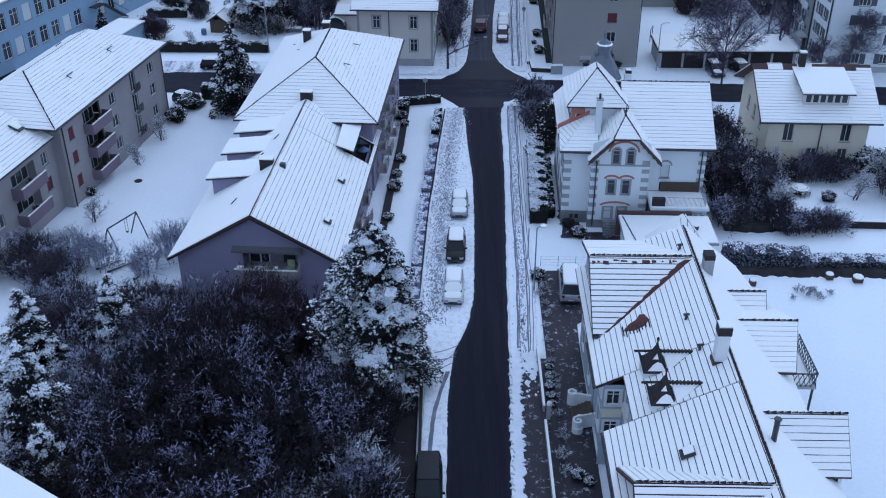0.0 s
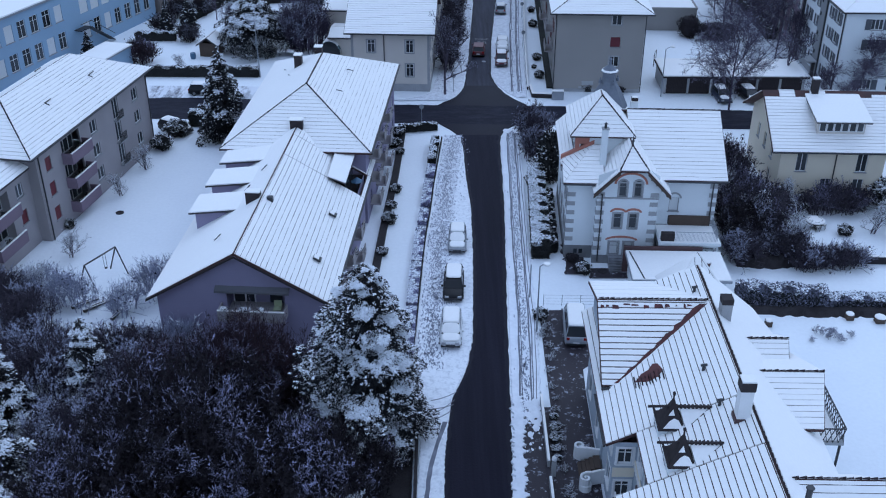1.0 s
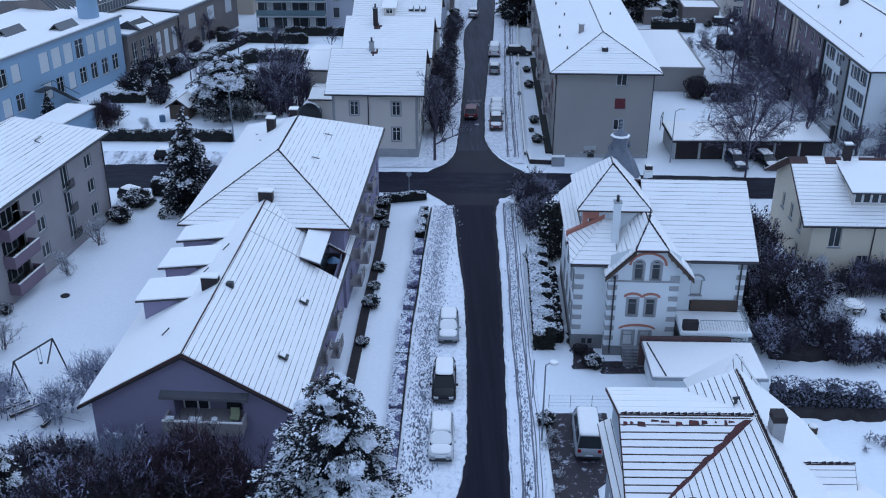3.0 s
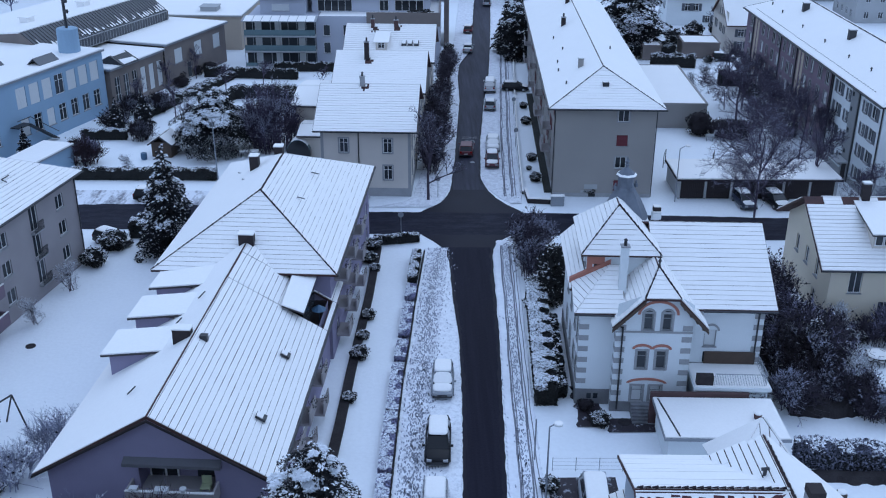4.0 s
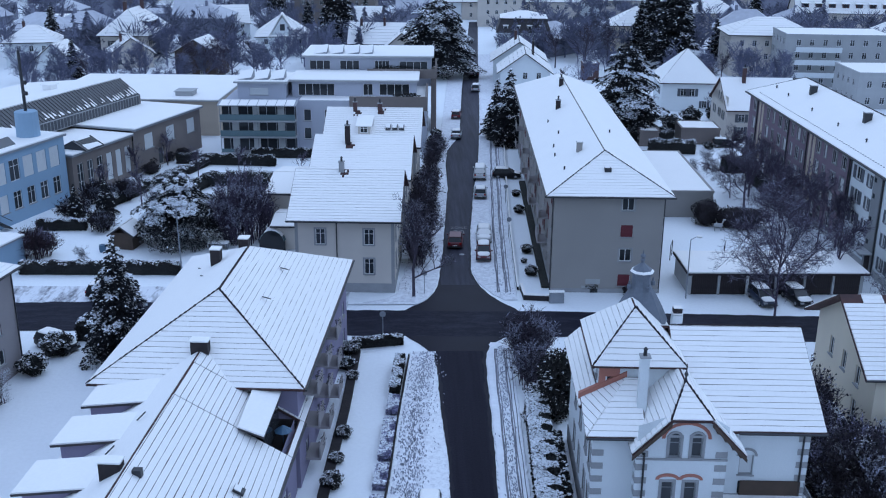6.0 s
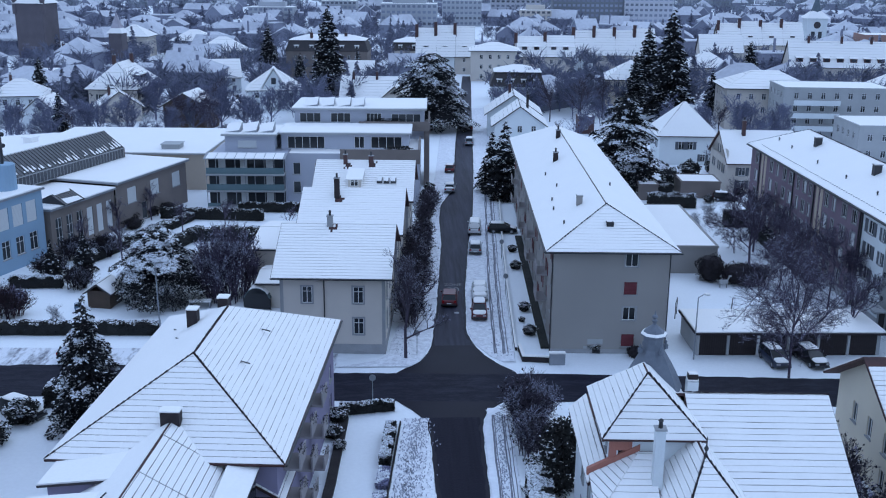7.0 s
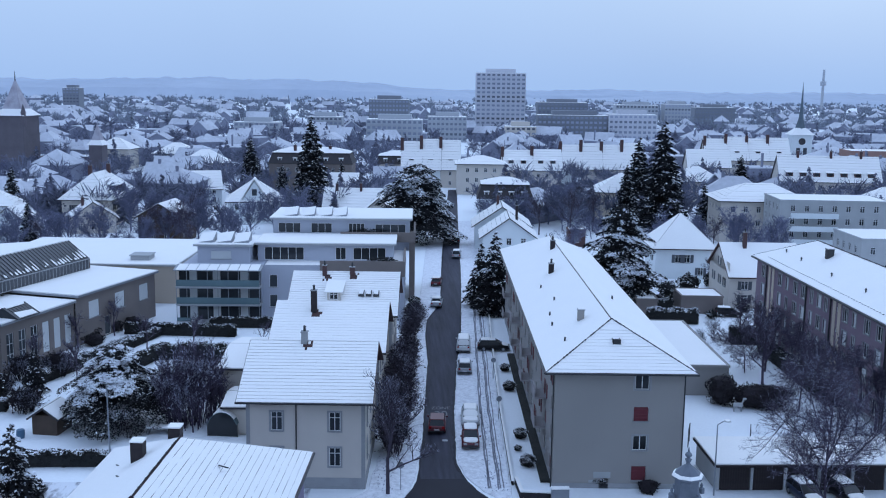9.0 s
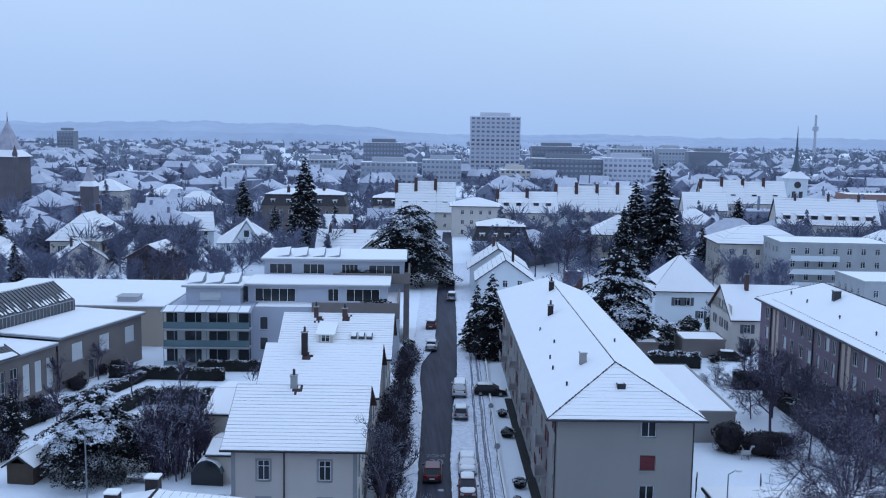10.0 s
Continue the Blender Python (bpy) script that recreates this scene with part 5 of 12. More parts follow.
    # balconies added along the west front to give it dark depth
    for i in range(4):
        y = 8 + 15 * i
        part("balcony", Shape().box(-1.1, 0, y - 1.5, y + 1.5, 3.2, 3.35).box(-1.1, -1.0, y - 1.5, y + 1.5, 3.35, 4.25), GREYRENDER, h)
        part("balcony", Shape().box(-1.1, 0, y - 1.5, y + 1.5, 6.0, 6.15).box(-1.1, -1.0, y - 1.5, y + 1.5, 6.15, 7.05), GREYRENDER, h)
    return h


block_grey()
box_house("flat_annex", pose(27.6, 158.8, 0, 0, 0, -2.6), 12.0, 22.5, 3.3, 3.3, GREYWALL, TILE_DARK, "low flat-roofed annex behind the apartment block under snow", "flat", category="annex")


# ---- cream house and the two houses behind it ----
def cream_house(m, w, d, ev, tp, label, seed, rows_s, chims, lines="across", gap=0.05, hatches=(), mat=None):
    h = thing("town_house", m, label, "house")
    s = Shape()
    opt = dict(surround=STONE, bars=(1, 1))
    facade(h, (0, 0), (w, 0), 0, ev, rows_s, CREAM, s, **opt)
    facade(h, (w, 0), (w, d), 0, ev, grid([2.6, d / 2, d - 2.6], [2.0, 5.0], 1.0, 1.7), CREAM, s, top=[(d / 2, tp)], **opt)
    facade(h, (w, d), (0, d), 0, ev, [], CREAM, s)
    facade(h, (0, d), (0, 0), 0, ev, grid([3.0, d - 3.0], [2.0, 5.0], 1.0, 1.7), CREAM, s, top=[(d / 2, tp)], **opt)
    part("wall", s, mat or CREAM, h)
    part("plinth", Shape().box(-0.05, w + 0.05, -0.05, d + 0.05, 0, 1.0), STONE, h)
    for cx in (0, w):
        part("quoin", Shape().box(cx - 0.3 if cx else -0.03, cx + 0.03 if cx else 0.3, -0.04, 0.3, 1.0, ev - 0.2), STONE, h)
    roof(h, gable_faces(0, w, 0, d, ev, tp + 0.15, "x", 0.8, 0.8), TILE_RED, lines, 0.42, gap, 0.06, seed=seed, piece=0.22, bare=lambda p: any((p.x - c[0] - 0.3) ** 2 + (p.y - c[1] + 0.35) ** 2 < 0.30 + 0.6 * noise.noise((p.x * 4, p.y * 4, seed)) for c in chims))
    part("gutter", Shape().tube((-0.8, -0.88, ev - 0.4), (w + 0.8, -0.88, ev - 0.4), 0.09), METAL, h)
    part("downpipe", Shape().tube((w * 0.42, -0.08, 0), (w * 0.42, -0.08, ev - 0.3), 0.06), METAL, h)
    for c in chims:
        chimney(h, *c)
    for x, y in hatches:
        z = tp + 0.2 - (tp - ev) / (d / 2) * abs(y - d / 2)
        roof_hatch(h, slope_pose(x, y, z, 0, math.degrees(math.atan((tp - ev) / (d / 2)))), 0.7, 1.0)
    return h


cream_house(pose(-11.5, 132.4, 0, 0, 0, -3.0), 10.2, 13.0, 8.3, 11.4, "cream house with stone window surrounds and a snowy red-tiled roof", 21,
            [(2.6, 5.2, 1.0, 1.7), (7.6, 5.2, 1.0, 1.7), (2.6, 2.0, 1.0, 1.7), (7.6, 2.0, 1.0, 1.7), (7.6, 0.25, 0.8, 0.45, dict(surround=None, bars=(1, 0)))], [(4.2, 6.3, 10.6, 12.4, 0.55, 0.55, STONE)])
cream_house(pose(-10.9, 148.6, 0, 0, 0, -3.0), 10.6, 13.0, 8.4, 11.6, "cream house with an evenly snow-covered roof", 22, [], [(3.4, 5.0, 10.4, 13.2, 0.6, 0.6, TIMBER)], "across", 0.02)
ch3 = cream_house(pose(-10.8, 166.0, 0, 0, 0, -3.0), 11.8, 13.0, 8.2, 11.6, "cream house with a snowy roof, a dormer and roof windows", 23, [], [(3.2, 5.8, 10.6, 12.6, 0.5, 0.5, BRICK), (6.6, 6.0, 10.8, 12.4, 0.6, 0.5, BRICK)], "across", 0.05, [(8.0, 2.6), (8.9, 2.6), (9.8, 2.6)])
dm = part("dormer", Shape().box(4.0, 5.6, 1.3, 4.5, 9.0, 10.3), CREAM, ch3)
part("dormer_roof", Shape().slab([(3.7, 0.9, 10.3), (5.9, 0.9, 10.3), (5.9, 5.2, 11.0), (3.7, 5.2, 11.0)], 0.12), ROOF_SNOW, dm)
window(dm, (4.0, 1.3), (5.6, 1.3), 0.3, 1.3, 9.3, 10.15, sill=False, depth=-0.02)
box_house("side_house", pose(-17.2, 153.5, 0, 0, 0, -3.0), 5.6, 12.5, 4.8, 5.6, CREAM, TILE_DARK, "low side building with a shallow snowy roof", "gable", "x", lines="", seed=24, category="annex")
box_house("side_house", pose(-15.6, 146.0, 0, 0, 0, -3.0), 4.2, 6.0, 3.0, 3.4, CREAM, TILE_DARK, "low lean-to with a snowy roof", "gable", "x", lines="", seed=25, category="annex")


# ---- row of garages ----
def garages():
    h = thing("garage_row", pose(29.4, 130.8, 0, 0, 0, -1.0), "row of low garages with dark doors and a flat snowy roof", "garage")
    part("wall", Shape().box(0, 18.4, 0.35, 6.4, 0, 2.3), CONCRETE, h)
    part("roof", Shape().box(-0.3, 18.7, -0.35, 6.7, 2.3, 2.52), TIMBER, h)
    part("snow", Shape().box(-0.22, 18.62, -0.27, 6.62, 2.524, 2.66), ROOF_SNOW, h, "even sheet of fresh snow")
    for i in range(6):
        x = 0.35 + i * 3.0
        d = part("garage_door", Shape().box(x, x + 2.65, 0.28, 0.33, 0.02, 2.15), TIMBER, h, "dark boarded garage door")
        if i == 0:
            board = Shape().box(0, 0.205, 0, 0.05, 0.02, 2.15).mesh("board", TIMBER)
        for k in range(12):
            b = new("board", board)
            b.parent = d
            b.matrix_basis = pose(x + k * 0.22, 0.232, 0)
        part("pillar", Shape().box(x - 0.3, x - 0.06, 0.18, 0.36, 0, 2.3), PAINT_WHITE if i == 2 else CONCRETE, h)
    return h


garages()


# ---- long block by the eastern yard: a pink-brown part and a pale end part ----
def block_brown():
    h = thing("apartment_block", pose(51.5, 145.8, 0, 0, 0, -1.8), "long pink-brown four-storey block with a snowy hipped roof", "house")
    L, ev, south = 41.0, 11.4, -16.4
    levels = (1.2, 3.9, 6.5, 9.1)
    s = Shape()
    rows, pale = [], []
    # from the division northwards: pairs of broad windows, slim ones, then a pale stair panel with small windows
    for u, w in ((2.0, 1.3), (5.0, 1.3), (8.2, 0.8), (10.6, 1.2), (16.2, 0.8), (18.2, 1.2), (20.6, 0.8), (23.4, 1.3), (26.0, 1.3), (29.0, 0.8), (31.6, 1.2), (38.2, 1.2)):
        for k, z in enumerate(levels):
            rows.append((L - u, z, w, 1.55, dict(bars=(1, 0), surround=PAINT_GREY, pane_mat=BLIND if (int(u) * 5 + k * 3) % 7 < 3 else None)))
    stairs = [(L - u, z + 0.2, 0.45, 0.5, dict(bars=(0, 0), sill=False)) for u in (13.0, 35.0) for z in (4.6, 7.2, 9.6)]
    facade(h, (0, L), (0, 0), 0, ev, rows + stairs, BROWNWALL, s)
    wall_panel(s, (0, 0), (12, 0), 0, ev)
    wall_panel(s, (12, 0), (12, L), 0, ev)
    wall_panel(s, (12, L), (0, L), 0, ev)
    part("wall", s, BROWNWALL, h)
    for u in (13.0, 35.0):
        part("stair_panel", Shape().box(-0.04, 0.0, u - 1.1, u - 0.32, 2.4, ev - 0.2).box(-0.04, 0.0, u + 0.32, u + 1.1, 2.4, ev - 0.2), SAND, h, "pale panel round the stair windows")
        part("stair_panel", Shape().box(-1.1, 0.0, u - 1.3, u + 1.3, 2.3, 2.45), CONCRETE, h, "concrete canopy over the entrance")
    for u in (0.25, 14.6, 22.2, 36.6):
        part("downpipe", Shape().tube((-0.12, u, 0), (-0.12, u, ev - 0.3), 0.09), METAL, h)
    part("plinth", Shape().box(-0.05, 0.0, 0, L, 0, 0.8), CONCRETE, h)
    roof(h, hip_faces(0, 12, south, L, ev, 14.6, 0.65), TILE_DARK, "", seed=31)
    ridge_tiles(h, [(-0.6, L + 0.6, ev + 0.02), (6.0, L - 6.0, 14.62)], 0.42, TILE_DARK)
    ridge_tiles(h, [(6.0, L - 6.0, 14.62), (6.0, south + 6.0, 14.62)], 0.42, TILE_DARK)
    part("gutter", Shape().tube((-0.72, south - 0.5, ev - 0.04), (-0.72, L + 0.6, ev - 0.04), 0.1).tube((-0.7, L + 0.72, ev - 0.04), (12.7, L + 0.72, ev - 0.04), 0.1), METAL, h)
    # a broken line of snow hooks over the eave
    hk = Shape()
    for k in range(70):
        y = south + 4 + k * 0.72
        hk.box(0.22, 0.34, y, y + 0.24, ev + 0.52, ev + 0.60)
    tagged(part("snow_hook", hk, METAL, h), kind="stuff")
    for y in (7.3, 26.4):
        chimney(h, 4.2, y, 13.0, 14.9, 0.9, 0.7, METAL, True, False)
    # ladders lying on the slope, dark through the snow
    for y in (3.2, 18.0, 23.3):
        ld = Shape()
        for k in range(5):
            ld.tube((2.9 + 0.3 * k, y + 0.35 * k, 13.1 + 0.146 * k), (4.1 + 0.3 * k, y - 0.5 + 0.35 * k, 13.7 + 0.146 * k), 0.05, 0.05, 4)
        part("snow_guard", ld, METAL, h, "dark snow guard laid on the slope")
    for x, y in ((1.8, 1.0), (1.8, 10.0), (1.8, 19.5), (2.0, 30.0), (2.2, 36.0), (2.0, -6.0)):
        z = ev + 0.48 * (x + 0.65)
        part("vent_pipe", Shape().tube((x, y, z), (x, y, z + 0.45), 0.1, 0.07).lathe([(0.16, z + 0.4), (0.03, z + 0.6)], x, y, 8), METAL, h)
    e = thing("apartment_block", pose(51.0, 129.4, 0, 0, 0, -1.8), "pale four-storey end block with grey shutters and a stair tower", "house")
    s = Shape()
    shut = dict(bars=(1, 0), shutters=BLUE_SHUTTER)
    rows = []
    for z in levels:
        rows += [(2.4, z, 1.5, 1.5, shut), (5.6, z, 0.8, 1.4, shut), (11.0, z, 0.8, 1.4, shut), (13.6, z, 1.5, 1.5, shut)]
    facade(e, (0, 16.35), (0, 0), 0, ev, rows, WHITE, s)
    facade(e, (0, 0), (24, 0), 0, ev, [(u, z, 1.5, 1.35, dict(bars=(2, 0), shutters=BLUE_SHUTTER) if k != 1 else dict(closed=BLUE_SHUTTER)) for u in (4.0, 8.2, 13.0, 17.0, 21.0) for k, z in enumerate(levels)], LAVENDER, s)
    wall_panel(s, (24, 0), (24, 13), 0, ev)
    part("wall", s, WHITE, e)
    st = part("stair_tower", Shape().box(-0.25, 0.0, 7.2, 9.3, 0, ev - 0.1), PAINT_GREY, e, "grey stair shaft with small square windows")
    for z in (3.2, 5.8, 8.4, 10.2):
        part("pane", Shape().box(-0.28, -0.25, 8.5, 9.0, z, z + 0.5), GLASS, st)
    part("canopy", Shape().box(-1.6, -0.25, 6.9, 9.6, 2.4, 2.56), CONCRETE, st)
    part("entrance_door", Shape().box(-0.3, -0.25, 7.5, 8.7, 0.1, 2.2), TIMBER, st)
    for y in (0.2, 7.05, 16.1):
        part("downpipe", Shape().tube((-0.12, y, 0), (-0.12, y, ev - 0.3), 0.09), METAL, e)
    part("plinth", Shape().box(-0.05, 0.0, 0, 7.2, 0, 0.8).box(-0.05, 0.0, 9.3, 16.35, 0, 0.8).box(0.0, 24, -0.05, 0.0, 0, 0.8), CONCRETE, e)
    roof(e, [[(12.65, -0.7, ev), (24.6, -0.7, ev), (24.6, 13, ev), (12.65, 13, ev)]], TILE_DARK, "", seed=33)
    return h


block_brown()

# ---- hipped house and cross-gabled house in the gardens to the east ----
box_house("villa", pose(49.6, 229.5, 0, 0, 0, -4), 10.6, 10.4, 5.6, 11.6, WHITE, TILE_RED, "white house with a tall pyramid roof under snow", "hip", rows_s=[(4.2, 3.0, 1.2, 1.5), (5.8, 3.0, 1.2, 1.5), (8.4, 0.7, 1.0, 1.4)],
          rows_w=[(3, 3.0, 1.0, 1.4), (7, 3.0, 1.0, 1.4)], lines="", over=0.8, opt=dict(shutters=BLUE_SHUTTER))
hh = box_house("villa", pose(55.0, 204.4, 0, 0, 0, -4), 12.0, 13.0, 5.6, 9.6, CREAM, TILE_RED, "cream house with grey shutters and a snowy cross-gabled roof", "gable", "x", rows_s=[(2.5, 3.0, 1.1, 1.4), (2.5, 0.8, 1.1, 1.4), (6.5, 3.0, 1.1, 1.4), (6.5, 0.8, 1.1, 1.4)],
               rows_w=[(3, 3.0, 1.0, 1.4), (7, 3.0, 1.0, 1.4), (10, 3.0, 1.0, 1.4), (6.5, 6.0, 1.0, 1.3)], lines="", over=0.8, opt=dict(shutters=BLUE_SHUTTER), chim=[(3.6, 5.4, 8.5, 11.6, 0.6, 0.6, BRICK)])
box_house("garden_garage", pose(46.2, 200.5, 0, 0, 0, -4), 6.5, 6.0, 2.6, 2.6, HALLWALL, TILE_DARK, "small flat-roofed garage under snow", "flat", category="garage")
box_house("garden_shed", pose(38.8, 199.0, 0, 0, 0, -4), 3.2, 3.0, 2.4, 2.4, HALLWALL, TILE_DARK, "small garden shed with a snowy flat roof", "flat", category="shed")


# ---- modern terraced apartment building ----
def modern():
    h = thing("apartment_building", pose(-30.2, 193.6, 0, 0, 0, -1.5), "modern pale blue-grey apartment building with terraces and glazed balconies", "house")
    s = Shape()
    s.box(0, 12.0, 2.2, 14, 0, 8.0)
    wins = [(13.6, 4.8, 1.2, 1.9, dict(bars=(0, 0))), (13.6, 1.8, 1.2, 1.9, dict(bars=(0, 0))), (17, 4.8, 1.2, 1.9, dict(bars=(0, 0)))]
    facade(h, (12, 3.2), (33, 3.2), 0, 8.2, [(u - 12, *r) for u, *r in wins], WHITE, s)
    facade(h, (33, 3.2), (33, 20), 0, 8.2, grid([3, 7, 11], [1.2, 4.2], 1.8, 1.6, dict(bars=(1, 0))), WHITE, s)
    s.box(12.2, 32.8, 3.6, 30, 7.7, 7.95)
    part("wall", s, LAVENDER, h)
    part("parapet", Shape().box(20.5, 33.1, 2.9, 3.2, 6.6, 8.9).box(32.8, 33.1, 3.2, 16, 6.6, 8.9), HALLWALL, h, "brown-grey parapet of the terrace")
    part("planting", clump(1.0, 260, 0.16, 71), LEAF, h).matrix_basis = pose(29.8, 3.4, 9.0) @ Matrix.Diagonal((2.4, 0.5, 0.5, 1))
    part("terrace_snow", Shape().box(12.2, 32.7, 3.3, 30, 7.954, 8.05), ROOF_SNOW, h)
    # glazed balconies
    for i, z in enumerate((0.25, 2.85, 5.45)):
        b = part("balcony_front", Shape().box(-0.1, 12.1, -0.1, 2.2, z - 0.2, z), CONCRETE, h)
        part("guard", Shape().box(0, 12.0, -0.06, 0.0, z + 0.05, z + 1.0) if i else Shape().box(0, 2.0, -0.06, 0.0, z + 0.05, z + 0.6), GUARD_GLASS, b, "frosted green glass guard")
        fr = Shape()
        for k in range(9):
            fr.box(k * 1.5 - 0.04, k * 1.5 + 0.04, 0.0, 0.08, z, z + 2.4)
        fr.box(0, 12, 0.0, 0.08, z + 2.3, z + 2.42)
        part("mullion_frame", fr, ZINC, b)
        part("pane", Shape().box(0.05, 11.95, 1.6, 1.65, z, z + 2.4), GLASS, b)
        for k, x in enumerate((1.6, 5.0, 9.0)):
            part("pale_blind", Shape().box(x, x + 1.1, 1.5, 1.56, z + 0.1, z + 2.2), BLIND, b)
    cn = Shape()
    for k in range(9):
        cn.box(k * 1.5 - 0.05, k * 1.5 + 0.05, -0.3, 2.2, 8.0, 8.12)
    part("balcony_roof", Shape().slab([(-0.3, -0.5, 7.95), (12.3, -0.5, 7.95), (12.3, 2.4, 8.35), (-0.3, 2.4, 8.35)], 0.1), ZINC, h)
    sn = Shape()
    for k in range(8):
        sn.slab([(k * 1.5 + 0.06, -0.45, 8.02), (k * 1.5 + 1.44, -0.45, 8.02), (k * 1.5 + 1.44, 2.3, 8.42), (k * 1.5 + 0.06, 2.3, 8.42)], 0.06)
    tagged(part("snow", sn, ROOF_SNOW, h), kind="stuff")
    # set-back penthouse, lower and upper
    def pent(x0, x1, y0, y1, z0, z1, rows, tag):
        s = Shape()
        facade(h, (x0, y0), (x1, y0), z0, z1, rows, LAVENDER, s)
        wall_panel(s, (x1, y0), (x1, y1), z0, z1)
        wall_panel(s, (x1, y1), (x0, y1), z0, z1)
        wall_panel(s, (x0, y1), (x0, y0), z0, z1)
        part("wall", s, LAVENDER, h)
        part("flat_roof", Shape().box(x0 - 0.5, x1 + 0.5, y0 - 0.7, y1 + 0.3, z1, z1 + 0.25), CONCRETE, h)
        part("roof_snow", Shape().box(x0 - 0.45, x1 + 0.45, y0 - 0.65, y1 + 0.25, z1 + 0.254, z1 + 0.4), ROOF_SNOW, h, "even sheet of fresh snow")
    pent(2.0, 9.8, 5.5, 14, 8.0, 10.6, [(3.5, 8.6, 3.0, 1.2, dict(bars=(0, 0), closed=BLIND))], "")
    pent(10.6, 31.2, 8.0, 17, 8.0, 10.5, [(4.0, 8.1, 6.0, 2.0, dict(bars=(4, 0), sill=False)), (12.6, 8.2, 1.6, 1.9, dict(bars=(1, 0), sill=False)), (17.0, 8.2, 5.0, 1.9, dict(bars=(3, 0), sill=False))], "")
    pent(11.5, 33.6, 18.5, 31, 8.0, 13.0, [(2.6, 10.8, 3.6, 1.6, dict(bars=(2, 0), sill=False)), (7.8, 10.8, 3.4, 1.6, dict(bars=(2, 0), sill=False)), (13.5, 10.4, 2.6, 2.0, dict(bars=(3, 0), sill=False)), (19.0, 10.4, 5.0, 1.9, dict(bars=(3, 0), sill=False))], "")
    part("parapet", Shape().box(22.5, 34.6, 16.8, 17.1, 9.6, 11.2).box(34.3, 34.6, 17.1, 30, 9.6, 11.2), HALLWALL, h)
    part("side_wall", Shape().box(33.6, 34.5, 17.2, 30, 0, 9.6), HALLWALL, h)
    part("planting", clump(1.0, 220, 0.16, 72), LEAF, h).matrix_basis = pose(27.0, 17.6, 11.2) @ Matrix.Diagonal((3.5, 0.5, 0.5, 1))
    # tilted sun panels with snow
    for x, y, z in ((2.0, 6.0, 11.1), (4.7, 6.0, 11.1), (7.3, 6.0, 11.1), (13.0, 19.5, 13.45), (15.8, 19.5, 13.45), (18.6, 19.5, 13.45), (21.0, 19.5, 13.45)):
        p = part("sun_panel", Shape().slab([(x, y, z - 0.05), (x + 2.3, y, z + 0.25), (x + 2.3, y + 3.0, z + 1.15), (x, y + 3.0, z + 0.85)], 0.1).face((x + 2.3, y, z - 0.3), (x + 2.3, y + 3.0, z - 0.3), (x + 2.3, y + 3.0, z + 1.1), (x + 2.3, y, z + 0.2)).face((x, y, z - 0.3), (x + 2.3, y, z - 0.3), (x + 2.3, y, z + 0.2), (x, y, z - 0.1)), ZINC, h, "tilted roof panel covered in snow")
        part("snow", Shape().slab([(x, y - 0.03, z + 0.0), (x + 2.22, y - 0.03, z + 0.33), (x + 2.22, y + 3.0, z + 1.24), (x, y + 3.0, z + 0.92)], 0.09), ROOF_SNOW, p)
    return h


modern()


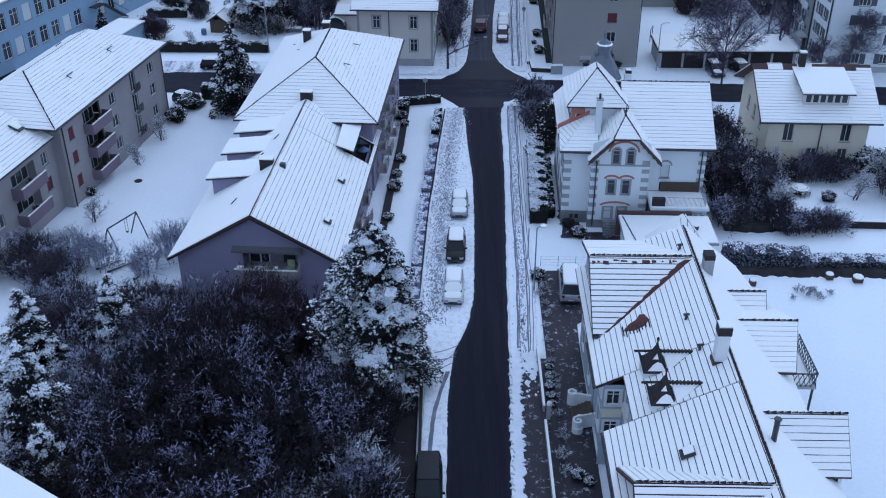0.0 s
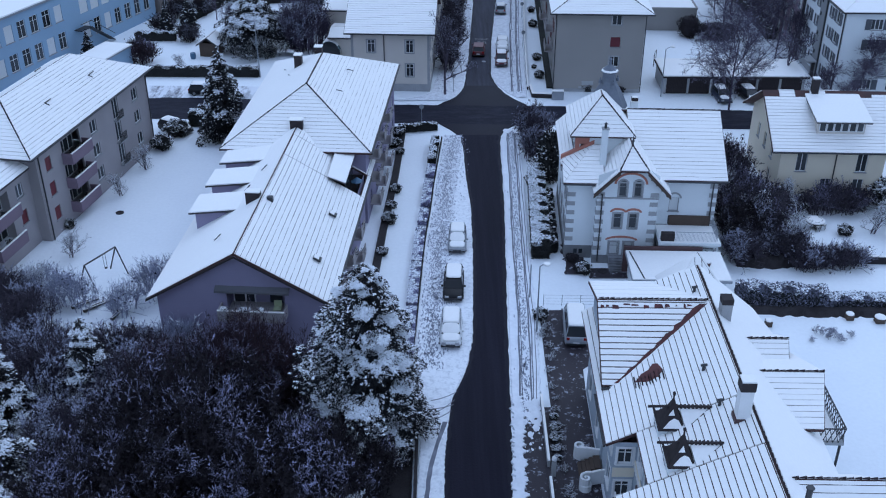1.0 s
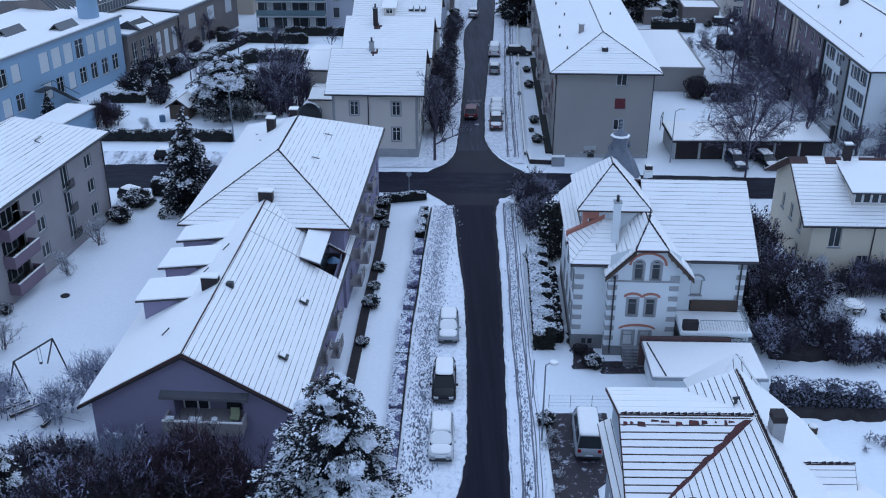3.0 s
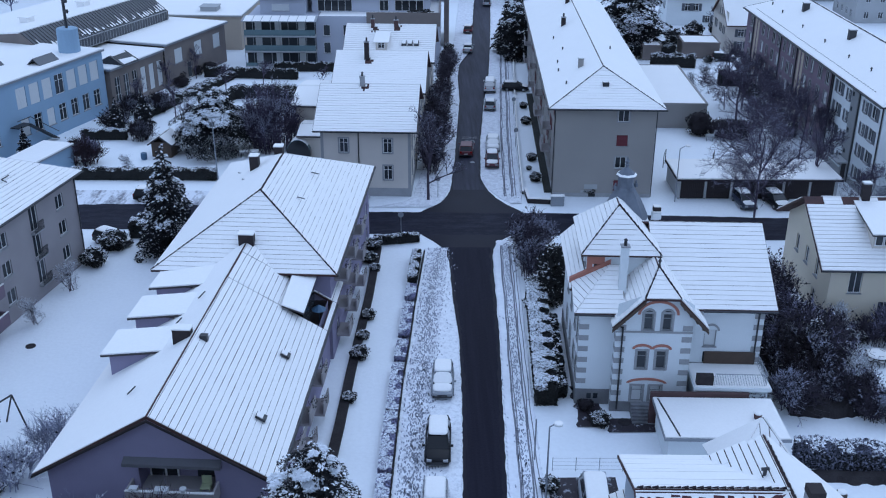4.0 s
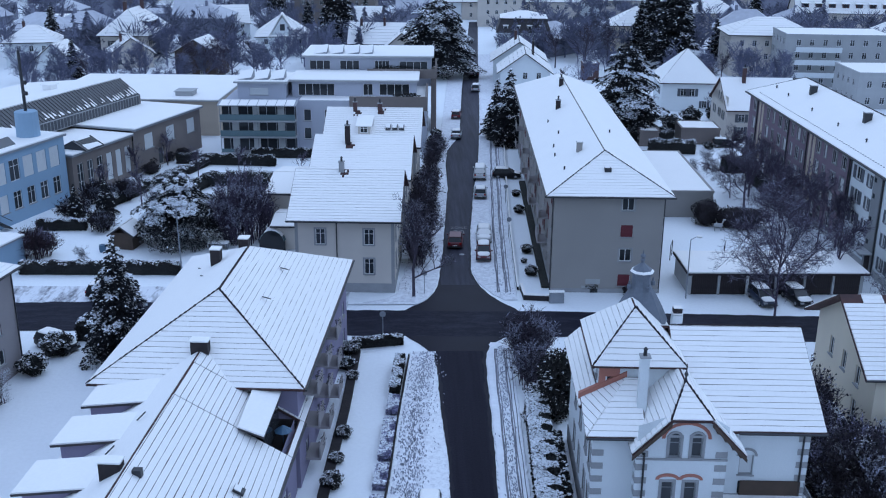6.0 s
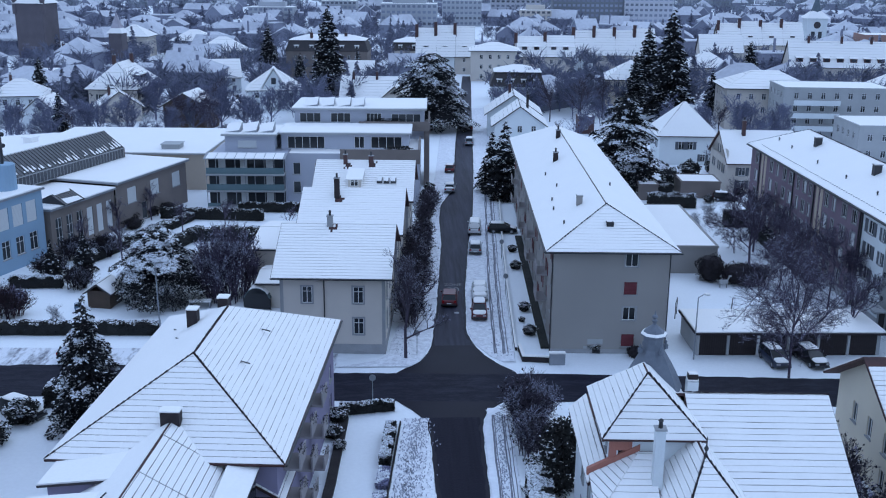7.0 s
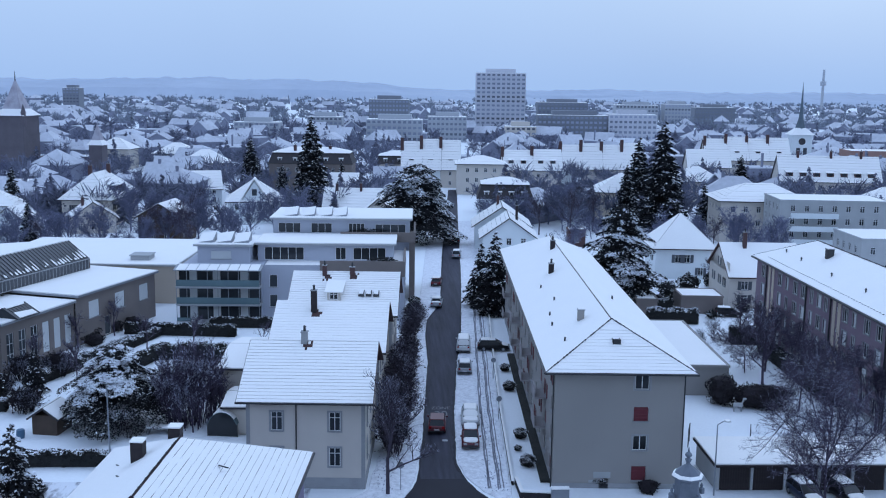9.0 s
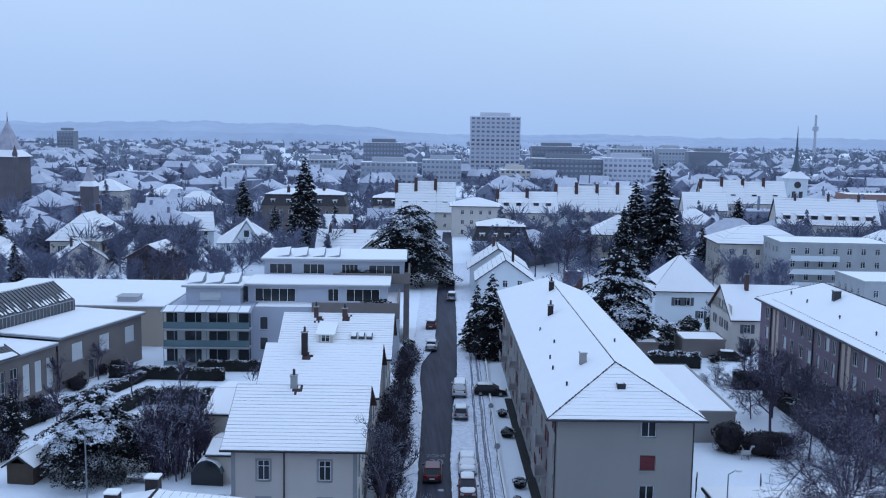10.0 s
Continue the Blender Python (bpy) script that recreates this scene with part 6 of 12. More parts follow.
# ---- workshops: blue block, brown halls with a glazed roof ----
def works():
    m = pose(-52.2, 148.0, 0, 0, 0, -19.0)
    b = thing("workshop_block", m, "pale blue workshop with rows of blinds and flat snowy roof", "factory")
    s = Shape()
    L = 19.5
    big = [(2.0 + 2.55 * i, 5.35, 1.85, 2.7, dict(closed=BLIND if i % 7 != 3 else None, bars=(1, 1), sill=False)) for i in range(7)]
    low = [(2.0 + 2.55 * i, 1.7, 1.5, 2.3, dict(bars=(1, 1), sill=True, closed=BLIND if i in (0, 2) else None)) for i in range(7)]
    facade(b, (0, 0), (0, L), 0, 9.0, big + low, WORKBLUE, s)
    wall_panel(s, (0, L), (-16, L), 0, 9.0)
    wall_panel(s, (-16, L), (-16, -26), 0, 9.0)
    facade(b, (0, -26), (0, 0), 0, 9.0, [(2.0 + 2.55 * i, z, 1.6, 2.3, dict(bars=(1, 1), closed=BLIND if (i * 3 + k) % 4 == 1 else None)) for i in range(9) for k, z in enumerate((1.7, 5.6))], WORKBLUE, s)
    wall_panel(s, (-16, -26), (0, -26), 0, 9.0)
    part("wall", s, WORKBLUE, b)
    part("roof_edge", Shape().box(-16.3, 0.3, -26.3, L + 0.3, 9.0, 9.25), ZINC, b)
    part("roof_snow", Shape().box(-16.2, 0.2, -26.2, L + 0.2, 9.254, 9.4), ROOF_SNOW, b, "even sheet of fresh snow")
    part("fire_stair", Shape().slab([(0.2, 1.5, 3.6), (1.3, 1.5, 3.6), (1.3, 6.5, 0.2), (0.2, 6.5, 0.2)], 0.15).box(0.1, 1.4, -1.0, 1.5, 3.5, 3.62).tube((1.35, 1.5, 4.5), (1.35, 6.5, 1.1), 0.05).tube((1.35, -1, 4.5), (1.35, 1.5, 4.5), 0.05), METAL, b, "steel outside stair")
    st = part("stack_base", Shape().lathe([(1.5, 9.3), (1.45, 12.6), (1.3, 12.7)], -3.05, 16.6, 16), WORKBLUE, b, "round zinc-clad stack with a slim mast")
    part("mast", Shape().tube((-3.05, 16.6, 12.6), (-3.05, 16.6, 20.5), 0.22, 0.18).tube((-2.85, 16.5, 15.0), (-2.45, 16.5, 15.0), 0.3).tube((-2.85, 16.5, 16.4), (-2.45, 16.5, 16.4), 0.3), METAL, st)
    for x, y in ((-3.6, 8.0), (-8.5, 3.0)):
        part("rooflight", Shape().slab([(x, y, 9.3), (x + 1.2, y, 10.3), (x + 1.2, y + 4, 10.3), (x, y + 4, 9.3)], 0.1).slab([(x + 1.2, y, 10.3), (x + 2.4, y, 9.3), (x + 2.4, y + 4, 9.3), (x + 1.2, y + 4, 10.3)], 0.1), ROOF_GLASS, b)
    # halls
    h = thing("workshop_hall", m @ pose(0.4, 20.2, 0), "brown workshop halls with tall windows and a glazed ridge roof", "factory")
    s = Shape()
    tall = [(1.6 + 2.2 * i, 0.8, 1.3, 3.9, dict(bars=(1, 2), sill=False, closed=BLIND if i > 2 else None)) for i in range(6)]
    facade(h, (0, 0), (0, 14.0), 0, 6.0, tall, HALLWALL, s)
    facade(h, (0.2, 14.0), (0.2, 33.0), 0, 6.6, [(4, 3.2, 2.3, 2.3, dict(bars=(1, 1), closed=BLIND)), (10, 3.2, 2.3, 2.3, dict(bars=(1, 1), closed=BLIND)), (16, 3.2, 2.3, 2.3, dict(bars=(1, 1), closed=BLIND)), (7, 0.1, 1.4, 2.6, dict(bars=(0, 0), sill=False))], HALLWALL, s)
    facade(h, (0.2, 33), (-32, 33), 0, 6.6, [], HALLWALL, s)
    wall_panel(s, (-32, 33), (-32, 0), 0, 6.0)
    wall_panel(s, (-32, 0), (0, 0), 0, 6.0)
    part("wall", s, HALLWALL, h)
    part("flat_roof", Shape().box(-32, 0.5, -0.4, 13.9, 6.0, 6.25).box(-32, 0.7, 14.0, 33.4, 6.6, 6.85), ZINC, h)
    part("roof_snow", Shape().box(-32, 0.45, -0.35, 13.85, 6.254, 6.4).box(-32, 0.65, 14.1, 33.35, 6.854, 7.0), ROOF_SNOW, h, "even sheet of fresh snow")
    lant = part("rooflight", Shape().slab([(-3.6, 2, 6.4), (-1.2, 2, 7.6), (-1.2, 6, 7.6), (-3.6, 6, 6.4)], 0.1).slab([(-1.2, 2, 7.6), (1.0, 2, 6.4), (1.0, 6, 6.4), (-1.2, 6, 7.6)][:], 0.1), ROOF_GLASS, h, "glazed ridge rooflight")
    for k in range(8):
        y = 2.0 + k * 0.565
        part("glazing_bar", Shape().slab([(-3.6, y, 6.46), (-1.2, y, 7.66), (-1.2, y + 0.07, 7.66), (-3.6, y + 0.07, 6.46)], 0.05).slab([(-1.2, y, 7.66), (1.0, y, 6.46), (1.0, y + 0.07, 6.46), (-1.2, y + 0.07, 7.66)], 0.05), METAL, lant)
    part("end_pane", Shape().face((-3.5, 2.05, 6.4), (0.9, 2.05, 6.4), (-1.2, 2.05, 7.5)), METAL, lant)
    part("snow_cover", Shape().slab([(-0.1, 2.6, 7.06), (0.9, 2.5, 6.53), (0.9, 5.7, 6.53), (0.2, 5.6, 6.9)], 0.05).slab([(-1.2, 2.4, 7.68), (-0.9, 2.4, 7.52), (-0.9, 5.6, 7.52), (-1.2, 5.8, 7.68)], 0.04), ROOF_SNOW, lant)
    # the long glazed slope of the rear hall
    gl = part("glazed_roof", Shape().slab([(-9.6, -2, 8.5), (-9.6, 31, 8.5), (-13.0, 31, 11.0), (-13.0, -2, 11.0)], 0.15), ROOF_GLASS, h, "long dark roof slope with scraps of snow")
    br, sc, scr = Shape(), Shape(), random.Random(8)
    for k in range(45):
        y = -1.9 + k * 0.745
        br.slab([(-9.58, y, 8.6), (-9.58, y + 0.08, 8.6), (-13.0, y + 0.08, 11.1), (-13.0, y, 11.1)], 0.06)
        if scr.random() < 0.8:
            u, v, dy = scr.uniform(0.0, 0.1), scr.uniform(0.12, 0.5), scr.uniform(0.2, 0.6)
            at = lambda q, yy: (-9.6 - 3.4 * q, yy, 8.68 + 2.5 * q)
            sc.slab([at(u, y + 0.1), at(u, y + 0.1 + dy), at(v * 0.6, y + 0.15 + dy * 0.8), at(v, y + 0.1 + dy * 0.5), at(v * 0.5, y + 0.1)], 0.05)
    part("glazing_grid", br, METAL, gl)
    tagged(part("snow_cover", sc, ROOF_SNOW, gl), kind="stuff")
    cl = part("clerestory", Shape().box(-9.75, -9.6, -2, 31, 6.9, 8.5), ROOF_GLASS, h, "band of upright clerestory glazing")
    cm = Shape().box(-9.6, -9.52, -2, 31, 6.9, 7.0).box(-9.6, -9.5, -2, 31, 8.4, 8.52)
    for k in range(45):
        cm.box(-9.6, -9.54, -2 + k * 0.745, -1.92 + k * 0.745, 7.0, 8.4)
    part("mullion_frame", cm, STONE, cl)
    part("end_wall", Shape().box(-13.2, -9.6, 30.9, 31.2, 6.9, 8.5), HALLWALL, h)
    part("gable_wall", Shape().slab([(-9.5, -2.02, 6.4), (-9.5, -2.02, 8.5), (-13, -2.02, 11.0), (-32, -2.02, 9.0), (-32, -2.02, 6.4)][::-1], 0.1).slab([(-9.5, 31.02, 6.6), (-9.5, 31.02, 8.5), (-13, 31.02, 11.0), (-32, 31.02, 9.0), (-32, 31.02, 6.6)], 0.1), HALLWALL, h)
    part("rear_roof_snow", Shape().slab([(-13.0, -2.3, 11.15), (-13.0, 31.3, 11.15), (-32, 31.3, 9.15), (-32, -2.3, 9.15)], 0.2), ROOF_SNOW, h)
    for y in (6, 20):
        part("roof_vent", Shape().box(-19.5, -18, y, y + 1.6, 10.4, 11.3).box(-19.7, -17.8, y - 0.2, y + 1.8, 11.3, 11.42), ROOF_SNOW, h)
    w = thing("warehouse", pose(-64, 208.5, 0, 0, 0, -3.0), "pale flat-roofed warehouse with strip windows under snow", "factory")
    s = Shape()
    facade(w, (0, 0), (31, 0), 0, 6.0, [(24.0, 3.4, 4.0, 0.8, dict(bars=(3, 0), sill=False)), (24.0, 1.0, 4.0, 0.8, dict(bars=(3, 0), sill=False)), (14.0, 2.4, 3.5, 2.4, dict(bars=(3, 0), sill=False))], SAND, s)
    wall_panel(s, (31, 0), (31, 26), 0, 6.0)
    part("wall", s, SAND, w)
    part("flat_roof", Shape().box(-0.3, 31.3, -0.3, 26, 6.0, 6.2), CONCRETE, w)
    part("roof_snow", Shape().box(-0.25, 31.25, -0.25, 26, 6.204, 6.35), ROOF_SNOW, w, "even sheet of fresh snow")
    part("roof_vent", Shape().box(23.0, 26.0, 3.0, 6.0, 6.35, 7.1).box(22.8, 26.2, 2.8, 6.2, 7.1, 7.2), CONCRETE, w)


works()


def quoins(parent, x, y, z0, z1, mat, sx, sy, step=0.46):
    """Corner stones in long and short courses; sx, sy: the ways the walls run off from the corner."""
    n = int((z1 - z0) / step)
    for kind in (0, 1):
        a, b = (0.66, 0.66) if kind else (0.30, 0.30)
        me = Shape().box(min(0, sx * a) - 0.03, max(0, sx * a) + 0.03, min(0, sy * b) - 0.03, max(0, sy * b) + 0.03, 0.02, step - 0.02).mesh("quoin", mat if kind else WHITE)
        for i in range(kind, n, 2):
            q = new("quoin", me)
            q.parent = parent
            q.matrix_basis = pose(x, y, z0 + i * step)


def arch_band(parent, p0, along, cx, cz, rx, rz, width, a0, a1, mat, depth=0.06, name="arch", n=12):
    """A curved band of stone on a wall that faces -y: centre (cx, cz), radii, from angle a0 to a1 in degrees."""
    s = Shape()
    for i in range(n + 1):
        t = radians(a0 + (a1 - a0) * i / n)
        s.v += [(cx + math.cos(t) * (rx + o), p0 + y, cz + math.sin(t) * (rz + o)) for o, y in ((0, 0), (width, 0), (width, depth), (0, depth))]
        if i:
            k = 4 * i
            s.f += [(k - 4 + j, k - 4 + (j + 1) % 4, k + (j + 1) % 4, k + j) for j in range(4)]
    s.f += [(3, 2, 1, 0), tuple(4 * n + j for j in range(4))]
    return part(name, s, mat, parent)


# ---- white villa with a corner tower ----
def villa():
    h = thing("villa", pose(11.7, 87.9, 0, 0, 0, -3.0), "white historic villa with quoins, salmon arches, a tower and snowy roofs", "house")
    s = Shape()
    sur = dict(surround=STONE, bars=(0, 1), frame_mat=PAINT_GREY)
    base = 1.3
    # west wing, bay, east wing, rear
    facade(h, (0, 0), (2.55, 0), 0, 8.0, [], WHITE, s)
    wall_panel(s, (2.55, 0), (2.55, -0.95), 0, 8.0)
    bay = [(2.0, 3.7, 0.72, 1.5, sur), (3.4, 3.7, 0.72, 1.5, sur), (2.25, 6.92, 0.66, 1.35, sur), (3.6, 6.92, 0.66, 1.35, sur),
           (1.85, 0.9, 0.8, 1.35, dict(surround=STONE, bars=(0, 1), frame_mat=PAINT_GREY, pane_mat=BLIND)), (3.2, 0.9, 0.8, 1.35, dict(surround=STONE, bars=(0, 1), frame_mat=PAINT_GREY, pane_mat=BLIND))]
    facade(h, (2.55, -0.95), (8.0, -0.95), 0, 9.0, bay, WHITE, s)
    s.face((2.55, -0.95, 9.0), (8.0, -0.95, 9.0), (6.9, -0.95, 9.7), (4.3, -0.95, 9.7))
    wall_panel(s, (8.0, -0.95), (8.0, 1.2), 0, 8.0)
    facade(h, (8.0, 1.2), (13.7, 1.2), 0, 8.1, [(1.9, 4.5, 0.9, 1.4, dict(bars=(0, 0), pane_mat=BLIND, frame_mat=STONE)), (3.2, 3.1, 3.4, 0.95, dict(bars=(3, 0), sill=False, frame_mat=TIMBER))], WHITE, s)
    facade(h, (13.7, 1.2), (13.7, 13.2), 0, 8.1, grid([3, 6, 9], [1.8, 5.0], 1.0, 1.7, sur), WHITE, s, top=[(6.0, 12.0)])
    facade(h, (13.7, 13.2), (0, 13.2), 0, 8.1, [], WHITE, s)
    facade(h, (0, 13.2), (0, 0), 0, 8.1, grid([4.0, 7.0, 10.2, 12.2], [1.8, 5.0], 0.95, 1.7, sur), WHITE, s)
    part("wall", s, WHITE, h)
    pl = Shape().box(-0.06, 2.52, -0.06, 0.2, 0, base).box(2.49, 8.06, -1.01, -0.75, 0, 0.85).box(-0.06, 0.2, 0, 13.2, 0, base)
    part("plinth", pl, PLINTH, h, "dark weathered stone plinth")
    for x in (1.0, 1.5):
        part("cellar_window", Shape().box(x - 0.17, x + 0.17, -0.075, -0.063, 0.5, 0.95), GLASS, h)
    for x, y, sx, sy in ((0, 0, 1, 1), (2.55, -0.95, 1, 1), (8.0, -0.95, -1, 1), (13.7, 1.2, -1, 1)):
        quoins(h, x, y, base if x < 1 else 0.9, 7.4, STONE, sx, sy)
    for x, w, z in ((4.55, 0.55, 5.36), (5.95, 0.55, 5.36)):
        arch_band(h, -1.0, 1, x, z, w, 0.22, 0.2, 0, 180, SALMON)
    arch_band(h, -1.0, 1, 5.08, 2.45, 1.3, 0.28, 0.2, 5, 175, SALMON)
    arch_band(h, -1.0, 1, 5.48, 8.2, 1.3, 0.95, 0.2, 0, 180, SALMON)
    for x in (4.8, 6.15):
        arch_band(h, -1.01, 1, x, 8.2, 0.36, 0.36, 0.14, 0, 180, STONE)
        part("arched_pane", Shape().prism([(0.34 * math.cos(radians(q)), 0.34 * math.sin(radians(q))) for q in range(0, 181, 20)], 0, 0.02).move(Matrix.Translation((x, -0.955, 8.26)) @ Matrix.Rotation(radians(90), 4, "X")), GLASS, h)
    arch_band(h, 1.14, 1, 9.9, 5.85, 0.5, 0.42, 0.16, 0, 180, STONE)
    part("string_course", Shape().box(2.5, 8.05, -1.04, -0.95, 6.72, 6.84), STONE, h)
    part("string_course", Shape().box(8.5, 13.7, 1.12, 1.2, 3.0, 3.12), STONE, h)
    # roofs
    roof(h, [([(-0.5, -0.45, 7.85), (3.2, -0.45, 7.85), (3.2, 3.4, 10.1), (2.4, 3.4, 10.1)], "across"),
             ([(-0.5, -0.45, 7.85), (2.4, 3.4, 10.1), (-0.5, 3.4, 8.55)], "across"),
             ([(-0.55, 14, 7.85), (-0.55, 3.5, 7.85), (0.68, 3.5, 9.0), (0.68, 14, 9.0)], "across")], TILE_RED, "across", 0.42, 0.038, 0.07, seed=41)
    roof(h, [([(5.6, 7.5, 11.0), (2.15, 7.5, 7.35), (2.15, -1.55, 7.35), (4.35, -1.55, 9.68), (5.6, 1.1, 11.0)], "across"),
             ([(5.6, 1.1, 11.0), (6.85, -1.55, 9.68), (9.05, -1.55, 7.35), (9.05, 7.5, 7.35), (5.6, 7.5, 11.0)], "across"),
             ([(4.35, -1.55, 9.68), (6.85, -1.55, 9.68), (5.6, 1.1, 11.0)], "across")], TILE_RED, "up", 0.42, 0.04, seed=42)
    roof(h, [[(5.6, 0.35, 7.95), (14.4, 0.35, 7.95), (14.4, 7.2, 12.1), (5.6, 7.2, 12.1)], [(14.4, 14.05, 7.95), (2, 14.05, 7.95), (2, 7.2, 12.1), (14.4, 7.2, 12.1)]], TILE_RED, "across", 0.42, 0.045, 0.07, seed=43)
    ridge_tiles(h, [(4.3, -1.55, 9.68), (5.6, 1.1, 11.0)], 0.4)
    ridge_tiles(h, [(6.9, -1.55, 9.68), (5.6, 1.1, 11.0)], 0.4)
    ridge_tiles(h, [(5.6, 7.2, 12.1), (14.4, 7.2, 12.1)], 0.5)
    for sx in (-1, 1):
        part("barge_board", Shape().slab([(5.6 + sx * 1.2, -1.58, 9.6), (5.6 + sx * 3.45, -1.58, 7.25), (5.6 + sx * 3.45, -1.58, 7.0), (5.6 + sx * 1.2, -1.58, 9.35)][::sx], 0.08), SHED_WOOD, h)
        for k in range(4):
            x = 5.6 + sx * (1.6 + 0.5 * k)
            part("bracket", Shape().box(x - 0.06, x + 0.06, -1.5, -0.95, 9.25 - (0.4 + 0.5 * k) * 1.06, 9.4 - (0.4 + 0.5 * k) * 1.06), SHED_WOOD, h)
    part("gutter", Shape().tube((9.0, 0.28, 7.9), (14.4, 0.28, 7.9), 0.09).tube((-0.5, -0.52, 7.8), (2.4, -0.52, 7.8), 0.08), METAL, h)
    part("downpipe", Shape().tube((3.0, -1.05, 7.2), (3.0, -1.05, 0.2), 0.06).tube((2.3, -0.6, 7.4), (3.0, -1.05, 7.1), 0.06), METAL, h)
    part("downpipe", Shape().tube((13.3, 1.1, 0.2), (13.3, 1.1, 7.9), 0.06), METAL, h)
    fin = part("finial", Shape().lathe([(0.12, 11.0), (0.05, 11.3), (0.14, 11.5), (0.04, 11.7), (0.03, 12.2)], 5.6, 1.1, 8), METAL, h)
    # tower
    s = Shape()
    x0, x1, y0, y1, z0, z1 = 0.7, 5.5, 3.5, 9.8, 7.5, 11.2
    facade(h, (x0, y0), (x1, y0), z0, z1, [(0.7, 9.5, 0.5, 1.3, dict(bars=(0, 1), frame_mat=TIMBER, pane_mat=GLASS))], WHITE, s)
    wall_panel(s, (x1, y0), (x1, y1), z0, z1)
    wall_panel(s, (x1, y1), (x0, y1), z0, z1)
    facade(h, (x0, y1), (x0, y0), z0, z1, grid([1.6, 3.2, 4.8], [9.4], 0.8, 1.4, dict(frame_mat=TIMBER, bars=(0, 1))), WHITE, s)
    part("tower_wall", s, WHITE, h)
    part("corner_post", Shape().box(x0 - 0.05, x0 + 0.35, y0 - 0.05, y0 + 0.3, 9.0, z1).box(x0 + 0.35, x0 + 1.25, y0 - 0.04, y0 + 0.1, 10.1, z1 - 0.3), SALMON, h)
    part("sloping_verge", Shape().slab([(-0.6, 3.40, 8.5), (2.4, 3.40, 10.1), (2.4, 3.40, 10.5), (-0.6, 3.40, 8.9)], 0.3), SALMON, h)
    e = 0.6
    A, B = (3.1, 5.9, 13.9), (3.1, 7.6, 13.9)
    roof(h, [([(x0 - e, y0 - e, 11.0), (x1 + e, y0 - e, 11.0), A], "across"), ([(x1 + e, y0 - e, 11.0), (x1 + e, y1 + e, 11.0), B, A], "across"),
             ([(x1 + e, y1 + e, 11.0), (x0 - e, y1 + e, 11.0), B], "across"), ([(x0 - e, y1 + e, 11.0), (x0 - e, y0 - e, 11.0), A, B], "across")], TILE_RED, "across", 0.42, 0.036, 0.07, seed=44)
    for c in ((x0 - e, y0 - e, 11.0), (x1 + e, y0 - e, 11.0)):
        ridge_tiles(h, [c, A], 0.42)
    cu = part("cupola", Shape().lathe([(3.2, 9.6), (2.5, 11.2), (1.85, 12.4), (1.35, 13.2), (1.08, 13.7), (1.0, 14.4), (1.02, 14.9), (1.12, 15.05), (1.32, 15.12), (1.32, 15.26), (1.1, 15.5), (0.72, 15.85), (0.38, 16.1), (0.2, 16.25), (0.16, 16.4)], 4.6, 9.2, 8), COPPER, h, "ornate grey metal cupola with snow on its ledges", smooth=False)
    part("finial", Shape().lathe([(0.16, 16.4), (0.3, 16.65), (0.12, 16.8), (0.3, 17.0), (0.26, 17.15), (0.1, 17.3), (0.02, 17.7)], 4.6, 9.2, 8), COPPER, cu)
    part("snow", Shape().lathe([(1.33, 15.27), (1.3, 15.36), (1.14, 15.52), (0.9, 15.48)], 4.6, 9.2, 8), ROOF_SNOW, cu)
    for k in range(4):
        a = k * math.pi / 2 + 0.4
        part("volute", Shape().lathe([(0.05, 13.4), (0.26, 13.5), (0.26, 13.9), (0.1, 14.0), (0.14, 14.2), (0.02, 14.4)], 4.6 + 1.5 * math.cos(a), 9.2 + 1.5 * math.sin(a), 8), COPPER, cu)
    cu.matrix_basis = pose(1.10, 3.5, 5.73) @ Matrix.Diagonal((0.62, 0.62, 0.62, 1))
    chimney(h, 3.1, 1.6, 8.0, 12.4, 0.55, 0.55, WHITE)
    rear = chimney(h, 6.6, 9.4, 10.3, 12.0, 0.7, 0.6, WHITE, False, False)
    part("flue_top", Shape().box(6.3, 6.9, 9.15, 9.65, 12.17, 12.5), TIMBER, rear, "dark chimney top")
    part("snow_cap", Shape().box(6.32, 6.88, 9.17, 9.63, 12.504, 12.58), ROOF_SNOW, rear)
    # terrace with railing, plants and the low flat roof below it
    t = part("terrace", Shape().box(8.3, 13.9, -2.3, 1.2, 2.75, 3.0), WHITE, h, "terrace with a thin metal railing and snow")
    part("snow", Shape().box(8.4, 13.8, -2.2, 1.1, 3.004, 3.08), ROOF_SNOW, t)
    part("terrace_wall", Shape().box(8.6, 13.7, -2.05, 1.2, 0, 2.75), WHITE, t)
    rl = Shape().tube((9.8, -2.0, 4.0), (13.6, -2.0, 4.0), 0.03).tube((13.6, -2.0, 4.0), (13.6, 1.1, 4.0), 0.03)
    for k in range(32):
        rl.box(9.8 + k * 0.12, 9.82 + k * 0.12, -2.01, -1.99, 3.08, 4.0)
    for k in range(24):
        rl.box(13.59, 13.61, -1.9 + k * 0.125, -1.88 + k * 0.125, 3.08, 4.0)
    part("railing", rl, ZINC, t)
    part("planter", Shape().box(8.5, 9.7, -2.1, -1.6, 3.08, 3.85), TIMBER, t)
    part("wooden_wall", Shape().box(9.6, 13.4, 1.05, 1.16, 3.1, 4.1), SHED_WOOD, t)
    vine = Shape()
    rng = random.Random(5)
    for k in range(60):
        x, z = rng.uniform(8.6, 13.6), 2.2 + rng.gauss(0, 0.25)
        vine.tube((x, -2.12, z), (x + rng.uniform(-0.5, 0.5), -2.2, z + rng.uniform(-0.3, 0.2)), 0.035, 0.02, 3)
    part("bare_vine", vine, TWIG, t)
